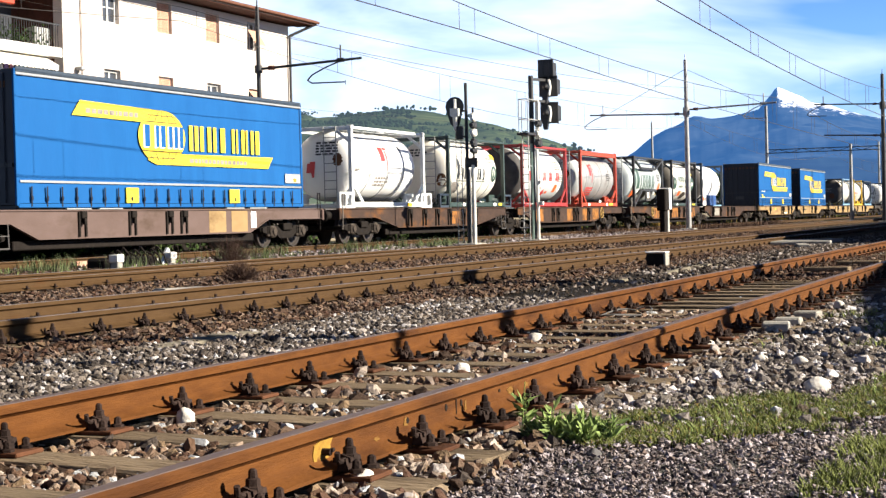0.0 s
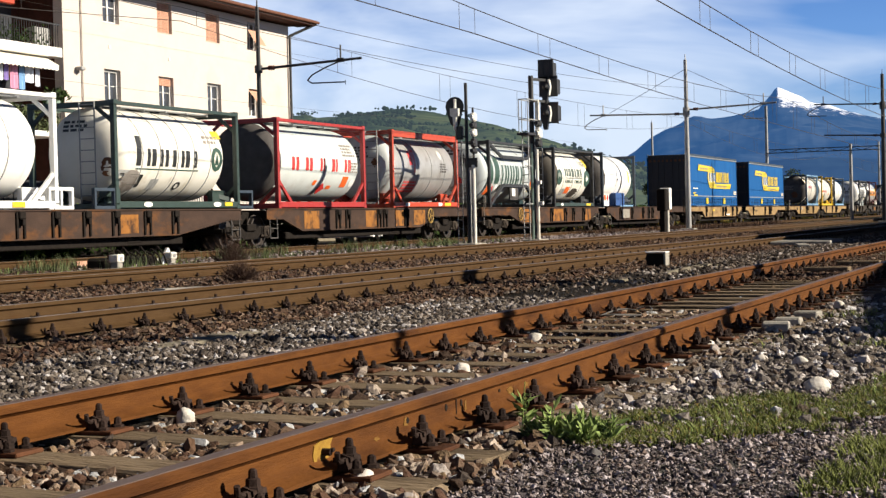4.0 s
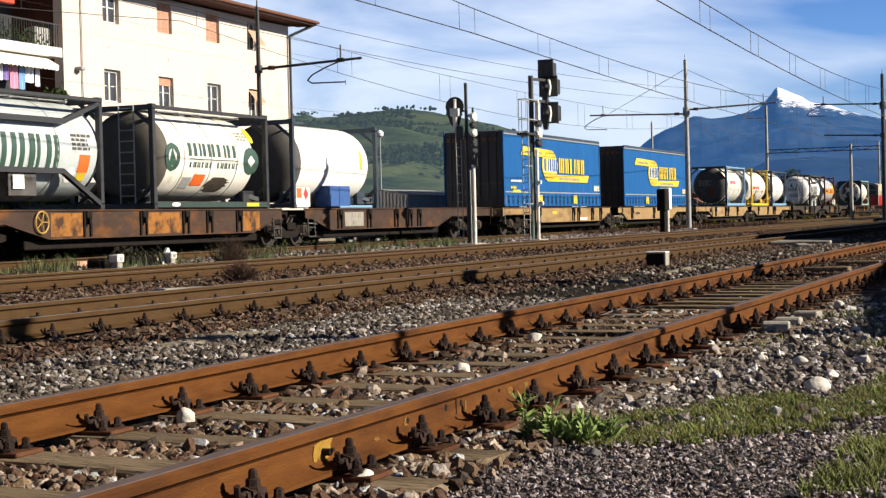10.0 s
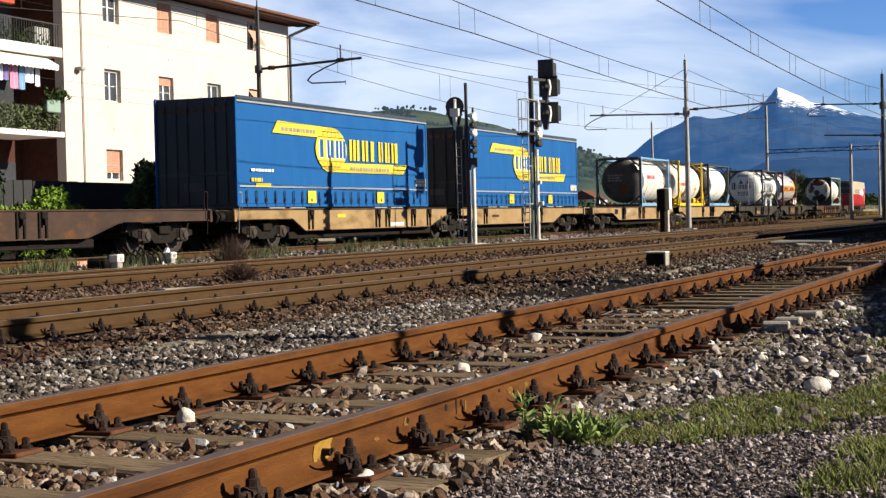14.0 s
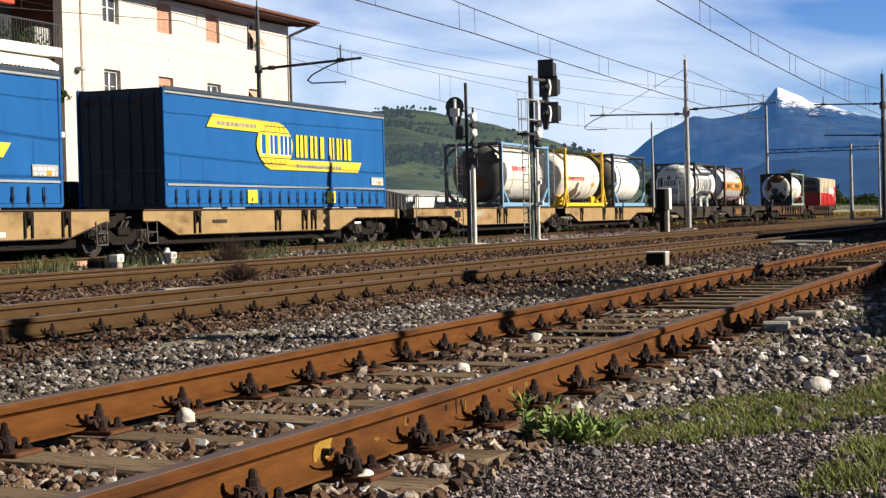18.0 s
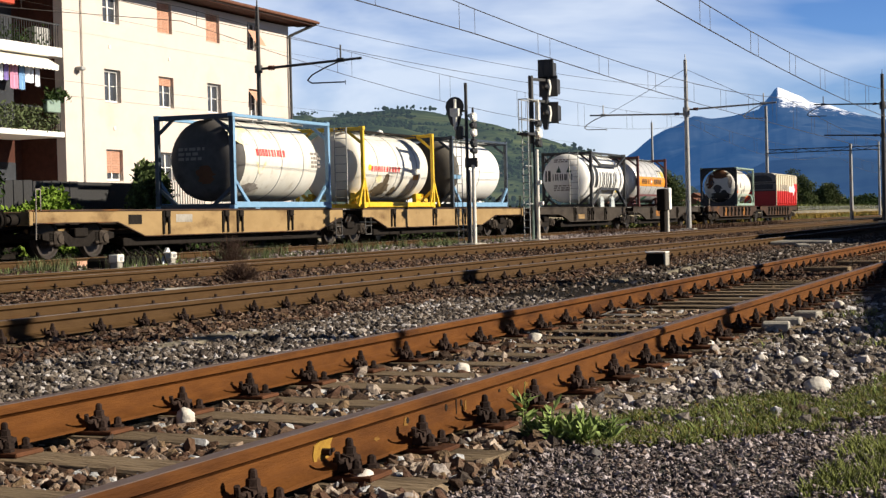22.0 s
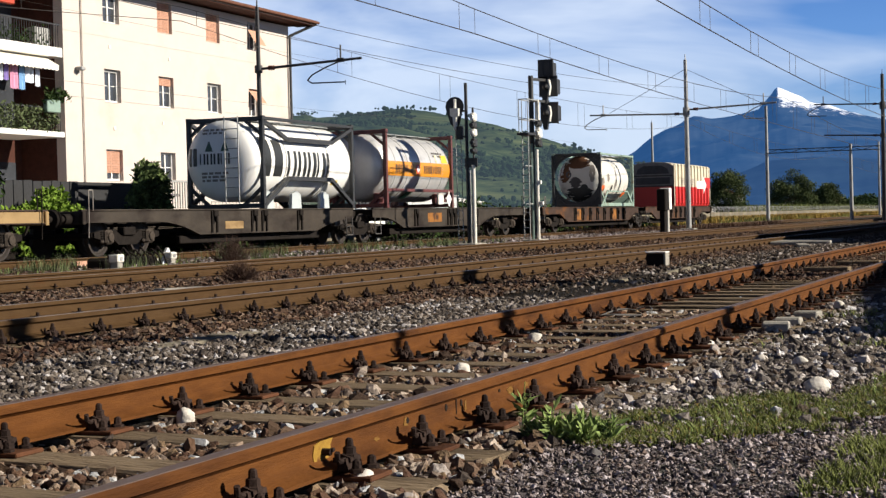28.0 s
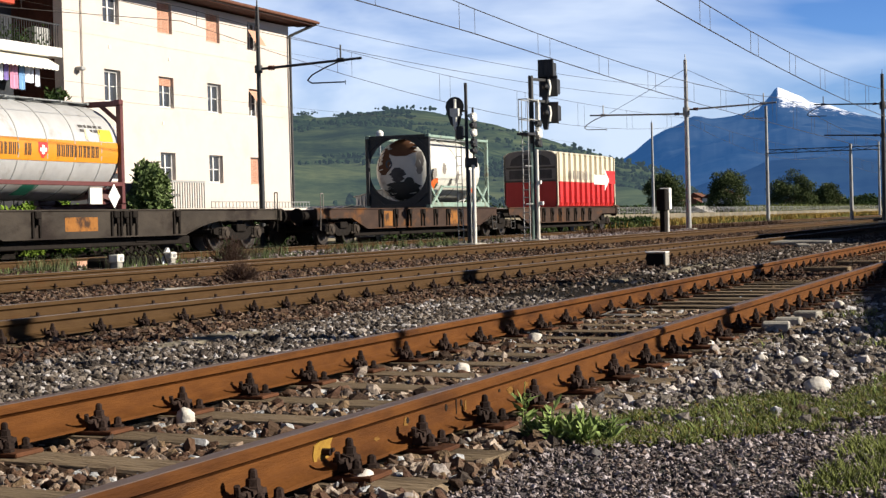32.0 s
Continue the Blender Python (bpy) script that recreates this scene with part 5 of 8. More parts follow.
    if ladder:
        part("ladder", Geo().ladder((min(0, e0) - 0.06, -0.5, 0.15), (min(0, e0) - 0.06, -0.5, h - 0.02), 0.42, 9, (0, 1, 0), 0.02), "steel", t, "narrow steel ladder on the end")
    return t, tank


def plate(t, x0, x1, z0, z1, material, label="", y=0.0):
    return part("label_plate", Geo().box(x0, x1, y - 0.006, y, z0, z1), material, t, label)


R = TANK_R
# white tank in a white frame
t, k = tank_container(46.25, "white tank container in a white steel frame", "tankwhite", "whiteframe", "full", bands=3)
p = tank_skin(R)
printed(k, p, 2.50, 2.86, 1.52, 1.98, SHAPES["box"], "redprint", "red block print")
printed(k, p, 2.92, 3.20, 1.2, 1.98, [(0, 0.86, 0.1, 0.2, 0.1, 0.3), (0.1, 0.86, 0.4, 0.48, 0.45, 0.6), (0.9, 1, 0, 1, 0, 1)], "redprint", "thin red strokes")
small_print(k, p, 2.1, 3.3, 0.72, 1.05, "endmid", 11, 3)
small_print(k, p, 0.4, 0.9, 1.2, 1.3, "endmid", 12)
small_print(k, end_skin(0.35, R), -0.2, 0.6, 1.7, 2.15, "blackprint", 13, 5)
printed(k, end_skin(0.35, R), -0.55, -0.1, 1.0, 1.5, [(0, 1, 0.45, 0.62, 0.3, 0.75), (0.3, 0.9, 0, 0.4, 0.1, 0.5)], "redprint", "dark red print on the end")
blotch(k, end_skin(0.35, R), 0.35, 0.75, 1.35, 1.75, "endbrown", 14, "brown plate shadow and dirt")
for x in (-0.9, 5.72):
    part("outrigger", Geo().box(x, x + 0.95, -1.2, -1.1, 0.0, 0.08, 0.01).box(x, x + 0.95, -1.2, -1.1, 0.42, 0.5, 0.01).box(x, x + 0.08, -1.2, -1.1, 0.05, 0.45, 0.01).box(x + 0.45, x + 0.52, -1.2, -1.1, 0.05, 0.45, 0.01).box(x + 0.87, x + 0.95, -1.2, -1.1, 0.05, 0.45, 0.01), "whiteframe", t, "white bracket with cut-outs at the frame's foot")
plate(t, 4.35, 4.8, 0.05, 0.17, "yellowframe", "yellow tag", y=-1.2245)
# white tank with dark green frame
t, k = tank_container(54.62, "white tank container with dark block print and dark green frame", "tankcream", "greenframe", "full", bands=5, gussets=False)
print_row(k, p, 1.05, 4.1, 1.06, 1.48, [("bar", 0.9), "window", "pair", ("bar", 0.7), "window", ("bar", 0.7)], "blackprint", "black block shape", 0.3)
printed(k, p, 1.10, 1.32, 1.485, 1.78, SHAPES["box"], "blackprint", "black block shape")
printed(k, p, 1.1, 4.1, 0.97, 1.0, SHAPES["box"], "greenprint", "dark green line")
printed(k, p, 4.72, 5.28, 0.98, 1.62, SHAPES["ring"], "greenprint", "dark green round emblem")
printed(k, p, 4.9, 5.1, 1.15, 1.45, SHAPES["up"], "greenprint")
printed(k, p, 5.0, 5.4, 1.85, 2.05, SHAPES["box"], "yellow", "yellow sticker")
small_print(k, p, 4.4, 5.3, 1.7, 1.95, "endmid", 21, 2)
blotch(k, p, 0.55, 1.5, 0.42, 0.95, "endmid", 22, "grey scuffed area")
printed(k, p, 0.35, 0.85, 0.6, 0.95, SHAPES["window"], "grey", "document holder")
printed(k, p, 1.0, 1.55, 0.55, 0.85, SHAPES["window"], "blackprint", "black placard frame")
printed(k, p, 2.0, 2.35, 0.5, 0.75, SHAPES["box"], "grey", "grey placard")
printed(k, p, 3.2, 3.5, 0.5, 0.7, SHAPES["ring"], "blackprint")
blotch(k, end_skin(0.35, R), 0.5, 0.95, 0.8, 1.25, "endbrown", 23, "brown dirt on the end")
small_print(k, end_skin(0.35, R), -0.5, 0.3, 1.9, 2.2, "blackprint", 24, 3)
for a in (1.2, 4.6):
    printed(t, flat_skin(-1.2245), a, a + 0.4, 0.05, 0.18, SHAPES["disc"], "white", "white round sticker")
plate(t, 5.2, 5.6, 0.07, 0.17, "yellow", y=-1.2245)
for x in (-0.85, 5.95):
    part("outrigger", Geo().box(x, x + 0.9, -1.19, -1.09, 0.0, 0.08, 0.01).box(x, x + 0.9, -1.19, -1.09, 0.42, 0.5, 0.01).box(x, x + 0.08, -1.19, -1.09, 0.05, 0.45, 0.01).box(x + 0.82, x + 0.9, -1.19, -1.09, 0.05, 0.45, 0.01), "bluegrey", t)
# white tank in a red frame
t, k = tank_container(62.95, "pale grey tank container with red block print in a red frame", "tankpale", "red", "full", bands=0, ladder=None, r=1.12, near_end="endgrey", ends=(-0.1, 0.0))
p = tank_skin(1.12)
print_row(k, p, 1.1, 5.2, 1.12, 1.50, ["pair", "ring", "down", "stack", "window"], "redprint", "red block shape", 0.85)
printed(k, p, 3.2, 3.72, 0.44, 0.78, SHAPES["diamond"], "redprint", "red diamond placard")
printed(k, p, 3.8, 4.1, 0.6, 0.7, SHAPES["box"], "hazard", "orange sticker")
printed(k, p, 4.70, 5.10, 0.66, 0.98, SHAPES["box"], "hazard", "orange hazard plate")
printed(k, p, 5.3, 5.6, 0.66, 0.9, SHAPES["disc"], "white", "white round sticker")
printed(k, p, 0.3, 0.75, 0.4, 0.62, SHAPES["box"], "blackprint")
printed(k, p, 0.75, 1.1, 0.38, 0.66, SHAPES["box"], "white")
small_print(k, p, 4.6, 5.5, 1.6, 2.0, "endmid", 31, 4)
small_print(k, p, 5.0, 5.7, 1.1, 1.45, "endmid", 32, 4)
blotch(k, p, 2.7, 3.0, 0.7, 0.85, "hazard", 33, "worn orange mark")
# bare steel tank in an orange-red frame
t, k = tank_container(71.2, "bare steel tank container in an orange-red frame", "tankdull", "redbright", "full", bands=4, r=1.12, ends=(-0.05, -0.15), near_end="tankgrey")
part("top_cover", Geo().box(0.15, 5.9, -1.205, -1.18, 2.36, 2.497, 0.008), "redbright", t, "orange-red strip under the top rail")
part("top_sheet", Geo().box(0.1, 5.95, -1.215, -0.75, 2.50, 2.56, 0.01), "redbright", t, "orange-red sheet along the top")
printed(k, p, 1.72, 2.0, 1.45, 1.95, SHAPES["box"], "redprint", "red block print")
printed(k, p, 2.06, 2.34, 1.12, 1.98, [(0, 0.86, 0.1, 0.25, 0.1, 0.35), (0.1, 0.86, 0.45, 0.55, 0.5, 0.65), (0.9, 1, 0, 1, 0, 1)], "redprint", "thin red strokes")
small_print(k, p, 1.35, 2.6, 0.55, 0.95, "redprint", 41, 4, "faint red print bar")
small_print(k, p, 4.5, 5.2, 1.25, 1.6, "endgrey", 42, 4)
printed(k, p, 4.55, 4.85, 1.7, 2.05, SHAPES["diamond"], "tankcream", "pale sticker")
for a, b, m in ((1.0, 1.35, "white"), (4.0, 4.35, "white"), (4.6, 5.2, "yellow")):
    plate(t, a, b, 0.06, 0.17, m, y=-1.2245)
small_print(k, end_skin(-0.055, 1.12, 0.018), -0.4, 0.4, 1.5, 2.1, "endgrey", 43, 6)
printed(k, end_skin(-0.055, 1.12, 0.018), 0.45, 0.7, 1.35, 1.7, SHAPES["diamond"], "endbrown", "dark diamond placard")
# grey tank with cross bracing
t, k = tank_container(80.65, "pale grey tank container with dark green block print and black bracing", "tankgrey", "blackframe", "cross", bands=2, low_rail=False, top_rail=True, gussets=False, ends=(-0.45, -0.3), r=1.15)
p, e = tank_skin(1.15), end_skin(-0.45, 1.15)
blotch(k, end_skin(-0.45, 1.15, 0.009), -1.02, -0.15, 0.6, 2.0, "endmid", 50, "grey-brown dirt on the end")
blotch(k, end_skin(-0.45, 1.15, 0.009), -0.3, 0.45, 0.42, 0.95, "endmid", 51, "grey-brown dirt on the end")
print_row(k, p, 0.25, 1.45, 0.92, 1.95, ["window"], "greenprint", "large dark green block shape")
printed(k, p, 0.1, 0.26, 1.80, 2.0, SHAPES["box"], "greenprint")
print_row(k, p, 1.62, 4.45, 0.92, 1.66, [("bar", 0.55), "pair", "pair", "stack", "pair"], "greenprint", "dark green block shape", 0.26)
for u, w, z in ((-0.95, 0.3, 1.25), (-0.55, 0.25, 1.55), (-0.2, 0.3, 1.3), (0.15, 0.22, 1.6)):
    blotch(k, e, u, u + w, z, z + 0.5, "blackprint", int(w * 100) + 5, "worn black print on the end")
for u, z in ((-0.62, 0.95), (-0.05, 0.85)):
    printed(k, e, u, u + 0.36, z, z + 0.36, SHAPES["diamond"], "redprint", "red diamond placard")
small_print(k, e, -0.5, 0.3, 2.05, 2.3, "endgrey", 53, 2)
printed(k, p, 0.15, 0.62, 0.52, 0.92, SHAPES["box"], "hazard", "orange hazard plate")
printed(k, p, 0.62, 1.0, 0.5, 0.86, SHAPES["diamond"], "redprint", "red diamond placard")
printed(k, p, 1.05, 1.4, 0.62, 0.98, SHAPES["diamond"], "white", "white diamond placard")
printed(k, p, 5.2, 5.62, 0.85, 1.25, SHAPES["box"], "hazard", "orange hazard plate")
printed(k, p, 5.25, 5.6, 0.66, 0.84, SHAPES["box"], "yellow", "yellow plate")
blotch(k, p, 4.75, 5.2, 0.62, 0.95, "white", 54, "white sticker remains")
small_print(k, p, 4.9, 5.7, 1.35, 1.75, "endgrey", 55, 4)
plate(t, 2.6, 3.0, 0.45, 0.75, "white", "white document plate", y=-1.2)
part("label_plate", Geo().box(2.5, 3.5, -1.16, -1.1, 0.3, 0.85, 0.01), "endgrey", t)
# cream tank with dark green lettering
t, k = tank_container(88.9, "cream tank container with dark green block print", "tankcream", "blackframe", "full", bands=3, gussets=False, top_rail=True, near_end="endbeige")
p = tank_skin(R)
print_row(k, p, 1.85, 4.45, 1.36, 1.70, [("pair", 1.3), "window", "pair", ("bar", 0.8), "window", ("bar", 0.8)], "greenprint", "dark green block shape", 0.25)
printed(k, p, 1.9, 4.5, 1.275, 1.295, SHAPES["box"], "greenprint", "thin dark green line")
print_row(k, p, 1.9, 4.5, 1.07, 1.21, ["bar", "window", "pair", "bar", "window", "bar", " ", "bar", "ring", "window", "bar", "pair", "bar"], "greenprint", "small dark green shape", 0.3)
printed(k, p, 0.7, 1.42, 0.95, 1.68, SHAPES["ring"], "greenprint", "dark green round emblem")
printed(k, p, 0.86, 1.26, 1.10, 1.55, SHAPES["up"], "greenprint")
printed(k, p, 4.75, 5.62, 0.92, 1.68, SHAPES["disc"], "greenprint", "dark green round emblem")
printed(k, tank_skin(R, 0.014), 4.98, 5.40, 1.14, 1.46, SHAPES["diamond"], "tankcream")
printed(k, p, 2.25, 2.85, 0.62, 0.90, SHAPES["box"], "hazard", "orange placard")
printed(k, p, 1.75, 2.2, 0.55, 0.82, SHAPES["box"], "grey", "grey placard")
blotch(k, p, 2.85, 4.35, 0.46, 0.84, "grime", 61, "dark grime patch")
blotch(k, p, 5.2, 5.6, 1.8, 2.2, "yellow", 62, "yellow mark")
small_print(k, p, 4.6, 5.3, 1.85, 2.1, "endmid", 63, 3)
plate(t, 0.1, 5.9, 0.04, 0.17, "greenframe", y=-1.2245)
plate(t, 4.7, 5.4, 0.06, 0.16, "yellow", y=-1.231)
printed(t, flat_skin(-1.232), 0.8, 1.2, 0.06, 0.17, SHAPES["disc"], "white")
# white tank with dark end frames
t, k = tank_container(96.5, "white tank container with dark end posts and a blue valve box", "tankwhite", "bluegrey", "ends", bands=0, low_rail=False, top_rail=False, gussets=False, walkway=False, ladder=False, ends=(0.1, 0.3), r=1.17, near_end="endgrey")
plate(t, 0.12, 1.05, 0.05, 0.62, "white", "white placard panel", y=-1.2)
plate(t, 0.18, 0.5, 0.30, 0.58, "hazard", y=-1.207)
printed(t, flat_skin(-1.208), 0.6, 0.95, 0.22, 0.62, SHAPES["diamond"], "redprint", "red diamond placard")
part("valve_box", Geo().box(2.35, 3.9, -1.2, -0.75, 0.05, 0.68, 0.02), "bluebox", t, "blue sheet-metal valve box")
part("valve_box_seam", Geo().box(3.1, 3.13, -1.206, -1.2, 0.06, 0.67), "dark", t)
part("hose_tray", Geo().box(3.15, 5.6, -1.2, -1.05, 0.0, 0.09, 0.02), "lightblue", t)
blotch(k, tank_skin(1.17), 4.7, 5.0, 1.2, 1.8, "yellow", 71, "yellow mark")
part("rail_stub", Geo().bar((0.1, -1.17, 2.5), (0.9, -1.1, 2.5), 0.05), "bluegrey", t)
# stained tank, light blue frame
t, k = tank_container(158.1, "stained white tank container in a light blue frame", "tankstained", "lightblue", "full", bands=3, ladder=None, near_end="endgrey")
# near frame recoloured navy for its shaded side; a light blue face marks the lit one
near_frame = [q for q in t.children if q.name.startswith("end_frame")][0]
near_frame.data.materials[0] = MAT["bluegrey"]
part("corner_post_face", Geo().box(0.005, 0.125, -1.226, -1.219, 0.12, 2.47), "lightblue", t, "light blue plate added as the post's lit side")
print_row(k, p, 1.5, 3.25, 1.46, 1.66, ["stack", "pair", "window", "ring", "down", "up", "bar", "pair", "stack", "window"], "redprint", "faded red block shape", 0.25)
printed(k, p, 1.45, 2.1, 0.98, 1.30, [(0, 1, 0.38, 0.56, 0.0, 0.16), (0, 1, 0.44, 0.62, 0.84, 1.0)], "ruststain", "faded yellow chevron")
blotch(k, p, 0.9, 2.1, 0.45, 0.72, "endmid", 81, "rough bare patch in the paint")
blotch(k, p, 0.15, 1.9, 1.75, 2.30, "ruststain", 82, "yellowish rust run")
blotch(k, p, 2.2, 2.9, 1.95, 2.25, "ruststain", 83, "yellowish rust run")
small_print(k, p, 4.9, 5.6, 1.2, 1.7, "endmid", 84, 4)
small_print(k, end_skin(0.345, R, 0.018), -0.7, 0.2, 1.35, 1.75, "endmid", 85, 3)
blotch(k, end_skin(0.345, R, 0.018), -0.2, 0.5, 0.7, 1.2, "endbrown", 86, "brown stain on the end")
# stained tank, yellow feet
t, k = tank_container(166.6, "white tank container with peeling paint on a yellow frame", "tankstained", "yellowframe", "ends", bands=3, top_rail=False, gussets=False, post=0.11, ends=(-0.1, 0.0))
print_row(k, p, 0.8, 3.15, 1.18, 1.36, ["stack", "pair", "window", "ring", "down", "up", "bar", "pair", "stack", "window"], "redprint", "faded red block shape", 0.25)
for x in (0, 6.05):
    for d in (-1, 1):
        part("splayed_leg", Geo().bar((x + (0.06 if x == 0 else -0.06), -1.19, 0.95), (x + d * 0.42, -1.19, 0.05), 0.09, 0.07, up=(0, 1, 0)), "yellowframe", t, "yellow splayed leg")
blotch(k, p, 1.3, 2.75, 0.40, 0.85, "peeled", 91, "dark bare patch where paint has peeled")
blotch(k, p, 1.9, 2.45, 0.75, 1.12, "peeled", 92, "dark bare patch where paint has peeled")
blotch(k, p, 2.75, 3.35, 0.42, 0.72, "peeled", 93, "dark bare patch where paint has peeled")
blotch(k, p, 1.2, 1.9, 0.82, 1.08, "ruststain", 94, "yellowish edge of the peeled paint")
printed(k, p, 0.55, 0.8, 1.2, 1.4, SHAPES["disc"], "yellow", "faded yellow emblem")
printed(k, p, 4.4, 4.85, 0.95, 1.12, SHAPES["box"], "orange", "orange plate")
part("walkway_edge", Geo().box(-0.4, 6.2, -0.6, -0.52, 2.48, 2.54, 0.01), "under", t, "dark walkway edge")
# white tank, blue-grey frame
t, k = tank_container(174.45, "white tank container in a blue-grey frame with light blue rails", "tankwhite", "bluegrey", "full", bands=1, ladder=None, near_end="endbeige")
for x, d in ((0.13, 1), (5.93, -1)):
    part("brace", Geo().bar((x, -1.2, 0.72), (x + d * 0.7, -1.2, 0.15), 0.11, 0.06, up=(0, 1, 0)), "lightblue", t)
plate(t, 0.13, 5.93, 0.03, 0.19, "lightblue", "light blue lower rail", y=-1.2145)
printed(k, p, 0.25, 1.1, 1.05, 1.2, SHAPES["box"], "lightblue", "pale blue sticker")
blotch(k, p, 2.3, 2.8, 0.5, 0.8, "tankstained", 95, "greyish stain")
printed(k, p, 1.2, 5.6, 1.335, 1.35, SHAPES["box"], "endmid", "weld seam")
# white tank with cross bracing
t, k = tank_container(192.4, "white tank container with black block print and black bracing", "tankwhite", "blackframe", "cross", bands=2, low_rail=False, top_rail=True, gussets=False, ends=(-0.45, -0.3), r=1.15)
p, e = tank_skin(1.15), end_skin(-0.45, 1.15)
print_row(k, p, 0.25, 1.45, 0.92, 1.95, ["window"], "blackprint", "large black block shape")
printed(k, p, 0.1, 0.26, 1.80, 2.0, SHAPES["box"], "blackprint")
print_row(k, p, 1.62, 4.45, 0.94, 1.66, [("bar", 0.55), "pair", "pair", "stack", "pair"], "blackprint", "black block shape", 0.30)
print_row(k, e, -0.95, -0.62, 1.22, 1.72, ["window"], "blackprint", "black block shape on the end")
print_row(k, e, -0.56, 0.42, 1.26, 1.56, [("bar", 0.5), "pair", "pair", "stack", "pair"], "blackprint", "black block shape on the end", 0.3)
for u in (-0.38, 0.12):
    printed(k, e, u, u + 0.26, 1.62, 1.92, [(0, 1, 0, 1, 0.48, 0.52)], "greenprint", "dark green tree emblem")
small_print(k, e, -0.5, 0.35, 2.1, 2.28, "endmid", 96, 2)
small_print(k, e, -0.5, 0.4, 0.78, 1.08, "endmid", 97, 3)
blotch(k, p, 4.8, 5.3, 1.3, 1.8, "tankcream", 98, "yellowed patch")
printed(k, p, 4.8, 5.2, 0.72, 0.86, SHAPES["box"], "yellow", "yellow plate")
for a in (0.35, 2.1, 4.0):
    part("skid_plate", Geo().prism([(a, 0.0), (a + 0.65, 0.0), (a + 0.6, 0.42), (a + 0.3, 0.52), (a + 0.05, 0.42)], -1.0, -0.9, "y"), "tankgrey", t, "pale support plate")
# steel tank with orange stripe
t, k = tank_container(201.0, "bare steel tank container with a broad orange stripe", "tanksteel", "darkred", "ends", bands=5, low_rail=False, top_rail=False, gussets=False, ends=(-0.15, -0.3), r=1.13, ladder=False, near_end="tanksteel")
printed(k, tank_skin(R), 0.1, 6.0, 1.08, 1.56, SHAPES["box"], "orange", "broad orange stripe")
p = tank_skin(R, 0.013)
print_row(k, p, 0.95, 2.5, 1.19, 1.45, ["window", "stack", "window", "down", "stack", "ring", "pair", ("bar", 0.6), " ", "up", "ring"], "blackprint", "dark block shape", 0.3)
print_row(k, p, 3.45, 5.1, 1.19, 1.45, ["ring", "pair", "window", "window", "stack", "pair", "up", "stack", "ring", "pair"], "blackprint", "dark block shape", 0.3)
printed(k, p, 2.75, 3.1, 1.14, 1.48, [(0, 0.4, 0.4, 0.6, 0, 1), (0.4, 1, 0, 1, 0, 1)], "redprint", "red shield emblem")
p = tank_skin(R, 0.018)
printed(k, p, 2.88, 2.97, 1.22, 1.42, SHAPES["box"], "white")
printed(k, p, 2.8, 3.05, 1.28, 1.36, SHAPES["box"], "white")
p = tank_skin(R)
blotch(k, p, 4.6, 5.0, 1.58, 1.85, "ruststain", 101, "faded yellow panel")
printed(k, p, 5.2, 5.75, 1.58, 1.86, SHAPES["box"], "yellow", "faded yellow panel")
small_print(k, p, 4.5, 5.5, 1.78, 1.98, "endgrey", 102, 2)
printed(k, p, 2.5, 3.2, 0.34, 0.56, [(0, 1, 0.0, 0.85, 0.15, 1.0)], "greensticker", "green sticker")
part("middle_rail", Geo().box(0.1, 5.95, -1.215, -1.14, 0.54, 0.64, 0.01), "darkred", t, "dark red side rail")
part("label_plate", Geo().box(4.6, 5.1, -1.2, -1.15, 0.12, 0.5), "tankcream", t)
part("diamond_placard", Geo().prism([(5.3, 0.3), (5.55, 0.0 + 0.02), (5.8, 0.3), (5.55, 0.6)], -1.235, -1.225, "y"), "white", t, "white diamond placard")
# stained tank, pale green frame
t, k = tank_container(226.5, "dirty white tank container with orange stains and pale green frame", "tankstained", "palegreen", "full", bands=1, ladder=None)
# near frame recoloured black, standing for the shade on its -x faces
near_frame = [q for q in t.children if q.name.startswith("end_frame")][0]
near_frame.data.materials[0] = MAT["blackframe"]
g = Geo()
ring = [(math.cos(q * math.tau / 32), math.sin(q * math.tau / 32)) for q in range(33)]
for (c0, s0), (c1, s1) in zip(ring, ring[1:]):
    box = [(c * 1.2 / max(abs(c), abs(s)), TANK_Z - 0.06 + s * 1.24 / max(abs(c), abs(s))) for c, s in ((c0, s0), (c1, s1))]
    g.add([(0.07, 1.1 * c0, TANK_Z + 1.1 * s0), (0.07, 1.1 * c1, TANK_Z + 1.1 * s1), (0.07, *box[1]), (0.07, *box[0])], [(0, 1, 2, 3)])
part("end_plate", g, "blackframe", t, "black plate round the tank's end")
e = end_skin(0.35, R)
blotch(k, e, -1.05, -0.35, 1.2, 2.15, "endbrown", 111, "orange-brown painted area")
blotch(k, e, -0.75, 0.75, 1.85, 2.45, "endbrown", 112, "orange-brown painted area")
blotch(k, e, -0.5, 0.2, 0.95, 1.45, "endgrey", 113, "dark worn picture remains")
blotch(k, e, -0.9, 0.9, 0.28, 0.95, "blackprint", 114, "black patch on the end's lower half")
blotch(k, e, 0.05, 0.5, 0.7, 1.1, "blackprint", 115, "black patch on the end's lower half")
printed(k, e, -0.62, -0.34, 1.42, 1.74, SHAPES["ring"], "bluegrey", "round blue-grey sticker")
blotch(k, e, 0.5, 0.85, 1.2, 2.0, "endmid", 116, "grey wear")
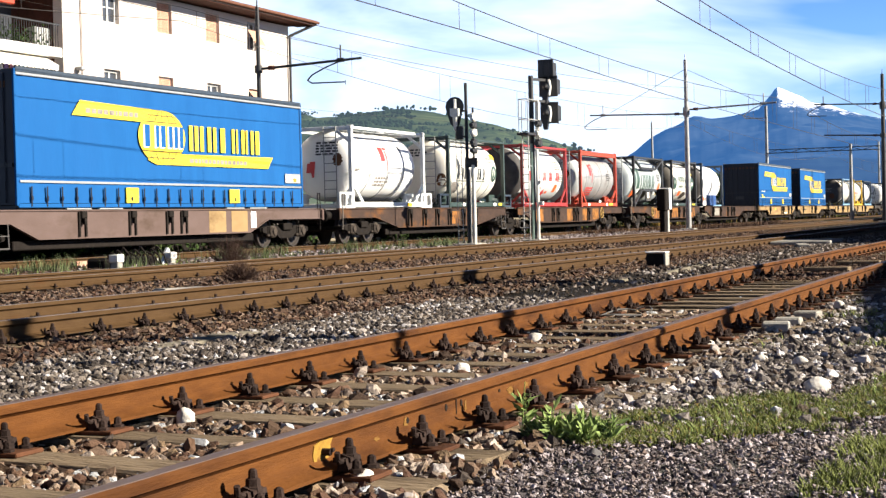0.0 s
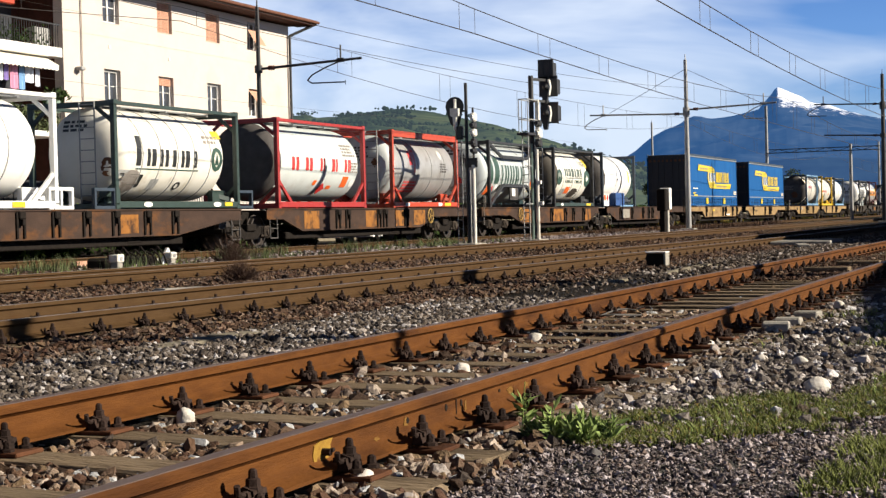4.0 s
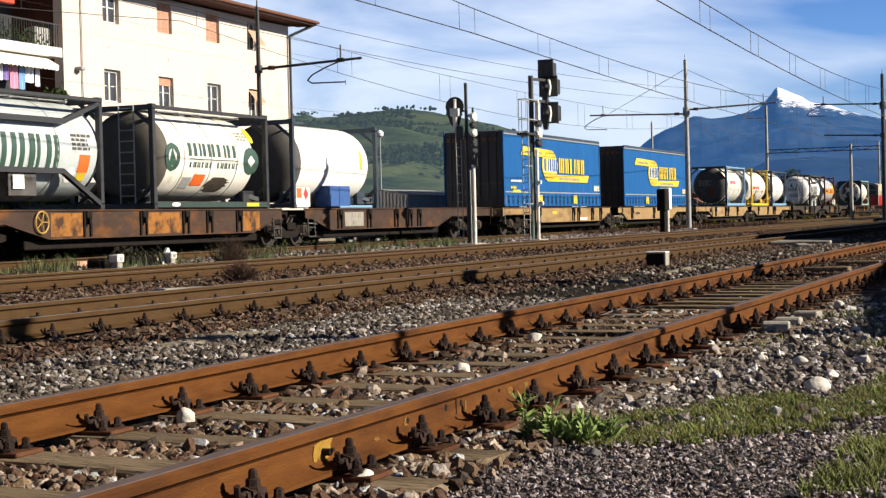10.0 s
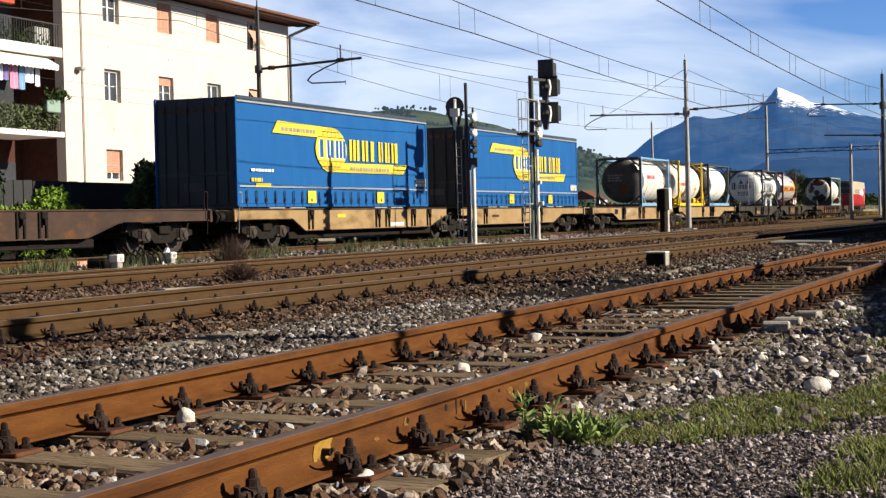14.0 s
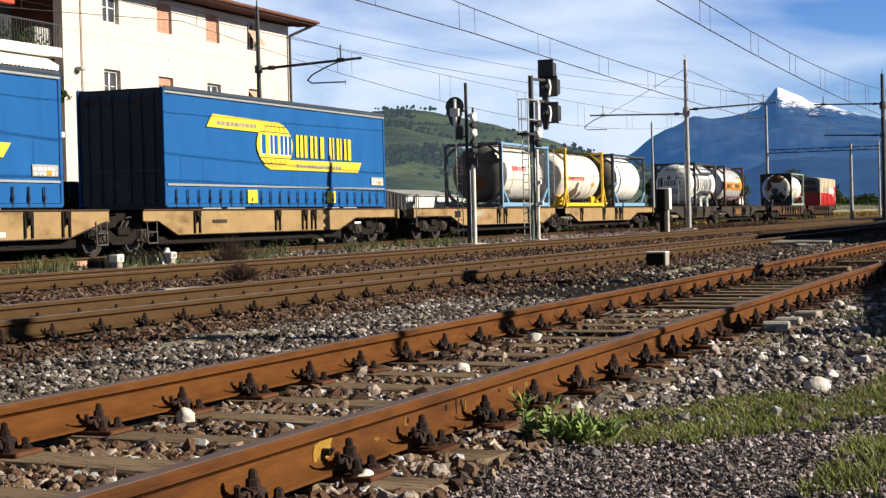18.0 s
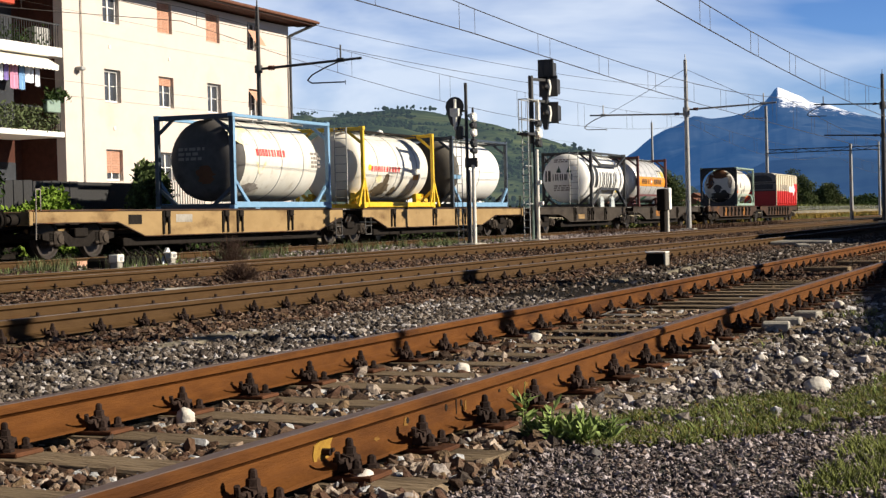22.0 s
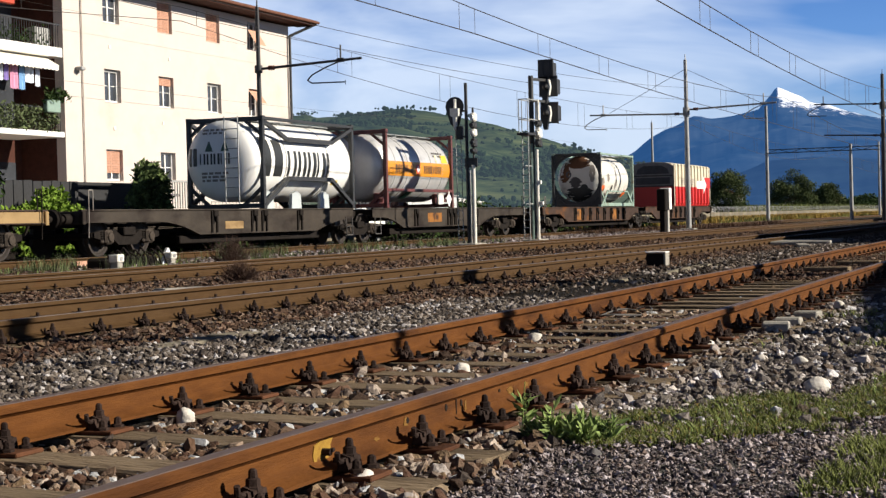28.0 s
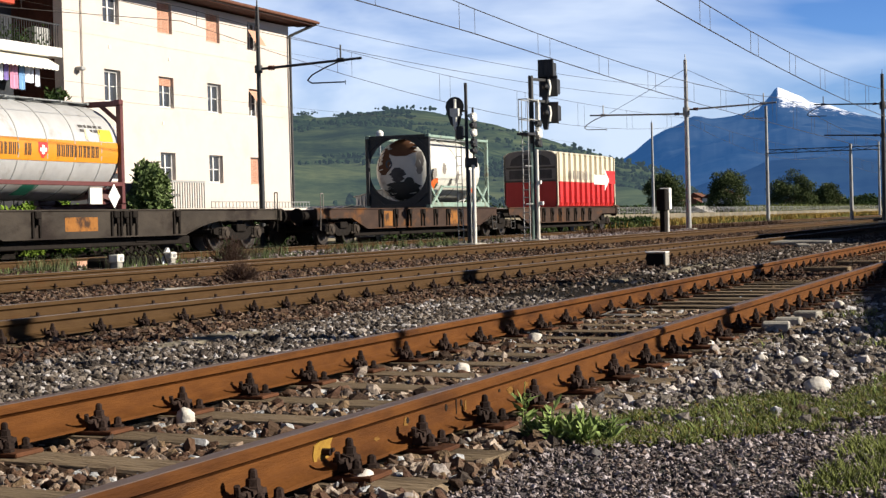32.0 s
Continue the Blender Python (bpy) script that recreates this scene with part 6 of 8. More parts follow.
for a, b, z0, z1, m, q in ((0.45, 1.3, 0.62, 1.05, "hazard", 117), (4.75, 5.35, 0.5, 0.85, "hazard", 118), (2.2, 2.6, 0.75, 1.05, "endgrey", 119), (1.4, 1.9, 1.2, 1.6, "endmid", 120), (0.5, 1.0, 1.0, 1.4, "endmid", 121), (2.8, 3.2, 0.9, 1.3, "endmid", 122), (1.0, 1.3, 0.7, 0.9, "greenprint", 123)):
    blotch(k, tank_skin(R), a, b, z0, z1, m, q, "faded marking or stain")
for x, d in ((1.2, 1), (4.8, -1)):
    part("brace", Geo().bar((x, -1.19, 0.75), (x - d * 1.0, -1.19, 0.1), 0.12, 0.06, up=(0, 1, 0)), "palegreen", t)
part("brace", Geo().bar((1.2, -1.19, 0.75), (4.8, -1.19, 0.75), 0.12, 0.06), "palegreen", t)


def ellipse(cx, cz, rx, rz, n=28, a0=0.0, a1=math.tau):
    return [(cx + rx * math.cos(a0 + (a1 - a0) * k / n), cz + rz * math.sin(a0 + (a1 - a0) * k / n)) for k in range(n)]


def swap_body(s, label, length=13.6, height=3.04, marks=False):
    t = thing("swap_body", (s, AXIS, LOAD), label, "swap body", "blue swap bodies on the train")
    MOVING.append((t, (s, AXIS, LOAD)))
    w = 1.255
    part("floor_frame", Geo().box(0.05, length - 0.05, -w + 0.08, w - 0.08, 0.0, 0.16, 0.01), "dark", t, "dark steel floor frame")
    for sy in (-1, 1):
        g = Geo()
        n, z0, z1 = 96, 0.14, height - 0.13
        rows = [0, 0.08, 0.30, 0.6, 0.85, 1]
        vs, fs = [], []
        for j, q in enumerate(rows):
            for i in range(n + 1):
                x = 0.06 + (length - 0.12) * i / n
                fold = 0.016 * (0.5 + 0.5 * math.cos(x * math.tau / 0.566)) * max(0, 1 - q * 2.8) + 0.006 * math.sin(x * 3.1 + j) + 0.004 * math.sin(x * 9 + 2 * j)
                vs.append((x, sy * (w - 0.02 + fold), z0 + (z1 - z0) * q))
        for j in range(len(rows) - 1):
            for i in range(n):
                a, b = j * (n + 1) + i, (j + 1) * (n + 1) + i
                fs.append((a, a + 1, b + 1, b) if sy < 0 else (a, b, b + 1, a + 1))
        curtain = part("curtain", g.add(vs, fs), "blue", t, "taut blue tarpaulin curtain")
        part("roof_rail", Geo().box(0.0, length, sy * w - 0.03, sy * w + 0.03, height - 0.16, height - 0.10, 0.012), "alu", t, "dull grey roof rail")
        part("roof_edge", Geo().box(0.0, length, sy * w - 0.025, sy * w + 0.025, height - 0.097, height + 0.02, 0.012), "bluegrey", t, "dull blue-grey folded roof edge")
        part("floor_rail", Geo().box(0.0, length, sy * w - 0.02, sy * w + 0.02, 0.04, 0.13, 0.01), "blue", t, "blue floor rail")
        if sy > 0:
            continue
        y = -w - 0.012

        def flat(prof, mat, label="", d=0.004, nm="logo_shape"):
            return part(nm, Geo().prism(prof, y - d, y, "y"), mat, curtain, label)

        flat([(2.05, 2.13), (2.38, 2.48), (5.9, 2.42), (6.4, 2.36), (6.7, 2.22), (5.0, 2.10)], "yellow", "yellow slanted band")
        skin = lambda d: flat_skin(y - d)
        flat(ellipse(5.9, 1.77, 1.1, 0.66), "yellow", "yellow globe emblem", 0.005)
        for m in (-0.72, -0.36, 0.0, 0.36, 0.72):
            for lo, hi in ((-1.35, -0.62), (0.62, 1.35)):
                g = Geo()
                for k in range(6):
                    a0, a1 = lo + (hi - lo) * k / 6, lo + (hi - lo) * (k + 1) / 6
                    p0, p1 = [(5.9 + 1.1 * m * math.cos(a), 1.77 + 0.66 * math.sin(a)) for a in (a0, a1)]
                    g.add([(p0[0] - 0.014, y - 0.008, p0[1]), (p0[0] + 0.014, y - 0.008, p0[1]), (p1[0] + 0.014, y - 0.008, p1[1]), (p1[0] - 0.014, y - 0.008, p1[1])], [(0, 1, 2, 3)])
                part("logo_shape", g, "bluedark", curtain, "thin dark meridian of the globe")
        flat([(5.2, 1.20), (5.6, 1.09), (11.48, 1.10), (11.78, 1.42), (7.0, 1.38), (5.6, 1.38)], "yellow", "yellow slanted band")
        for dz, hw in ((-0.36, 0.92), (0.36, 0.92), (-0.52, 0.66), (0.52, 0.66)):
            part("logo_shape", Geo().box(5.9 - hw, 5.9 + hw, y - 0.009, y - 0.0085, 1.77 + dz - 0.009, 1.77 + dz + 0.009), "bluedark", curtain)
        print_row(curtain, skin(0.010), 4.98, 6.86, 1.49, 2.04, [("bar", 0.8), ("window", 0.9), ("twin", 1.3)], "white", "white edge of a blue shape", 0.2)
        print_row(curtain, skin(0.013), 5.04, 6.92, 1.52, 2.05, [("bar", 0.8), ("window", 0.9), ("twin", 1.3)], "blue", "blue block shape", 0.2)
        print_row(curtain, skin(0.006), 7.2, 11.05, 1.47, 2.12, [("twin", 1.25), ("up", 1.05), ("bar", 0.8), ("down", 0.9), ("stack", 0.75), ("window", 0.9)], "yellow", "yellow block shape", 0.12)
        small_print(curtain, skin(0.008), 2.6, 5.3, 2.20, 2.37, "endmid", 5)
        small_print(curtain, skin(0.008), 7.2, 11.2, 1.17, 1.33, "endmid", 6)
        printed(curtain, skin(0.006), 12.5, 13.45, 0.72, 0.98, SHAPES["box"], "grey", "dull data panel")
        small_print(curtain, skin(0.009), 12.55, 13.4, 0.74, 0.96, "tankcream", 7, 2)
        printed(curtain, skin(0.010), 13.0, 13.2, 0.75, 0.86, SHAPES["box"], "orange")
        if marks:
            small_print(curtain, skin(0.008), 0.75, 2.2, 1.02, 1.14, "tankcream", 8)
            small_print(curtain, skin(0.008), 0.75, 1.5, 0.74, 0.90, "yellow", 9)
            printed(curtain, skin(0.008), 1.0, 1.9, 0.60, 0.70, SHAPES["box"], "yellow", "yellow print")
        flat([(0.07, 0.585), (length - 0.07, 0.585), (length - 0.07, 0.635), (0.07, 0.635)], "alu", "dull grey hem strip", 0.006, "hem")
        for x in (4.17, 9.2):
            flat([(x, 0.15), (x + 0.55, 0.15), (x + 0.55, 0.51), (x, 0.51)], "yellow", "yellow warning panel", 0.028, "warning_panel")
        for i in range(23):
            x = 0.45 + i * 0.566
            part("strap", Geo().bar((x, y - 0.01, 0.06), (x, y - 0.02, 0.50), 0.045, 0.012, up=(0, 1, 0)).box(x - 0.035, x + 0.035, y - 0.04, y - 0.012, 0.2, 0.29, 0.008), "bluedark", curtain, "dark tensioning strap with buckle")
    part("roof", Geo().box(0.03, length - 0.03, -w + 0.03, w - 0.03, height - 0.07, height - 0.015, 0.01), "alu", t, "pale translucent roof sheet")
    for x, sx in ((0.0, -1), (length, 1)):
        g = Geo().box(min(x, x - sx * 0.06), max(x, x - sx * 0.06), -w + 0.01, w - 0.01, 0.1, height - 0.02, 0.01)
        end = part("end_wall", g, "bluedark", t, "blue end doors, darkened as their shaded side")
        for y in (-0.95, -0.6, -0.25, 0.25, 0.6, 0.95):
            part("lock_rod", Geo().tube((x + sx * 0.03, y, 0.15), (x + sx * 0.03, y, height - 0.1), 0.016, n=6), "bluedark", end)
        for k in range(9):
            q = -1.0 + 0.25 * k
            part("lettering_bar", Geo().box(x + sx * 0.004 - 0.004, x + sx * 0.004 + 0.004, q, q + 0.14, height - 0.42, height - 0.28), "endbrown", end)
        part("data_plate", Geo().box(x + sx * 0.006 - 0.006, x + sx * 0.006 + 0.006, -0.15, 0.4, 0.50, 0.72), "endgrey", end)
        part("lock_bar", Geo().box(x + sx * 0.02 - 0.02, x + sx * 0.02 + 0.02, -1.15, 1.15, 0.92, 1.0), "dark", end)
        for y in (-w + 0.02, w - 0.02):
            part("corner_post", Geo().box(x - 0.05, x + 0.05, y - 0.03, y + 0.03, 0.08, height - 0.02, 0.01), "blue", t)
    for x in (2.3, 3.6, 9.6, 10.9):
        part("support_leg", Geo().prism([(x - 0.5, 0.0), (x - 0.42, 0.10), (x - 0.2, 0.13), (x + 0.2, 0.13), (x + 0.42, 0.10), (x + 0.5, 0.0)], -1.24, -1.18, "y"), "grey", t, "folded support leg")
    return t


swap_body(29.05, "long blue tarpaulin swap body with a yellow globe emblem", marks=False)
swap_body(114.8, "long blue tarpaulin swap body with a yellow globe emblem", marks=True)
swap_body(132.83, "long blue tarpaulin swap body with a yellow globe emblem")


def bulk_container(s, length=9.3, height=2.45):
    t = thing("bulk_container", (s, AXIS, LOAD), "red and ivory ribbed swap body with a white arrow", "swap body")
    MOVING.append((t, (s, AXIS, LOAD)))
    w, ribs = 1.24, 11
    pitch = (length - 0.2) / ribs
    for sy in (-1, 1):
        part("side_wall_lower", Geo().box(0.06, length - 0.06, *((-w + 0.11, -w + 0.16) if sy < 0 else (w - 0.16, w - 0.11)), 0.05, 1.12), "swapred", t, "red lower side")
        part("side_wall_upper", Geo().box(0.06, length - 0.06, *((-w + 0.11, -w + 0.16) if sy < 0 else (w - 0.16, w - 0.11)), 1.12, height - 0.12), "swapwhite", t, "ivory upper side")
        for i in range(ribs):
            x = 0.1 + pitch * (i + 0.5)
            yo, yi = sy * w, sy * (w - 0.112)
            for z0, z1, cut, mt, nm in ((0.04, 1.12, 0.16, "swapred", "lower_rib"), (1.122, height - 0.16, 0.0, "swapwhite", "upper_rib")):
                a, b = 0.235, 0.195
                vs = [(x - a, yi, z0), (x + a, yi, z0), (x + a, yi, z1), (x - a, yi, z1), (x - b, yo, z0 + cut), (x + b, yo, z0 + cut), (x + b, yo, z1), (x - b, yo, z1)]
                fs = [(0, 1, 5, 4), (1, 2, 6, 5), (2, 3, 7, 6), (3, 0, 4, 7), (4, 5, 6, 7), (0, 3, 2, 1)]
                part(nm, Geo().add(vs, fs if sy < 0 else [f[::-1] for f in fs]), mt, t)
            part("rib_cap", Geo().box(x - 0.2, x + 0.2, *((-w, -w + 0.14) if sy < 0 else (w - 0.14, w)), height - 0.16, height - 0.06, 0.03), "swapwhite", t)
    part("inner_body", Geo().box(0.1, length - 0.1, -w + 0.2, w - 0.2, 0.0, height - 0.1, 0.02), "swapred", t)
    arch = [(-w + 0.12, height - 0.14), (-w + 0.2, height - 0.05), (-0.7, height + 0.03), (0, height + 0.07), (0.7, height + 0.03), (w - 0.2, height - 0.05), (w - 0.12, height - 0.14)]
    part("roof", Geo().prism(arch, 0.02, length - 0.02), "swapwhite", t, "low arched ivory roof")
    for x in (0, length):
        x0, x1 = (0, 0.09) if x == 0 else (length - 0.09, length)
        part("end_wall_lower", Geo().prism([(-w + 0.03, 0.16), (-w + 0.2, 0.02), (w - 0.2, 0.02), (w - 0.03, 0.16), (w - 0.03, 1.12), (-w + 0.03, 1.12)], x0, x1), "swapred", t)
        part("end_wall_upper", Geo().prism([(-w + 0.03, 1.122), (w - 0.03, 1.122), (w - 0.03, height - 0.25), (w - 0.3, height - 0.03), (0, height + 0.05), (-w + 0.3, height - 0.03), (-w + 0.03, height - 0.25)], x0, x1), "endmid", t, "dusty grey upper end wall with rounded top")
        xa, xb = (x0 - 0.02, x0 - 0.002) if x == 0 else (x1 + 0.002, x1 + 0.02)
        # dark plates on the wall stand for shaded recesses; nothing is cut in
        part("end_recess", Geo().prism([(-0.95, 1.84), (0.95, 1.84), (0.85, 2.12), (0.5, 2.30), (-0.5, 2.30), (-0.85, 2.12)], xa, xb), "endgrey", t, "dark arched plate for a shaded recess")
        part("end_recess", Geo().box(xa, xb, -0.98, 0.98, 1.26, 1.64, 0.004), "endgrey", t, "dark plate for the shaded recess between two beams")
        part("end_beam", Geo().box(x0 - 0.02, x1 + 0.02, -w + 0.1, w - 0.1, 1.70, 1.78, 0.01), "endbeige", t)
        part("end_beam", Geo().box(x0 - 0.02, x1 + 0.02, -w + 0.1, w - 0.1, 1.12, 1.2, 0.01), "endbeige", t)
        for y in (-w, w - 0.1):
            part("corner_post", Geo().box(x0, x1, y, y + 0.1, 0.05, height - 0.12, 0.02), "swapwhite", t)
    y = -w - 0.004
    part("arrow", Geo().prism([(5.6, 1.05), (7.4, 1.05), (7.4, 0.75), (8.2, 1.28), (7.4, 1.8), (7.4, 1.5), (5.6, 1.5)], y - 0.006, y, "y"), "whiteframe", t, "white arrow on the side")
    part("end_panel", Geo().prism([(8.0, 1.1), (9.25, 1.1), (9.25, 1.72), (7.5, 1.72)], y - 0.003, y, "y"), "swapred", t)
    print_row(t, flat_skin(y - 0.004), 1.6, 5.2, 1.24, 1.62, ["up", "stack", "ring", "pair", "window", "down"], "endmid", "faded grey block shape", 0.3)


bulk_container(241.35)


# ---- apartment house behind the train ----
def wall_with_openings(x0, x1, z0, z1, y, thick, holes):
    """A wall along x with rectangular holes (xa, xb, za, zb) that go through it."""
    xs = sorted({x0, x1, *[h[0] for h in holes], *[h[1] for h in holes]})
    zs = sorted({z0, z1, *[h[2] for h in holes], *[h[3] for h in holes]})
    g = Geo()

    def open_at(i, j):
        if not (0 <= i < len(xs) - 1 and 0 <= j < len(zs) - 1):
            return True
        cx, cz = (xs[i] + xs[i + 1]) / 2, (zs[j] + zs[j + 1]) / 2
        return any(a < cx < b and c < cz < d for a, b, c, d in holes)

    for i in range(len(xs) - 1):
        for j in range(len(zs) - 1):
            if open_at(i, j):
                continue
            a, b, c, d = xs[i], xs[i + 1], zs[j], zs[j + 1]
            g.add([(a, y, c), (b, y, c), (b, y, d), (a, y, d)], [(0, 1, 2, 3)])
            g.add([(a, y + thick, c), (b, y + thick, c), (b, y + thick, d), (a, y + thick, d)], [(3, 2, 1, 0)])
            if open_at(i - 1, j):
                g.add([(a, y, c), (a, y, d), (a, y + thick, d), (a, y + thick, c)], [(0, 1, 2, 3)])
            if open_at(i + 1, j):
                g.add([(b, y, c), (b, y, d), (b, y + thick, d), (b, y + thick, c)], [(3, 2, 1, 0)])
            if open_at(i, j - 1):
                g.add([(a, y, c), (b, y, c), (b, y + thick, c), (a, y + thick, c)], [(3, 2, 1, 0)])
            if open_at(i, j + 1):
                g.add([(a, y, d), (b, y, d), (b, y + thick, d), (a, y + thick, d)], [(0, 1, 2, 3)])
    return g


def apartment_house():
    F, X0, X1, TOP = 34.0, 49.76, 67.75, 9.95
    t = thing("apartment_house", (0, 0, 0), "cream-plastered apartment house with brown eaves and terracotta shutters", "building")
    cols = [(52.37, 53.49), (56.24, 57.37), (60.11, 61.27), (63.75, 64.70)]
    rows = [(2.64, 3.81), (5.60, 6.83), (8.58, 9.80)]
    holes = [(a, b, c, d) for a, b in cols for c, d in rows]
    wall = part("front_wall", wall_with_openings(X0, X1, -0.1, TOP, F, 0.38, holes), "plaster", t, "smooth cream plaster wall")
    part("side_wall", Geo().box(X1 - 0.38, X1, F + 0.38, F + 14, -0.1, TOP), "plaster", t)
    part("rear_wall", Geo().box(38, X1, F + 14, F + 14.3, -0.1, TOP), "plaster", t)
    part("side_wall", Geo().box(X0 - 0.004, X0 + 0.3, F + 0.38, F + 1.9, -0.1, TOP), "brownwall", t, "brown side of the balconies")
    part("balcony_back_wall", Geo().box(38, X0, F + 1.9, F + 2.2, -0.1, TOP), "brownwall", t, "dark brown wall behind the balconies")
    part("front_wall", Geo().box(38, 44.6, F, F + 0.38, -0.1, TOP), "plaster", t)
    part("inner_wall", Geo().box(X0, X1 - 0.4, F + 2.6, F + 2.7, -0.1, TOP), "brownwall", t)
    roof = part("roof", Geo().add([(37, F - 1.0, TOP + 0.12), (X1 + 1.0, F - 1.0, TOP + 0.12), (X1 + 1.0, F + 15, TOP + 0.12), (37, F + 15, TOP + 0.12),
                                    (37, F - 1.0, TOP + 0.30), (X1 + 1.0, F - 1.0, TOP + 0.30), (X1 + 1.0, F + 15, TOP + 0.30), (37, F + 15, TOP + 0.30),
                                    (44, F + 7, TOP + 2.6), (X1 - 6, F + 7, TOP + 2.6)],
                                   [(3, 2, 1, 0), (0, 1, 5, 4), (1, 2, 6, 5), (2, 3, 7, 6), (3, 0, 4, 7), (4, 5, 9, 8), (6, 7, 8, 9), (5, 6, 9), (7, 4, 8)]), "rooftile", t, "brown hipped roof with wide eaves")
    # the soffit's dark brown stands for the shadow under the eaves
    part("soffit", Geo().box(37.02, X1 + 0.97, F - 0.97, F - 0.003, TOP + 0.06, TOP + 0.117), "brownwall", roof, "soffit slab, dark brown for the shadow under the eaves")
    part("gutter", Geo().tube((37, F - 1.06, TOP + 0.2), (X1 + 1.05, F - 1.06, TOP + 0.2), 0.07, n=8), "rooftile", t)
    part("downpipe", Geo().path([(X1 + 0.9, F - 1.0, TOP + 0.14), (X1 - 0.1, F - 0.12, TOP - 0.45), (X1 - 0.1, F - 0.10, 0.1)], 0.065, 8), "dark", t, "dark corner downpipe")
    part("downpipe", Geo().path([(50.88, F - 0.06, TOP), (50.88, F - 0.06, 0.1)], 0.03, 8), "plaster", t, "painted downpipe")
    part("wall_lamp", Geo().box(50.45, 50.75, F - 0.3, F, 6.62, 6.75, 0.03).box(50.55, 50.62, F - 0.1, F, 6.5, 6.65), "grey", t)
    for x, z in ((52.7, 7.6), (57.0, 7.5), (56.4, 4.9), (52.9, 4.55)):
        part("wall_vent", Geo().box(x, x + 0.14, F - 0.03, F + 0.01, z, z + 0.14, 0.01), "tankcream", t)
    # what fills each opening, by column and row from the ground: 's' shutter down, 'h' half down, 'g' glass
    fill = ["hgg", "ghs", "ggs", "sgg"]
    k = 0
    for (a, b), f in zip(cols, fill):
        for (c, d), q in zip(rows, f):
            k += 1
            w = thing("window_%d" % k, (a, F + 0.16, c), "recessed window with white frame" + {"s": " and closed terracotta shutter", "h": " and half-lowered terracotta shutter", "g": " and grey panes"}[q], "window", "house windows", "structure")
            W, H = b - a, d - c
            fr = Geo().box(0, 0.07, 0, 0.07, 0, H).box(W - 0.07, W, 0, 0.07, 0, H).box(0.07, W - 0.07, 0, 0.07, 0, 0.07).box(0.07, W - 0.07, 0, 0.07, H - 0.07, H).box(W / 2 - 0.04, W / 2 + 0.04, -0.004, 0.07, 0.07, H - 0.07)
            part("window_frame", fr, "white", w, "white painted frame")
            for x0, x1 in ((0.07, W / 2 - 0.04), (W / 2 + 0.04, W - 0.07)):
                part("pane", Geo().box(x0, x1, 0.03, 0.045, 0.07, H - 0.07), "glassdark", w)
                part("glazing_bar", Geo().box(x0, x1, 0.022, 0.03, H / 2 - 0.015, H / 2 + 0.015), "white", w)
            part("window_sill", Geo().box(-0.03, W + 0.03, -0.175, 0.0, -0.03, -0.004, 0.005), "plaster", w)
            if q in "sh":
                lo = 0.0 if q == "s" else H * (0.25 if c < 4 else 0.72)
                n = int((H - lo) / 0.06)
                g = Geo()
                for i in range(n):
                    g.box(0.0, W, -0.035, -0.012, lo + i * 0.06, lo + i * 0.06 + 0.052, 0.006)
                part("shutter", g, "shutter", w, "terracotta roller shutter")
            elif c > 4:
                part("shutter_box", Geo().box(0.0, W, -0.03, -0.002, H - 0.11, H), "shutter" if k % 2 else "grey", w)
    sash = part("shutter", Geo().add([(63.75, F - 0.01, 9.45), (64.68, F - 0.01, 9.45), (64.72, F - 0.42, 8.75), (63.79, F - 0.42, 8.75)], [(0, 1, 2, 3), (3, 2, 1, 0)]), "shutter", t, "terracotta shutter pushed outward")
    sash_low = part("shutter", Geo().add([(63.75, F - 0.01, 6.75), (64.68, F - 0.01, 6.75), (64.7, F - 0.4, 6.2), (63.77, F - 0.4, 6.2)], [(0, 1, 2, 3), (3, 2, 1, 0)]), "shutter", t, "terracotta shutter pushed outward")
    # balconies
    for i, z in enumerate((1.04, 4.11, 7.09)):
        slab = part("balcony", Geo().box(44.6, 49.25, F - 0.32, F + 1.9, z - (0.14 if i == 2 else 0.0), z + 0.20, 0.02), "white", t, "pale balcony slab")
        rail = part("balcony_railing", Geo().box(44.6, 49.2, F - 0.26, F - 0.22, z + 1.0, z + 1.05), "dark", slab, "dark metal railing")
        for j in range(32):
            x = 44.7 + j * 0.142
            part("baluster", Geo().box(x, x + 0.02, F - 0.25, F - 0.23, z + 0.20, z + 1.0), "dark", slab)
        part("door_shutter", Geo().box(47.0, 47.9, F + 1.84, F + 1.9, z + 0.20, z + 2.26), "shutter", slab)
        part("balcony_door", Geo().box(48.2, 49.3, F + 1.85, F + 1.9, z + 0.20, z + 2.26), "glassdark", slab)
    rng = np.random.default_rng(8)
    P = np.stack([rng.uniform(44.8, 48.9, 1150), F - 0.28 + rng.normal(0, 0.05, 1150), 4.3 + rng.uniform(0, 0.85, 1150)], 1)
    ob = part("balcony_screen", leaves_mesh("balcony_screen", rng, P, 0.09), "weed_dull", t, "leafy green screen on the railing")
    g = Geo().add([(44.6, F + 0.35, 7.05), (49.0, F + 0.35, 7.05), (48.0, F - 1.0, 6.55), (44.6, F - 1.0, 6.55)], [(0, 1, 2, 3), (3, 2, 1, 0)])
    n = 30
    vs = [(44.6 + 3.4 * j / n, F - 1.0, 6.55 - (0.0 if q == 0 else 0.16 + 0.05 * (j % 2))) for j in range(n + 1) for q in (0, 1)]
    g.add(vs, [(2 * j, 2 * j + 2, 2 * j + 3, 2 * j + 1) for j in range(n)])
    part("awning", g, "awning", t, "pale scalloped awning over the balcony")
    part("washing_line", Geo().tube((44.6, F - 0.6, 6.5), (48.6, F - 0.6, 6.45), 0.01, n=5), "grey", t)
    x = 45.1
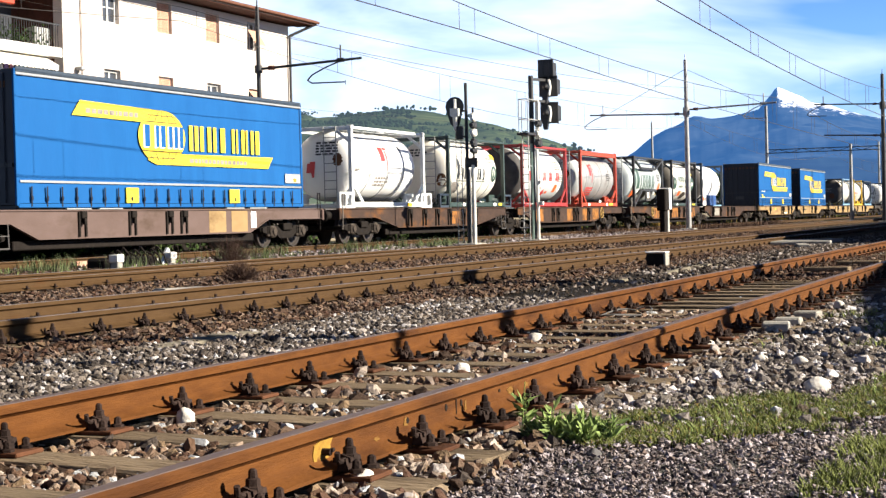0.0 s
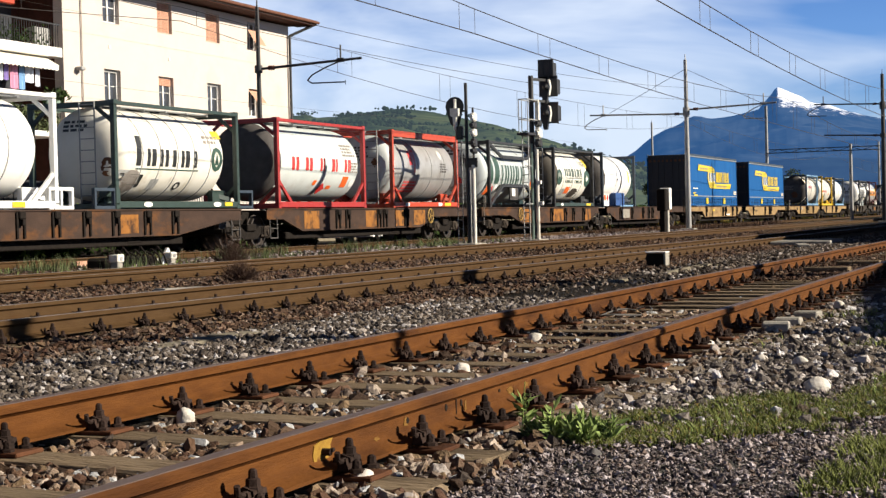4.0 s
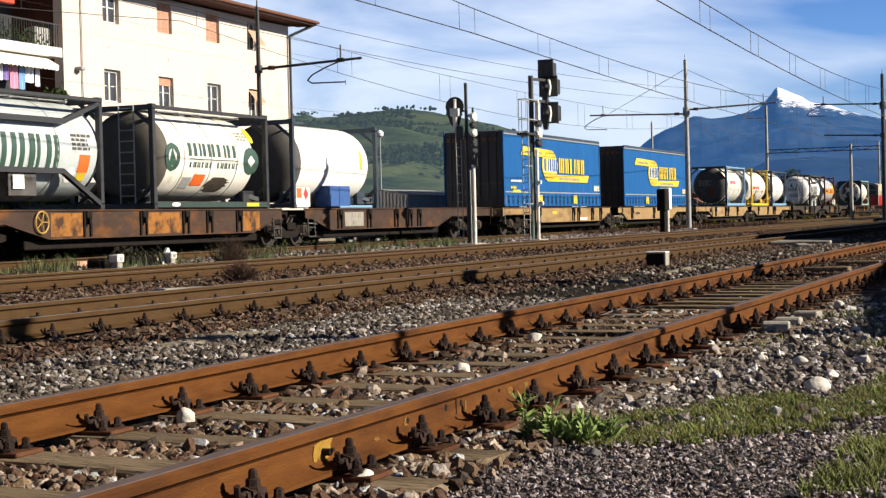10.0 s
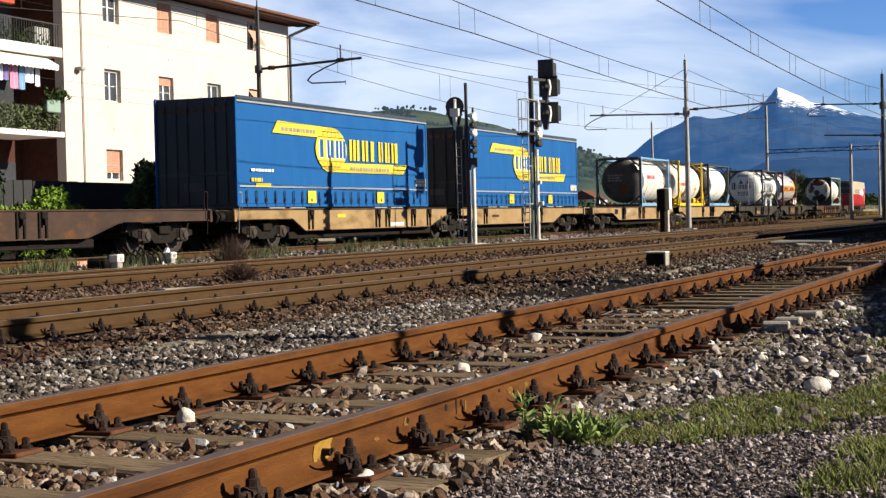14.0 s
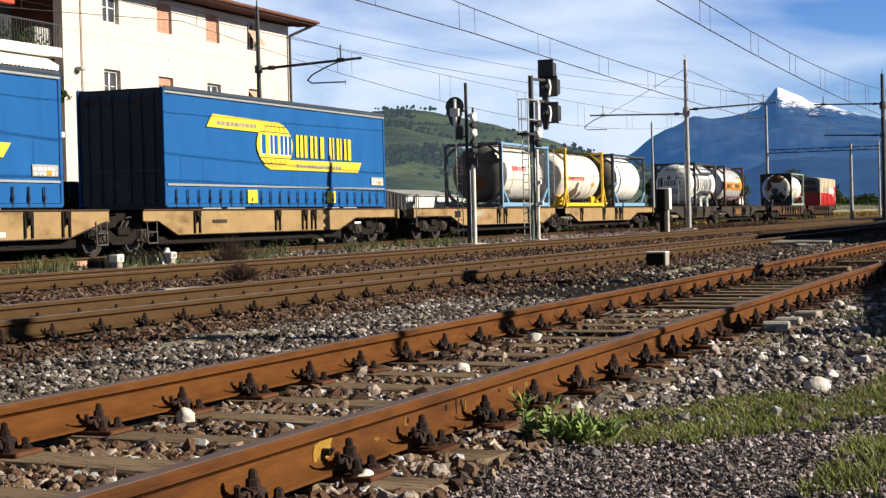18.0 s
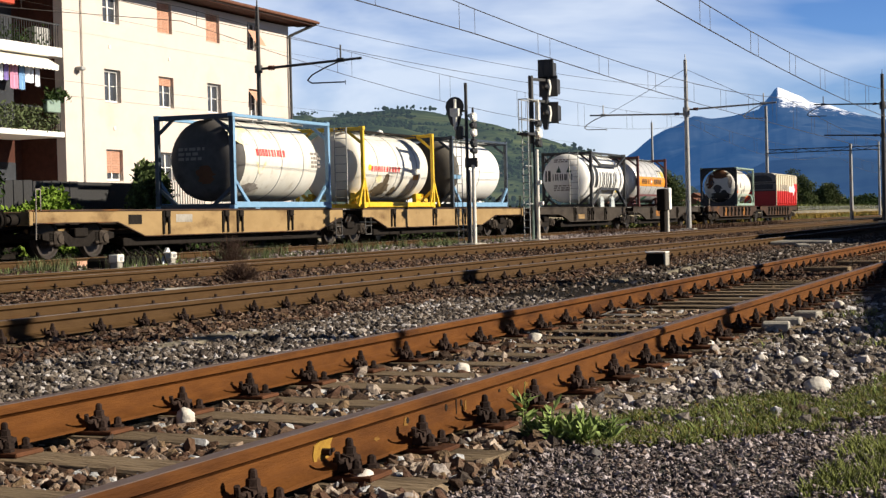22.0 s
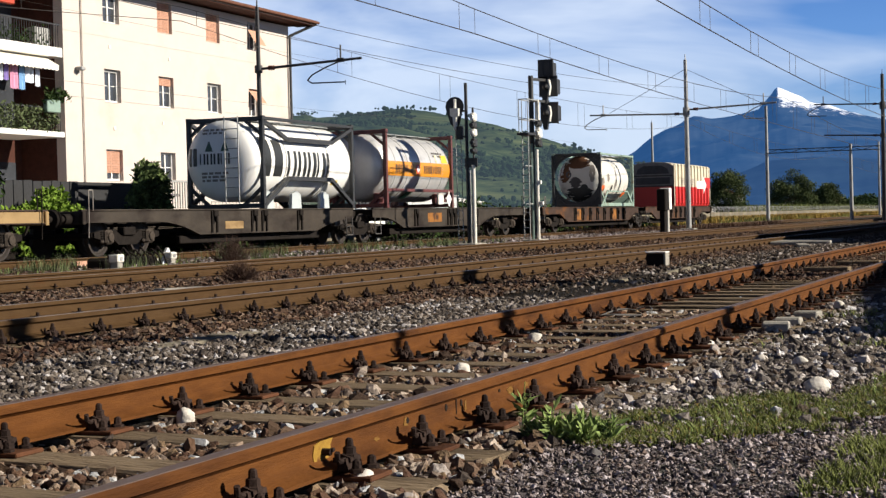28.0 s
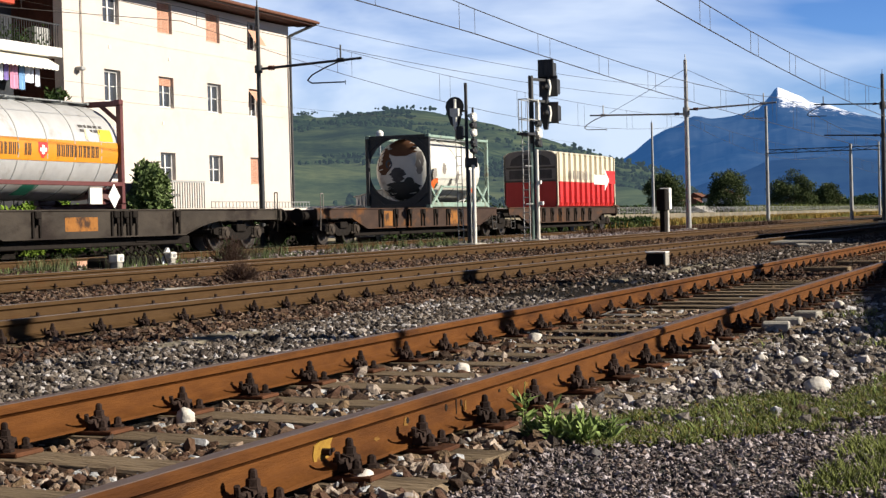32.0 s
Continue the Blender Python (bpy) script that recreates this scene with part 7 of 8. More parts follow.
    r = random.Random(4)
    while x < 47.4:
        w = r.uniform(0.22, 0.5)
        h = r.uniform(0.6, 0.95)
        vs = [(x + w * j / 6, F - 0.6 + 0.03 * math.sin(j * 2.1), 6.48 - h * q * (1 - 0.04 * (j % 2))) for q in (0, 1) for j in range(7)]
        m, label = r.choice((("cloth", "pale blue washing"), ("cloth_pink", "pink washing"), ("cloth_white", "white washing"), ("cloth_white", "white washing"), ("cloth_violet", "violet washing")))
        part("hung_laundry", Geo().add(vs, [(j, j + 7, j + 8, j + 1) for j in range(6)]), m, t, label)
        x += w + r.uniform(0.0, 0.1)
    part("planter", Geo().box(48.0, 48.8, F - 0.5, F - 0.3, 4.95, 5.4, 0.03), "palegreen", t, "green window box")
    P = np.stack([rng.uniform(47.9, 49.2, 260), F - 0.45 + rng.normal(0, 0.12, 260), 5.45 + rng.normal(0.1, 0.1, 260)], 1)
    part("pot_plant", leaves_mesh("pot_plant", rng, P, 0.1), "leaf", t, kind="stuff")
    part("planter", Geo().box(44.7, 46.3, F - 0.5, F - 0.3, 8.5, 8.68, 0.03), "redbright", t, "orange flower box")
    P = np.stack([rng.uniform(45.0, 48.6, 380), F - 0.1 + rng.normal(0, 0.12, 380), 7.35 + np.abs(rng.normal(0.2, 0.18, 380))], 1)
    part("balcony_greenery", leaves_mesh("balcony_greenery", rng, P, 0.09), "leaf", t, "dark potted greenery behind the railing", kind="stuff")
    part("heat_pump", Geo().box(47.9, 48.75, F - 0.15, F + 0.2, 7.3, 7.95, 0.03), "grey", t, "grey air-conditioning box on the balcony")
    # terrace railing and fence at the foot
    part("terrace_wall", Geo().box(54.6, 67.5, F - 1.1, F - 0.9, -0.1, 1.55, 0.02), "plaster", t, "low plastered terrace wall")
    f = part("terrace_fence", Geo().box(58.4, 67.4, F - 1.03, F - 0.99, 1.8, 1.84).box(58.4, 67.4, F - 1.03, F - 0.99, 1.58, 1.61), "steel", t, "thin metal fence")
    for j in range(31):
        part("fence_bar", Geo().box(58.4 + j * 0.3, 58.43 + j * 0.3, F - 1.02, F - 1.0, 1.55, 1.84), "steel", f)
    f = part("stair_railing", Geo().box(55.3, 57.9, F - 1.04, F - 0.98, 2.58, 2.66), "grey", t, "grey barred stair railing")
    for j in range(14):
        part("railing_bar", Geo().box(55.35 + j * 0.19, 55.40 + j * 0.19, F - 1.03, F - 0.99, 1.55, 2.58), "grey", f)


apartment_house()


# ---- plants ----
def bush(name, x, y, z, rx, ry, rz, count, leaf, material, label, category, seed, trunk=None, group=""):
    """A shrub or small tree: limbs and a ragged crown of leaves in clumps."""
    t = thing(name, (x, y, z), label, category, group)
    rng = np.random.default_rng(seed)
    g = Geo()
    base = trunk or 0.0
    r0 = 0.05 + 0.03 * rz
    g.tube((0, 0, -0.1), (0.05, 0, base + rz * 0.5), r0, r0 * 0.6, 8)
    tips = []
    for k in range(9):
        a, e = rng.uniform(0, math.tau), rng.uniform(0.3, 1.3)
        p = Vector((0.03, 0, base + rz * rng.uniform(0.15, 0.6)))
        q = Vector((math.cos(a) * rx * 0.65 * math.cos(e), math.sin(a) * ry * 0.65 * math.cos(e), base + rz * (0.7 + 0.6 * math.sin(e))))
        g.tube(p, q, r0 * 0.45, r0 * 0.12, 6)
        tips.append(q)
    part("trunk", g, "bark", t, "forked brown stem with limbs")
    cl = 34
    a, u = rng.uniform(0, math.tau, cl), rng.uniform(-0.75, 1, cl)
    rad = np.sqrt(1 - u ** 2) * rng.uniform(0.45, 1.0, cl)
    C = np.stack([rx * rad * np.cos(a), ry * rad * np.sin(a), base + rz * (1 + u * rng.uniform(0.75, 1.08, cl))], 1)
    idx = rng.integers(0, cl, count)
    d = rng.normal(size=(count, 3))
    d /= np.linalg.norm(d, axis=1)[:, None]
    P = C[idx] + d * rng.uniform(0.2, 1, (count, 1)) ** 0.5 * np.array([rx, ry, rz]) * 0.34
    P[:, 2] = np.maximum(P[:, 2], 0.03)
    part("crown", leaves_mesh("crown", rng, P, leaf), material, t, "ragged crown of small leaves")
    return t


bush("garden_bush", 42.5, 26.1, 0.0, 0.85, 0.55, 1.28, 6500, 0.12, "leaf_mid", "sunlit green leafy shrub beside the train's track", "bush", 21, 0.1)
bush("hedge", 37.0, 26.0, 0.0, 1.55, 0.45, 0.84, 9000, 0.11, "leaf_bright", "bright yellow-green rounded hedge", "bush", 22, 0.0)
bush("garden_bush", 35.8, 27.6, 0.0, 0.75, 0.8, 1.6, 3200, 0.12, "leaf", "dark green shrub with yellowish tips", "bush", 23, 0.3)
bush("yard_tree", 186.0, 45.2, 0.0, 2.0, 2.4, 2.3, 11000, 0.15, "leaf_tree", "dark rounded tree behind the boundary wall", "tree", 31, 0.6, "trees behind the wall")
bush("yard_tree", 222.0, 45.0, 0.0, 2.6, 3.1, 2.9, 13000, 0.17, "leaf_tree", "dark rounded tree behind the boundary wall", "tree", 32, 0.4, "trees behind the wall")
bush("yard_tree", 274.0, 45.0, 0.0, 3.2, 3.9, 3.2, 13000, 0.19, "leaf_tree", "broad pale-topped green tree behind the boundary wall", "tree", 33, 0.4, "trees behind the wall")
bush("yard_tree", 330.0, 47.0, 0.0, 4.0, 4.0, 2.8, 8000, 0.26, "leaf_tree", "dark low tree behind the boundary wall", "tree", 34, 0.0, "trees behind the wall")
bush("yard_tree", 390.0, 47.0, 0.0, 9, 6.0, 1.9, 5000, 0.4, "leaf", "long dark tree clump behind the boundary wall", "tree", 35, 0.0, "trees behind the wall")

garden_fence = thing("garden_fence", (0, 0, 0), "dark boarded garden fence behind the shrubs", "fence")
for i in range(14):
    part("fence_panel", Geo().box(33.8 + i * 0.44, 34.2 + i * 0.44, 26.9, 26.96, 0.0, 2.2 + 0.01 * (i % 3), 0.01), "dark", garden_fence)
part("garden_wall", Geo().box(40.0, 44.6, 27.0, 27.15, -0.1, 2.2, 0.02), "dark", garden_fence, "dark boarded wall behind the shrubs")


# hedge added as dark backing for the shaded gap under the wagons
def backing_hedge(x0, x1, h, seed, label):
    t = thing("backing_hedge", (0, 0, 0), label, "hedge", "hedges behind the train's track")
    part("core", Geo().box(x0, x1, 25.9, 26.7, -0.1, h * 0.8, 0.1), "under", t, "solid near-black filling of the hedge")
    rng = np.random.default_rng(seed)
    n = int((x1 - x0) * 205)
    P = np.stack([rng.uniform(x0, x1, n), 26.0 + rng.normal(0, 0.22, n), rng.uniform(0, h, n)], 1)
    part("foliage", leaves_mesh("foliage", rng, P, 0.12), "leaf", t, "small dark leaves", kind="stuff")


backing_hedge(18.0, 53.2, 1.05, 61, "low dense hedge added behind the train's track to darken under the wagons")
backing_hedge(58.6, 103.0, 0.70, 62, "low ragged scrub hedge beside the storage hut, added to darken under the wagons")


def hedgerow():
    """Ragged scrub behind the boundary wall, low against the mountain."""
    rng = np.random.default_rng(77)
    n = 26000
    x = rng.uniform(150, 460, n)
    top = np.array([2.1 + 1.5 * noise.fractal(Vector((q * 0.06, 3.0, 1.0)), 1.0, 2.0, 4) for q in x])
    P = np.stack([x, 58 + x * 0.05 + rng.normal(0, 1.2, n), np.maximum(0.05, top * rng.uniform(0, 1, n) ** 0.7)], 1)
    ob = part("scrub", leaves_mesh("scrub", rng, P, 0.42), "leaf", kind="stuff")
    tagged(ob, "ragged dark green scrub behind the boundary wall", "bushes")


hedgerow()


# ---- boundary wall, sheds, dry grass ----
def boundary():
    t = thing("boundary_wall", (0, 0, 0), "low weathered concrete boundary wall with wire fence", "wall", kind="structure")
    for i in range(130):
        x = 72 + i * 2.52
        part("wall_panel", Geo().box(x, x + 2.49, 36.0, 36.18, -0.1, 0.95 + 0.015 * ((i * 7) % 3), 0.015), "wallconcrete", t)
        part("fence_post", Geo().box(x, x + 0.06, 36.05, 36.11, 0.95, 1.55), "mastgrey", t)
    g = Geo()
    for z in (1.09, 1.21, 1.33, 1.45, 1.54):
        g.tube((72, 36.08, z), (399, 36.08, z), 0.016, n=4)
    part("fence_wires", g, "mastgrey", t, "grey fence wires", kind="stuff")


boundary()


def shed(name, x, y, w, d, h, wall, roofm, label, ridge=0.5):
    t = thing(name, (x, y, 0), label, "building")
    part("wall", Geo().box(0, w, 0, d, -0.1, h), wall, t)
    part("roof", Geo().prism([(-0.3, h), (d + 0.3, h), (d + 0.3, h + 0.1), (d / 2, h + ridge), (-0.3, h + 0.1)], -0.3, w + 0.3), roofm, t)
    for i in range(int(w / 2.4)):
        part("window", Geo().box(0.8 + i * 2.4, 1.9 + i * 2.4, -0.03, 0.02, h * 0.4, h * 0.75), "glassdark", t)


def storage_hut(x, y, l, d, h, ridge):
    """A sheet-metal hut: a ribbed gable end towards -x, a smooth long side towards the track."""
    t = thing("storage_hut", (x, y, 0), "low sheet-metal storage hut with a ribbed gable end", "hut")
    part("wall", Geo().prism([(0, -0.1), (d, -0.1), (d, h), (d / 2, h + ridge - 0.05), (0, h)], 0, l), "hutgrey", t, "pale painted sheet-metal wall")
    for y0 in (-0.08, d + 0.08):
        part("roof", Geo().add([(-0.1, y0, h - 0.01), (l + 0.1, y0, h - 0.01), (l + 0.1, d / 2, h + ridge), (-0.1, d / 2, h + ridge), (-0.1, y0, h - 0.05), (l + 0.1, y0, h - 0.05), (l + 0.1, d / 2, h + ridge - 0.04), (-0.1, d / 2, h + ridge - 0.04)],
                               [(0, 1, 2, 3), (7, 6, 5, 4), (0, 4, 5, 1), (1, 5, 6, 2), (2, 6, 7, 3), (3, 7, 4, 0)]), "grey", t, "dull sheet-metal roof")
    for k in range(15):
        q = 0.09 + (d - 0.18) * k / 14
        part("rib", Geo().prism([(q - 0.045, 0.0), (q + 0.045, 0.0), (q + 0.045, h + ridge * (1 - abs(q - d / 2) / (d / 2)) - 0.1), (q - 0.045, h + ridge * (1 - abs(q - d / 2) / (d / 2)) - 0.1)], -0.07, -0.001), "hutgrey", t)
    for k in range(6):
        part("wall_seam", Geo().box(0.5 + k * (l - 1.0) / 5, 0.53 + k * (l - 1.0) / 5, -0.012, -0.001, 0, h - 0.05), "hutgrey", t)


storage_hut(64.8, 27.0, 5.9, 2.45, 1.97, 0.27)


def parked_car(x, y):
    """A small white hatchback that stands along the fence."""
    t = thing("parked_car", (x, y, 0), "small white hatchback parked behind the train's track", "car")
    part("body", Geo().prism([(0.0, 0.28), (4.0, 0.28), (4.05, 0.55), (3.95, 0.86), (2.95, 0.95), (0.15, 0.98), (0.0, 0.75)], 0.0, 1.65, "y"), "white", t, "white painted body")
    part("cabin", Geo().prism([(0.12, 0.97), (3.0, 0.94), (2.35, 1.38), (1.95, 1.45), (0.75, 1.46), (0.35, 1.38)], 0.08, 1.57, "y"), "white", t)
    for w in ([(0.45, 1.0), (1.25, 1.0), (1.25, 1.36), (0.62, 1.36)], [(1.32, 1.0), (2.78, 1.0), (2.28, 1.34), (1.32, 1.36)]):
        for side in (0.07, 1.575):
            part("window", Geo().prism(w, side, side + 0.006, "y"), "glassdark", t)
    for wx in (0.75, 3.25):
        for wy in (0.0, 1.47):
            wheel = part("wheel", Geo().tube((wx, wy, 0.26), (wx, wy + 0.18, 0.26), 0.30, n=16), "rubber", t)
            part("rim", Geo().tube((wx, wy - 0.005, 0.26), (wx, wy + 0.185, 0.26), 0.18, n=12), "steel", wheel)
    part("headlight", Geo().box(3.9, 4.0, 0.1, 0.4, 0.62, 0.78, 0.03), "steel", t)
    part("headlight", Geo().box(3.9, 4.0, 1.25, 1.55, 0.62, 0.78, 0.03), "steel", t)


parked_car(53.7, 25.0)
shed("low_shed", 196, 78, 18.0, 9.0, 3.2, "concrete", "white", "long pale grey shed with a light roof", 0.9)


def far_house(x, y, w, d, h, wall="plaster", roof="rooftile"):
    t = thing("far_house", (x, y, -1), "small pale house with a " + ("brown" if roof == "rooftile" else "grey") + " roof behind the yard", "house", "houses at the foot of the hill")
    part("wall", Geo().box(0, w, 0, d, 0, h), wall, t)
    part("roof", Geo().prism([(-0.4, h), (d + 0.4, h), (d / 2, h + d * 0.28)], -0.4, w + 0.4), roof, t)
    for k in range(3):
        part("window", Geo().box(w * (0.15 + 0.28 * k), w * (0.15 + 0.28 * k) + 1.0, -0.04, 0.01, h * 0.5, h * 0.75), "glassdark", t)


HR = random.Random(9)
for i in range(16):
    a, d = radians(HR.uniform(7.5, 17.5)), HR.uniform(420, 620)
    far_house(d * math.cos(a), d * math.sin(a), HR.uniform(8, 14), HR.uniform(7, 10), HR.uniform(4, 7), HR.choice(["plaster", "white", "tankcream"]))

for x, y, w in ((232.0, 50.0, 11.0), (246.0, 52.0, 9.0), (300.0, 56.0, 12.0), (174.0, 52.0, 8.0)):
    far_house(x, y, w, 4.0, 1.9, "wallconcrete", "concrete")

lamp = thing("street_lamp", (129.2, 60.5, 0), "tall street lamp with a round white head", "street lamp")
part("pole", Geo().tube((0, -4.2, 0), (0, -4.2, 8.1), 0.09, 0.06, 8), "steel", lamp)
part("head", Geo().lathe([(8.1, 0.1), (8.25, 0.3), (8.5, 0.34), (8.7, 0.2), (8.75, 0.03)], 14, "z", (0, -4.2, 0)), "white", lamp)


def plants():
    rng = np.random.default_rng(14)

    def roots(n, x0, x1, y0, y1, z=-0.05, keep=None):
        P = np.stack([rng.uniform(x0, x1, n), rng.uniform(y0, y1, n), np.full(n, z)], 1)
        return P if keep is None else P[keep(P)]

    def patchy(s, cut, seed):
        return lambda P: np.array([noise.fractal(Vector((p[0] * s, p[1] * s, seed)), 1.0, 2.0, 3) > cut for p in P])

    def strip(name, P, h, w, material, label, lean=0.35):
        ob = part(name, blades_mesh(name, rng, P, h, w, lean), material, kind="stuff")
        tagged(ob, label, "grass")

    strip("dry_grass", roots(30000, 85, 330, 25.5, 35.5, keep=patchy(0.12, -0.35, 1)), 0.6, 0.036, "dry", "tall yellow dry grass before the boundary wall")
    strip("green_grass", roots(24000, 95, 330, 24.5, 36, keep=patchy(0.10, 0.05, 2)), 0.5, 0.035, "grass", "green grass among the dry stalks")
    strip("green_grass", roots(16000, 215, 330, 37.2, 43, keep=patchy(0.08, -0.25, 5)), 1.7, 0.07, "grass", "tall green grass behind the boundary wall")
    strip("track_weeds", roots(15000, 26, 75, 17.6, 20.8, keep=patchy(0.55, 0.2, 4)), 0.14, 0.010, "weed_dull", "thin green weeds along the train's track", 0.5)
    strip("track_weeds", roots(12000, 27, 52, 18.0, 20.6, keep=patchy(0.7, 0.24, 6)), 0.34, 0.008, "weed_dull", "taller weeds along the train's track", 0.5)
    strip("track_weeds", roots(2600, 22, 34, 15.6, 20.5, keep=patchy(0.8, 0.12, 8)), 0.13, 0.012, "weed", "low green weeds beside the switch gear", 0.6)
    strip("dry_weeds", roots(6000, 66, 112, 18.4, 20.7, keep=patchy(0.6, 0.05, 13)), 0.36, 0.012, "twig", "brown dead stalks beside the far track", 0.5)
    strip("dry_weeds", roots(5000, 34, 110, 17.4, 20.6, keep=patchy(0.5, 0.1, 9)), 0.26, 0.010, "twig", "dry brown stalks along the train's track", 0.5)
    # grass at the gravel's edge, between two lines in the plan
    def edge(P):
        hi = np.interp(P[:, 0], [5.4, 6.1, 6.6, 6.95, 7.3, 7.6, 8.0, 8.5, 9.6], [1.60, 1.86, 1.80, 1.68, 1.54, 1.26, 1.02, 0.88, 0.76])
        lo = np.interp(P[:, 0], [5.0, 5.55, 5.9, 7.0, 9.6], [0.8, 0.92, 0.85, 0.6, 0.4])
        lo = np.maximum(lo, 1.58 - 0.9 * (P[:, 0] - 5.62))
        d = np.array([noise.fractal(Vector((p[0] * 2.2, p[1] * 2.2, 3.0)), 1.0, 2.0, 3) for p in P])
        return (P[:, 1] < hi + 0.12 * d) & (P[:, 1] > lo + 0.15 * d) & (d > -0.28)
    P = roots(120000, 5.0, 9.6, 0.3, 1.95, -0.040)
    strip("grass_tuft", P[edge(P)], 0.044, 0.0025, "grass", "short grass growing over the gravel", 0.9)
    P = roots(20000, 5.0, 9.6, 0.3, 1.95, -0.045)
    strip("grass_tuft", P[edge(P)], 0.044, 0.0024, "dry", "yellowish short grass over the gravel", 0.9)
    P = roots(3000, 5.0, 9.6, 0.3, 1.95, -0.045)
    strip("grass_tuft", P[edge(P)], 0.07, 0.003, "weed", "taller green blades in the short grass", 0.6)
    strip("grass_tuft", roots(9000, 4.6, 6.4, 0.25, 0.8, -0.045, keep=patchy(1.4, -0.1, 11)), 0.06, 0.003, "grass", "short grass growing over the gravel", 0.8)
    strip("grass_tuft", roots(5000, 9.5, 15, 0.9, 1.9, -0.045, keep=patchy(1.1, 0.2, 12)), 0.08, 0.005, "grass", "sparse grass on the shoulder", 0.7)


plants()


def broad_weed(x, y, h, n, seed, label):
    """A clump of upright stems with long broad leaves."""
    t = thing("weed_clump", (x, y, -0.045), label, "weed", "weeds beside the siding")
    rng = np.random.default_rng(seed)
    g = Geo()
    P, m = [], []
    for k in range(n):
        a, l = rng.uniform(0, math.tau), rng.uniform(0.0, 0.35)
        top = Vector((math.cos(a) * l * h, math.sin(a) * l * h, h * rng.uniform(0.6, 1.05)))
        b = Vector((rng.normal(0, 0.05), rng.normal(0, 0.05), 0))
        g.tube(b, b + top, 0.0035, 0.0015, 5)
        for j in range(17):
            P.append(b + top * rng.uniform(0.15, 1.0))
    part("stem", g, "weed", t, kind="stuff")
    part("foliage", leaves_mesh("foliage", rng, np.array([tuple(p) for p in P]), 0.0195, (1, 1, 0.5), 3.2, 0.7), "weed", t, "long pale green leaves")


broad_weed(5.88, 1.89, 0.11, 13, 42, "leafy green weed clump at the rail's foot")
broad_weed(5.90, 1.97, 0.24, 3, 43, "tall thin green weed at the rail's foot")
broad_weed(5.84, 1.80, 0.09, 12, 44, "low green weed clump with pale leaves")
broad_weed(5.92, 1.70, 0.085, 12, 45, "low green weed clump in the gravel")
broad_weed(5.99, 1.80, 0.10, 12, 46, "low green weed clump in the gravel")


def dry_shrub(x, y, h, r, seed, label):
    t = thing("dry_shrub", (x, y, -0.03), label, "shrub")
    rng = np.random.default_rng(seed)
    g = Geo()
    for k in range(260):
        a, e = rng.uniform(0, math.tau), rng.uniform(0.35, 1.5)
        l = rng.uniform(0.5, 1.0)
        p = Vector((rng.normal(0, r * 0.12), rng.normal(0, r * 0.12), 0))
        q = p + Vector((math.cos(a) * math.cos(e) * r * l, math.sin(a) * math.cos(e) * r * l, math.sin(e) * h * l))
        g.tube(p, q, 0.006, 0.002, 4, False)
        for j in range(2):
            s = p.lerp(q, rng.uniform(0.4, 0.9))
            g.tube(s, s + Vector((rng.normal(0, 0.09), rng.normal(0, 0.09), rng.uniform(0.02, 0.14))), 0.003, 0.001, 3, False)
    part("twig_tangle", g, "twig", t, "bare tangled brown twigs", kind="stuff")


dry_shrub(21.5, 11.7, 0.36, 0.40, 51, "dry dark brown leafless shrub between two tracks")
dry_shrub(30.5, 16.8, 0.7, 0.7, 52, "dry greyish brown stalks beside the signal cables")


# ---- masts, wires and signals ----
def mast(x, y, top, arms=(), label="grey steel catenary mast with bracket arms", r=0.13, material="mastgrey", at=0.86, reach=1.0):
    """arms: (end y, height, with registration arm)."""
    t = thing("catenary_mast", (x, y, 0), label, "catenary mast", "catenary masts")
    part("footing", Geo().box(-0.35, 0.35, -0.35, 0.35, -0.1, 0.14, 0.03), "concrete", t)
    part("pole", Geo().tube((0, 0, 0.1), (0, 0, top * 0.55), r, r * 0.86, 14).tube((0, 0, top * 0.55), (0, 0, top), r * 0.80, r * 0.62, 14), material, t, "tapered tubular pole")
    part("pole_cap", Geo().tube((0, 0, top), (0, 0, top + 0.28), 0.03, 0.02, 6), material, t)
    for end, z, reg in arms:
        d = end - y
        s = 1 if d > 0 else -1
        arm = part("bracket_arm", Geo().tube((0, 0, z), (0, d, z + 0.15), 0.045, 0.04, 8), material, t, "horizontal tubular bracket arm")
        part("clamp", Geo().lathe([(z - 0.12, r + 0.03), (z + 0.12, r + 0.03)], 12, "z"), material, arm)
        part("insulator", Geo().lathe([(s * k * 0.04 + s * 0.35, 0.09 if k % 2 else 0.05) for k in range(7)], 10, "y", (0, 0, z + 0.02)), "brownwall", arm)
        if reg:
            yy = d * at
            part("support", Geo().tube((0, yy, z + 0.13), (0, yy, z + 0.62), 0.03, n=6).tube((0, yy - 0.12, z + 0.13), (0, yy + 0.12, z + 0.13), 0.07, n=8), material, arm)
            pts = [(0, yy, z + 0.1), (0, yy + 0.45 * reach, z - 0.08), (0, yy + 0.85 * reach, z - 0.30), (0, yy + 0.98 * reach, z - 0.46), (0, yy + 0.85 * reach, z - 0.56), (0, yy - 0.15, z - 0.58)]
            part("registration_arm", Geo().path(pts, 0.025, 6), material, arm, "hooked registration arm")
            part("dropper", Geo().tube((0, yy - 0.15, z - 0.66), (0, yy - 0.15, z - 0.52), 0.012, n=5), material, arm)
    return t


mast(47.6, 25.0, 7.95, [(21.3, 5.92, True)], "dark slender catenary mast beside the house with one arm", 0.10, "dark", 0.80, 1.22)
pale_mast = mast(79.0, 18.0, 8.4, [(22.9, 5.75, True), (13.6, 5.95, True)], "pale grey catenary mast with two bracket arms", 0.14)
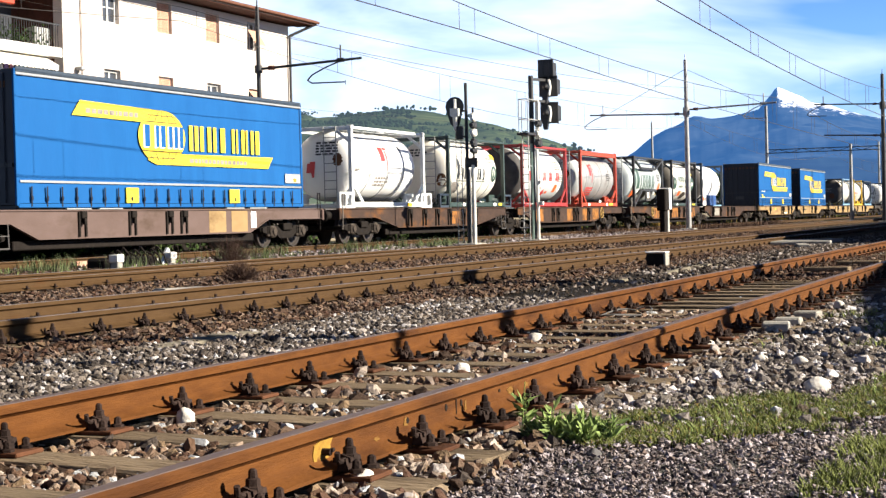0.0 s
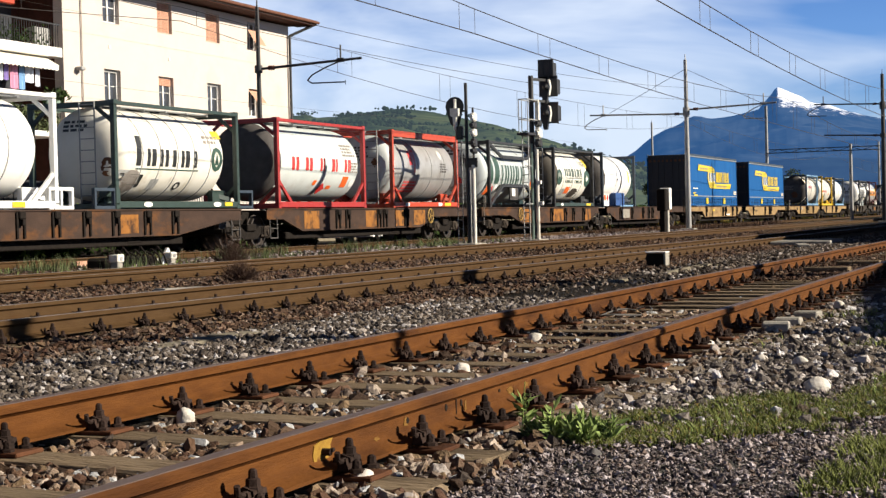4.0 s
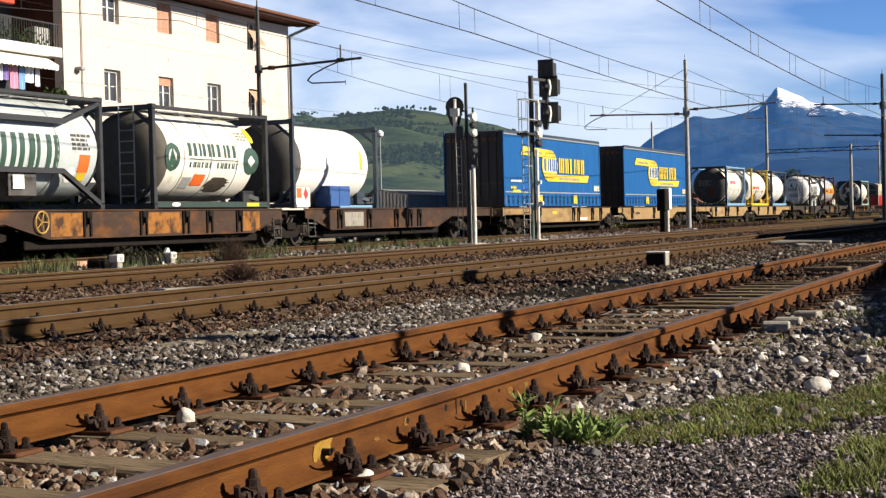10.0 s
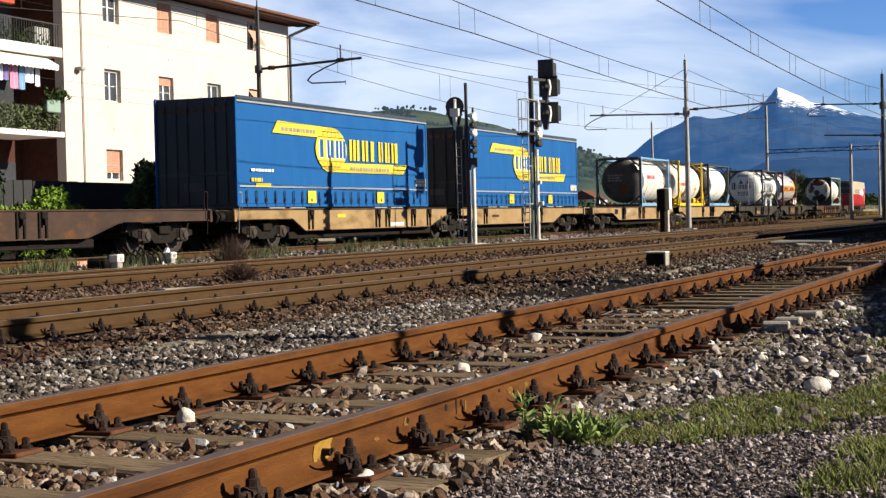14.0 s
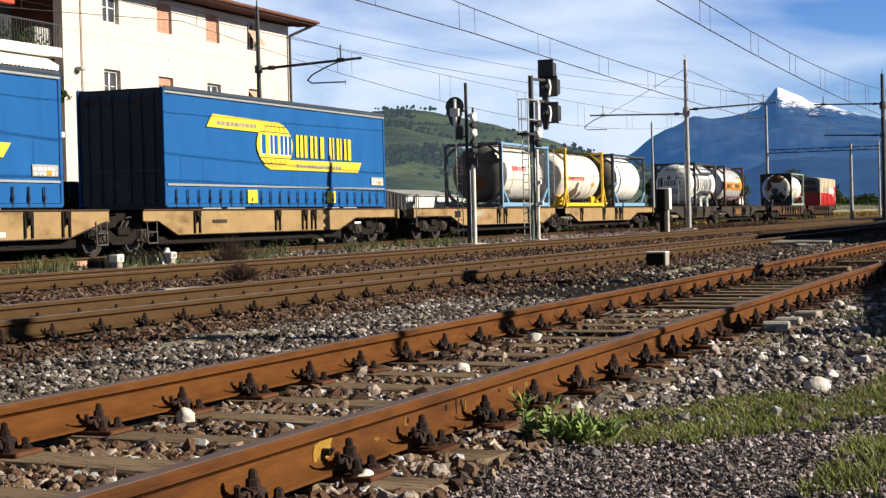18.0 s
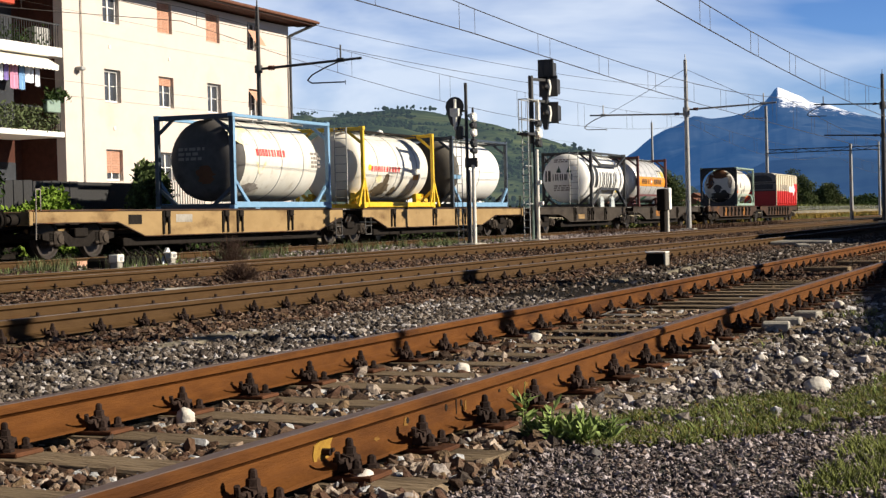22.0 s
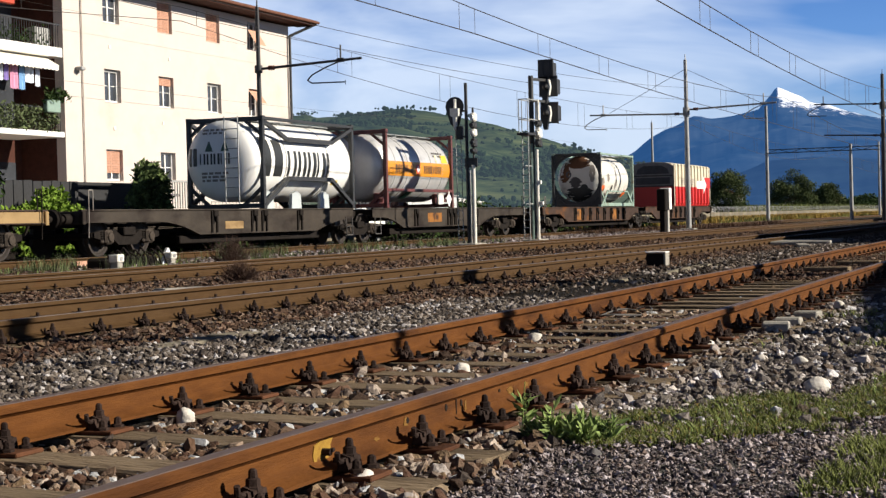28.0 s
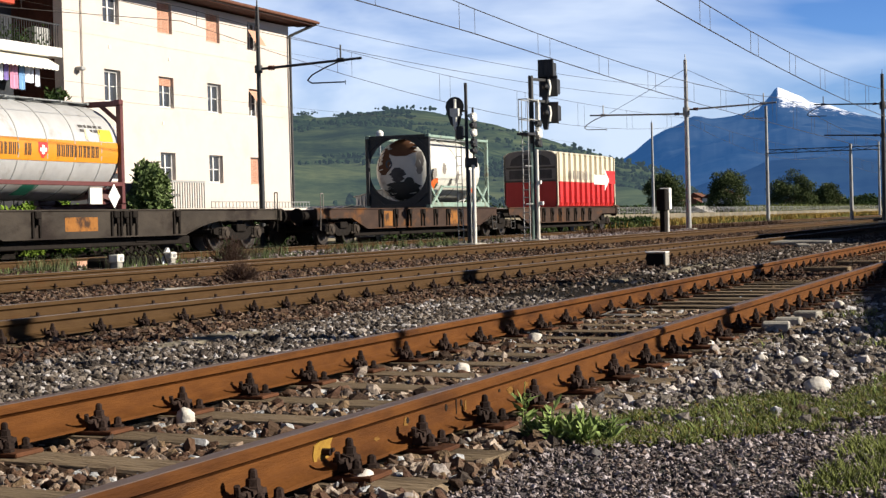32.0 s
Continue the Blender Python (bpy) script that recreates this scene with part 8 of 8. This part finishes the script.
part("stay_wire", Geo().tube((0, 0, 7.95), (0, 3.9, 5.95), 0.012, n=5), "wire", pale_mast)
part("stay_wire", Geo().tube((0, 0, 7.95), (0, -3.7, 6.1), 0.012, n=5), "wire", pale_mast)
mast(101.5, 11.1, 9.0, [(15.2, 7.2, True), (7.2, 7.0, True), (14.6, 5.3, False)], "dark catenary mast with two bracket arms", 0.16, "dark")
mast(160.0, 40.0, 10.1, [], "plain pale grey pole behind the wall", 0.16)


def portal(x, posts, z, top):
    t = thing("catenary_portal", (x, 0, 0), "grey lattice catenary portal across the far tracks", "catenary portal", "catenary masts")
    for y, h in posts:
        part("post", Geo().tube((0, y, -0.1), (0, y, h), 0.17, 0.12, 12), "mastgrey", t)
    y0, y1 = posts[0][0], posts[-1][0]
    g = Geo().bar((-0.15, y0, z), (-0.15, y1, z), 0.07).bar((0.15, y0, z + 0.3), (0.15, y1, z + 0.3), 0.07)
    n = 14
    for i in range(n):
        a, b = y0 + (y1 - y0) * i / n, y0 + (y1 - y0) * (i + 1) / n
        g.bar((0, a, z + (0.3 if i % 2 else 0)), (0, b, z + (0 if i % 2 else 0.3)), 0.04)
    part("lattice_beam", g, "dark", t, "dark lattice beam")


portal(140.0, [(25.0, 9.9), (18.0, 6.4), (11.1, 6.4)], 5.85, 9.9)
portal(205.0, [(23.0, 9.1), (18.0, 6.4), (11.1, 6.4)], 5.85, 9)


def wire_run(y, contact, messenger, x0, x1, dropper, label, r=0.014, stagger=0.0):
    """A contact wire under a messenger wire, by functions of x, with droppers."""
    t = thing("overhead_line", (0, 0, 0), label, "overhead wire", "overhead wires", "structure")
    xs = [x0 + (x1 - x0) * k / 60 for k in range(61)]
    yc = lambda x: y + stagger * math.sin(x * math.pi / 61)
    if contact:
        part("contact_wire", Geo().path([(x, yc(x), contact(x)) for x in xs], r, 5), "wire", t)
    if messenger:
        part("messenger_wire", Geo().path([(x, y, messenger(x)) for x in xs], r * 0.9, 5), "wire", t)
    if contact and messenger and dropper:
        x = x0 + 2
        while x < x1:
            part("dropper", Geo().tube((x, yc(x), contact(x)), (x, y, messenger(x)), 0.007, n=4), "wire", t)
            part("dropper", Geo().tube((x + 1.1, yc(x + 1.1), contact(x + 1.1)), (x + 1.1, y, messenger(x + 1.1)), 0.006, n=4), "wire", t)
            x += dropper


SAG = lambda lo, hi, mid, span: (lambda x: lo + (hi - lo) * (((x - mid + span / 2) % span - span / 2) / (span / 2)) ** 2)
wire_run(TRACKS[2], lambda x: 5.20 + 0.29 * min(1.0, max(0.0, (62 - x) / 24)) ** 1.3, SAG(5.88, 6.72, 54.5, 62), -8, 300, 6.2, "contact and messenger wires over the third track")
wire_run(TRACKS[1], SAG(4.93, 5.295, 64, 62), SAG(5.63, 6.447, 50, 62), -8, 300, 6.2, "contact and messenger wires over the second track")
wire_run(TRACKS[3], SAG(5.13, 6.35, 69, 62), SAG(6.26, 6.74, 68, 62), -8, 300, 9.0, "contact and messenger wires over the train", 0.009)
wire_run(33.2, None, SAG(6.05, 6.4, 55, 60), 40, 110, 0, "thin service cable before the house", 0.006)
wire_run(33.0, None, SAG(8.5, 9.0, 62, 90), 40, 72, 0, "thin service cable before the house", 0.005)
wire_run(17.9, None, lambda x: 5.82 + 0.00067 * (x - 36.5) ** 2, 0, 79, 0, "thin feeder wire to the mast beside the signals", 0.008)
wire_run(17.8, None, lambda x: 5.33 + 0.00060 * (x - 36) ** 2, 0, 79, 0, "thin feeder wire to the mast beside the signals", 0.008)


def signal_base(x, y, label, group="yard signals"):
    t = thing("railway_signal", (x, y, 0), label, "railway signal", group)
    part("footing", Geo().box(-0.5, 0.5, -0.3, 0.3, -0.1, 0.13, 0.03), "concrete", t)
    return t


def signals():
    # local y runs away from the camera; the boards face along the track
    t = signal_base(45.45, 16.9, "slim railway signal with a round black disc and white fittings")
    part("mast", Geo().tube((0, 0.09, 0.1), (0, 0.09, 4.89), 0.05, n=12), "dark", t, "dark signal mast")
    part("conduit", Geo().tube((0, -0.10, 0.1), (0, -0.10, 2.45), 0.058, n=10), "lamp_white", t, "white cable conduit")
    part("conduit", Geo().tube((0.05, 0.04, 0.1), (0.05, 0.04, 2.3), 0.03, n=8), "mastgrey", t)
    part("round_board", Geo().lathe([(-0.02, 0.285), (0.0, 0.295), (0.02, 0.285)], 32, "x", (0, 0.45, 4.2)), "dark", t, "round black backing board")
    part("skirt_board", Geo().prism([(0.70, 4.02), (0.22, 4.02), (0.30, 3.66), (0.45, 3.52), (0.60, 3.72)], -0.012, 0.012), "dark", t, "tapered black lower board")
    part("lamp_fitting", Geo().box(-0.18, -0.03, 0.36, 0.43, 4.10, 4.42, 0.02), "lamp_white", t, "white lamp fitting")
    part("lamp_fitting", Geo().prism([(0.27, 4.14), (0.53, 4.14), (0.53, 3.92), (0.45, 3.88), (0.42, 3.50), (0.37, 3.50), (0.34, 3.88), (0.27, 3.92)], -0.2, -0.03), "lamp_white", t, "white tapered lamp fitting")
    part("lamp_box", Geo().box(-0.12, 0.1, 0.2, 0.40, 3.22, 3.62, 0.03), "dark", t, "black lamp box")
    part("bracket", Geo().bar((0, 0.45, 4.02), (0, 0.05, 4.08), 0.05).bar((0, 0.45, 3.3), (0, 0.05, 3.3), 0.05), "dark", t)
    for z, m, h in ((3.86, "lamp_white", 0.26), (3.62, "dark", 0.2), (3.40, "lamp_white", 0.22), (3.10, "dark", 0.26), (2.86, "dark", 0.16)):
        part("repeater_lamp", Geo().box(-0.20, 0.05, -0.24, -0.09, z - h / 2, z + h / 2, 0.035).tube((-0.32, -0.17, z), (-0.2, -0.17, z), 0.06, n=12), m, t, "small hooded repeater lamp")
    part("repeater_post", Geo().tube((0, -0.12, 2.4), (0, -0.12, 4.15), 0.035, n=8), "dark", t)
    part("plate", Geo().box(-0.03, 0.0, -0.24, 0.16, 2.38, 2.66, 0.008), "dark", t, "blank black plate")
    part("ladder", Geo().ladder((0, 0.34, 0.1), (0, 0.36, 3.6), 0.16, 13, (0, 1, 0), 0.014), "steel", t, "narrow grey access ladder")

    t = signal_base(51.55, 16.9, "tall railway signal with three square black heads and a ladder")
    part("mast", Geo().tube((0, 0.06, 0.1), (0, 0.06, 5.55), 0.085, n=14), "dark", t, "dark signal mast")
    part("conduit", Geo().tube((-0.05, 0.06, 0.1), (-0.05, 0.06, 3.3), 0.055, n=8), "palegreen", t, "pale green cable conduit")
    part("conduit", Geo().tube((0, -0.10, 0.1), (0, -0.10, 3.1), 0.055, n=10), "lamp_white", t, "white cable conduit")
    part("mounting_arm", Geo().bar((0, 0.06, 5.44), (1.1, -0.15, 5.46), 0.09).bar((0, 0.05, 4.72), (1.1, -0.2, 4.74), 0.08), "dark", t, "dark mounting arms")
    part("head_post", Geo().tube((1.1, -0.15, 4.0), (1.1, -0.15, 6.1), 0.05, n=10), "dark", t, "dark post of the heads")
    for y, z, w, h in ((-0.15, 5.83, 0.55, 0.66), (-0.23, 5.25, 0.65, 0.70), (-0.25, 4.36, 0.63, 0.72)):
        head = part("signal_head", Geo().box(0.99, 1.05, y - w / 2, y + w / 2, z - h / 2, z + h / 2, 0.012), "dark", t, "square black signal board")
        part("rear_box", Geo().box(1.051, 1.55, y - w * 0.4, y + w * 0.4, z - h * 0.36, z + h * 0.36, 0.03), "dark", head, "black lamp housing")
    part("board_ridge", Geo().box(0.96, 0.99, -0.28, -0.24, 5.52, 6.13).box(0.96, 0.99, -0.06, -0.02, 5.52, 6.13), "dark", t)
    for z in (5.22, 4.34):
        part("lamp_hood", Geo().lathe([(-0.34, 0.03), (-0.28, 0.10), (-0.03, 0.12)], 14, "x", (1.02, -0.2, z)), "dark", t, "black lamp hood")
        part("lamp_visor", Geo().prism([(-0.27, z + 0.26), (-0.32, z + 0.24), (-0.36, z), (-0.31, z - 0.28), (-0.27, z - 0.28), (-0.31, z), (-0.27, z + 0.20)], 0.80, 0.99), "lamp_white", t, "sunlit pale visor")
        part("lamp_stem", Geo().prism([(-0.05, z - 0.3), (-0.25, z - 0.3), (-0.21, z - 0.55), (-0.09, z - 0.55)], 0.82, 0.97), "dark", t)
    g = Geo()
    for z in (4.05, 4.70):
        g.path([(-1.2, -0.2, z), (-1.2, 0.1, z), (-0.1, 0.1, z), (-0.1, -0.2, z), (-1.2, -0.2, z)], 0.018, 6)
    for x, y in ((-1.2, -0.2), (-1.2, 0.1), (-0.1, 0.1), (-0.1, -0.2), (-0.9, 0.1)):
        g.tube((x, y, 3.6), (x, y, 4.70), 0.016, n=6)
    part("cage", g, "grey", t, "grey tubular safety cage")
    part("platform", Geo().box(-1.15, 0.1, -0.2, 0.2, 3.54, 3.62, 0.01), "dark", t, "small dark platform")
    part("ladder", Geo().ladder((-0.95, -0.02, 0.1), (-0.95, -0.02, 3.56), 0.2, 14, (0, 1, 0), 0.018), "grey", t, "grey access ladder")
    for z in (1.3, 2.55):
        part("ladder_stay", Geo().bar((-0.95, 0.0, z), (0, 0.06, z), 0.03), "grey", t)
    part("upper_post", Geo().box(-0.06, 0.02, -0.22, -0.08, 3.4, 4.75, 0.02), "lamp_white", t, "pale upper post")
    for z, m, h in ((3.95, "dark", 0.22), (3.62, "lamp_white", 0.3), (3.30, "dark", 0.26)):
        part("repeater_lamp", Geo().box(-0.22, 0.05, -0.30, -0.10, z - h / 2, z + h / 2, 0.04).tube((-0.36, -0.2, z), (-0.22, -0.2, z), 0.075, n=12), m, t, "small hooded repeater lamp")
    for y, z in ((-0.16, 1.95), (-0.22, 1.25)):
        part("junction_box", Geo().box(-0.12, 0.0, y - 0.09, y + 0.05, z, z + 0.12, 0.01), "white", t)


signals()

# trackside cabinets, stakes, switch gear and loose pieces
post = thing("trackside_cabinet", (69.9, 17.0, 0), "small white cabinet on a post beside the track", "cabinet")
part("post", Geo().box(-0.38, 0.06, -0.12, 0.12, -0.1, 1.05, 0.03), "under", post, "dark post")
part("body", Geo().box(-0.55, 0.0, -0.2, 0.2, 1.0, 1.95, 0.04), "under", post, "dark cabinet side")
part("front_panel", Geo().box(0.05, 0.45, -0.24, 0.2, 1.05, 2.0, 0.03), "white", post, "white front panel")
part("pipe", Geo().tube((0.2, -0.1, -0.1), (0.2, -0.1, 1.05), 0.07, n=10), "lamp_white", post)

blk = thing("concrete_block", (25.6, 6.36, -0.04), "small track box, its shaded side coloured black and lit side pale", "track box")
# black body and pale slab colour in the box's shaded and lit sides
part("body", Geo().box(-0.13, 0.13, -0.13, 0.15, 0.05, 0.25, 0.015), "under", blk, "body coloured black as the shaded side")
part("side_slab", Geo().box(-0.12, 0.13, -0.17, -0.131, 0.05, 0.26, 0.01), "concrete", blk, "pale concrete slab added as the lit side")
part("cap", Geo().box(-0.14, 0.14, -0.175, 0.16, 0.26, 0.28, 0.008), "white", blk)
part("foot", Geo().box(-0.06, 0.12, -0.15, 0.05, -0.02, 0.05, 0.01), "concrete", blk)

for x, y, h in ((27.9, 17.95, 0.36), (30.7, 18.4, 0.34)):
    t = thing("marker_stake", (x, y, -0.05), "short white concrete marker stake in the weeds", "marker stake", "marker stakes")
    part("stake", Geo().box(-0.09, 0.09, -0.09, 0.09, 0, h * 0.55, 0.015), "concrete", t)
    part("head", Geo().box(-0.12, 0.12, -0.11, 0.11, h * 0.55, h, 0.02), "lamp_white", t, "white painted head")
    part("mark", Geo().box(-0.05, 0.05, -0.118, -0.112, h * 0.65, h * 0.88), "grey", t)

sw = thing("switch_machine", (29.4, 18.7, -0.03), "dark low switch machine with cables beside the track", "switch machine")
part("housing", Geo().box(-1.1, 0.9, -0.25, 0.25, 0.0, 0.26, 0.06), "under", sw, "low dark cast housing")
for k in range(9):
    part("cable", Geo().path([(-1.0 + 0.22 * k, -0.2, 0.24), (-0.98 + 0.22 * k, -0.3, 0.36 + 0.05 * (k % 3)), (-0.92 + 0.22 * k, -0.42, 0.28), (-0.88 + 0.22 * k, -0.5, 0.0)], 0.022, 6), "under", sw)
part("bracket", Geo().bar((1.1, -0.2, 0.0), (1.35, -0.2, 0.4), 0.06).bar((1.35, -0.2, 0.4), (1.6, -0.2, 0.0), 0.06), "white", sw, "white bent bracket")

for x, y, l, a, m, lb in ((32.1, 19.9, 1.0, 12, "lamp_white", "weathered white board lying in the weeds"), (31.4, 21.0, 1.1, 4, "shutter", "faded orange plastic strip lying in the weeds"), (33.0, 20.2, 0.7, -8, "white", "weathered white board lying in the weeds")):
    t = thing("loose_board", pose(x, y, -0.02, 0, 0, a), lb, "board", "loose boards beside the track")
    part("board", Geo().box(-l / 2, l / 2, -0.1, 0.1, 0, 0.13, 0.02), m, t)
for x, y, l, a in ((21.9, 3.15, 0.6, 84), (24.4, 3.05, 0.6, 92)):
    t = thing("loose_plank", pose(x, y, 0.0, 0, 0, a), "short weathered timber plank lying across the sleepers", "plank", "loose planks")
    part("plank", Geo().box(-l / 2, l / 2, -0.1, 0.1, 0.0, 0.085, 0.012), "sleeper", t)
for x, y, z in ((12.05, 1.98, 3), (12.82, 1.96, -4), (11.6, 1.99, 8)):
    t = thing("loose_block", pose(x, y, -0.05, 0, 0, z), "small pale concrete block beside the rail", "concrete block", "pale blocks beside the rail")
    part("block", Geo().box(-0.1, 0.1, -0.055, 0.14, 0.0, 0.1, 0.012), "concrete", t)
crossing = thing("loose_slab", pose(42.6, 6.6, -0.02, 0, 0, 2), "broad pale concrete slab lying on the ballast", "slab", "loose slabs on the ballast")
part("slab", Geo().box(-1.6, 1.6, -0.75, 0.75, 0.0, 0.11, 0.03), "concrete", crossing)
for x, y, l, a in ((38.5, 6.1, 1.6, 12), (17.7, 10.45, 0.7, -25)):
    t = thing("loose_slab", pose(x, y, -0.02, 0, 0, a), "pale flat slab lying on the ballast", "slab", "loose slabs on the ballast")
    part("slab", Geo().box(-l / 2, l / 2, -0.14, 0.14, 0.0, 0.09, 0.02), "concrete", t)

duct = thing("cable_duct", (0, 0, 0), "sunken row of weathered concrete cable duct lids", "cable duct", kind="structure")
DR = random.Random(6)
x = 6.0
while x < 30:
    l = DR.uniform(0.9, 1.05)
    yy = 5.92 - 0.02 * max(0, x - 9) + 0.08 * math.sin(x * 0.8)
    if DR.random() < (0.75 if x < 11 else 0.45):
        part("duct_lid", Geo().box(-l / 2, l / 2, -0.09, 0.09, -0.06, 0.012, 0.012), "wallconcrete", duct, at=pose(x, yy, DR.uniform(-0.025, 0.006), DR.uniform(-7, 7), DR.uniform(-2, 2), DR.uniform(-6, 6)))
    x += l + 0.03

hose = thing("cable_loop", (13.0, 3.55, 0.0), "loose loop of grey cable lying between the rails", "cable")
part("loop", Geo().path([(0.5 * math.cos(k * 0.42) + 0.02 * k, 0.16 * math.sin(k * 0.42), 0.02 + 0.015 * math.sin(k)) for k in range(17)], 0.008, 6), "endgrey", hose)


def boulder(x, y, r, seed, m="stone_white", label="smooth whitish stone lying on the ballast"):
    rng = np.random.default_rng(seed)
    bm = bmesh.new()
    bmesh.ops.create_icosphere(bm, subdivisions=3, radius=r)
    ax = rng.uniform(0.75, 1.25, 3)
    for v in bm.verts:
        d = noise.fractal(Vector(v.co) * (1.6 / r) + Vector((seed, 0, 0)), 1.0, 2.0, 3)
        v.co = Vector((v.co.x * ax[0], v.co.y * ax[1], v.co.z * 0.92)) * (1 + (0.2 if m == "stone_white" else 0.34) * d)
    me = bpy.data.meshes.new("boulder")
    bm.to_mesh(me)
    bm.free()
    me.polygons.foreach_set("use_smooth", [True] * len(me.polygons))
    ob = part("boulder", me, m, at=pose(x, y, -0.04 + r * 0.68, 0, 0, seed * 40))
    tagged(ob, label, "stone", "pale stones")


for i, (x, y, r) in enumerate(((7.75, 1.17, 0.053), (4.75, 2.16, 0.05), (6.1, 3.6, 0.055), (7.05, 2.30, 0.05), (7.62, 2.38, 0.05), (10.1, 2.2, 0.05), (9.2, 1.7, 0.04), (9.0, 1.45, 0.045), (8.4, 3.2, 0.05), (5.2, 2.24, 0.03), (5.1, 2.05, 0.028), (14.2, 1.95, 0.06), (10.6, 3.5, 0.05))):
    boulder(x, y, r, i + 1)
for i, (x, y, r) in enumerate(((5.53, 1.62, 0.030), (5.0, 2.0, 0.036), (4.5, 1.9, 0.032), (9.6, 2.05, 0.05))):
    boulder(x, y, r, i + 31, "stone_grey" if i else "endgrey", "rounded grey-brown stone lying in the gravel" if i else "dark angular stone at the grass edge")

web = TRACKS[0] - GAUGE / 2 - 0.0125
JOINT_X, JOINT_HOLES = 5.975, ((5.48, 0.098, 0.014, 0.012), (5.87, 0.100, 0.012, 0.014), (6.035, 0.100, 0.010, 0.014), (6.49, 0.100, 0.010, 0.008))
mark = part("paint_mark", Geo().prism([(4.70, 0.050), (4.79, 0.046), (4.83, 0.062), (4.82, 0.100), (4.845, 0.128), (4.76, 0.124), (4.70, 0.112), (4.69, 0.08)], web, web + 0.004, "y"), "oldyellow", label="flaking yellow paint on the rail's web")
bolt_end = part("bolt_end", Geo().tube((4.76, web - 0.03, 0.085), (4.76, web + 0.01, 0.085), 0.012, n=8).bar((4.76, web - 0.02, 0.085), (4.80, web - 0.02, 0.088), 0.012), "bolt", label="rusty bolt end")
WEB_PARTS = [mark, bolt_end]
for x, z, rx, rz in JOINT_HOLES:
    WEB_PARTS.append(part("bolt_hole", Geo().prism([(x + rx * math.cos(a * math.tau / 10), z + rz * math.sin(a * math.tau / 10)) for a in range(10)], web + 0.0005, web + 0.006, "y"), "under", label="empty fishplate bolt hole"))
WEB_PARTS.append(part("joint_gap", Geo().prism([(JOINT_X, 0.05), (JOINT_X + 0.007, 0.05), (JOINT_X + 0.007, 0.13), (JOINT_X, 0.13)], web + 0.0005, web + 0.006, "y"), "under", label="dark gap between two rails"))
for x, z, w, h in ((5.465, 0.096, 0.030, 0.024), (6.63, 0.088, 0.055, 0.022), (6.08, 0.085, 0.018, 0.032), (5.20, 0.068, 0.03, 0.012), (6.85, 0.09, 0.04, 0.014)):
    WEB_PARTS.append(part("paint_mark", Geo().prism([(x + w * (0.7 + 0.3 * math.sin(a * 2.3 + x * 9)) * math.cos(a * math.tau / 11), z + h * (0.7 + 0.3 * math.cos(a * 3.1 + x * 5)) * math.sin(a * math.tau / 11)) for a in range(11)], web + 0.001, web + 0.005, "y"), "paint_scrap", label="scraps of yellow paint on the rail's web"))
for q in WEB_PARTS:
    q.parent = TRACK_THINGS[0]
    q.matrix_basis = Matrix.Translation((0, -TRACKS[0], 0))

# poles and hut behind the camera's side, known by their shadows
for x, y, r, h in ((11.1, -6.0, 0.08, 7.6), (13.05, -6.0, 0.17, 7.2), (23.1, -8.0, 0.36, 8.3)):
    t = thing("utility_pole", (x, y, 0), "plain wooden utility pole", "utility pole", "utility poles")
    part("pole", Geo().tube((0, 0, -0.1), (0, 0, h), r, r * 0.8, 12), "bark", t)
    part("crossarm", Geo().box(-0.05, 0.05, -0.6, 0.6, h - 0.7, h - 0.58, 0.01), "bark", t)
hut = thing("yard_hut", pose(12.45, -5.50, 0, 0, 0, 7.4), "plain plastered yard hut", "hut")
part("wall", Geo().box(0, 13.0, -3.0, 0, -0.1, 3.2, 0.02), "plaster", hut)
part("roof", Geo().box(-0.1, 13.1, -3.2, 0.1, 3.2, 3.4, 0.02), "rooftile", hut)
# unseen sheds, sized so that their shadows fall on the far tracks
for x, y, l, h in ((52.0, 3.4, 40.0, 3.5), (117.0, 9.0, 70.0, 5.2)):
    t = thing("unseen_shed", (x, y, 0), "long plain unseen shed, placed to shade the far tracks", "shed", "goods sheds")
    part("wall", Geo().box(0, l, -7.0, 0, -0.1, h - 0.2, 0.02), "plaster", t)
    part("roof", Geo().box(-0.2, l + 0.2, -7.2, 0.1, h - 0.2, h, 0.02), "rooftile", t)

# unseen wedge, its slope fitted to the shadow's slanting edge
ramp = thing("shadow_ramp", (0, 0, 0), "unseen concrete ramp, shaped to cast a slanting shadow edge", "ramp")
part("ramp_body", Geo().prism([(40.0, -0.1), (51.97, -0.1), (51.97, 3.35), (43.4, 1.95), (40.0, 0.5)], -1.5, 3.4, "y"), "concrete", ramp)


# ---- movement ----
def motions():
    """The train rolls at a steady speed towards -x; its wheels turn with it."""
    end = 32.0
    for ob, (x, y, z) in MOVING:
        walk(ob, [(0.0, pose(x, y, z)), (end, pose(x - SPEED * end, y, z))])
    step, spin = 0.125, math.degrees(SPEED / 0.46)
    steps = int(end / step)
    for ob, (x, y, z) in WHEELS:
        walk(ob, [(i * step, pose(x, y, z) @ pose(0, 0, 0, 0, -spin * i * step, 0)) for i in range(steps + 1)])


motions()
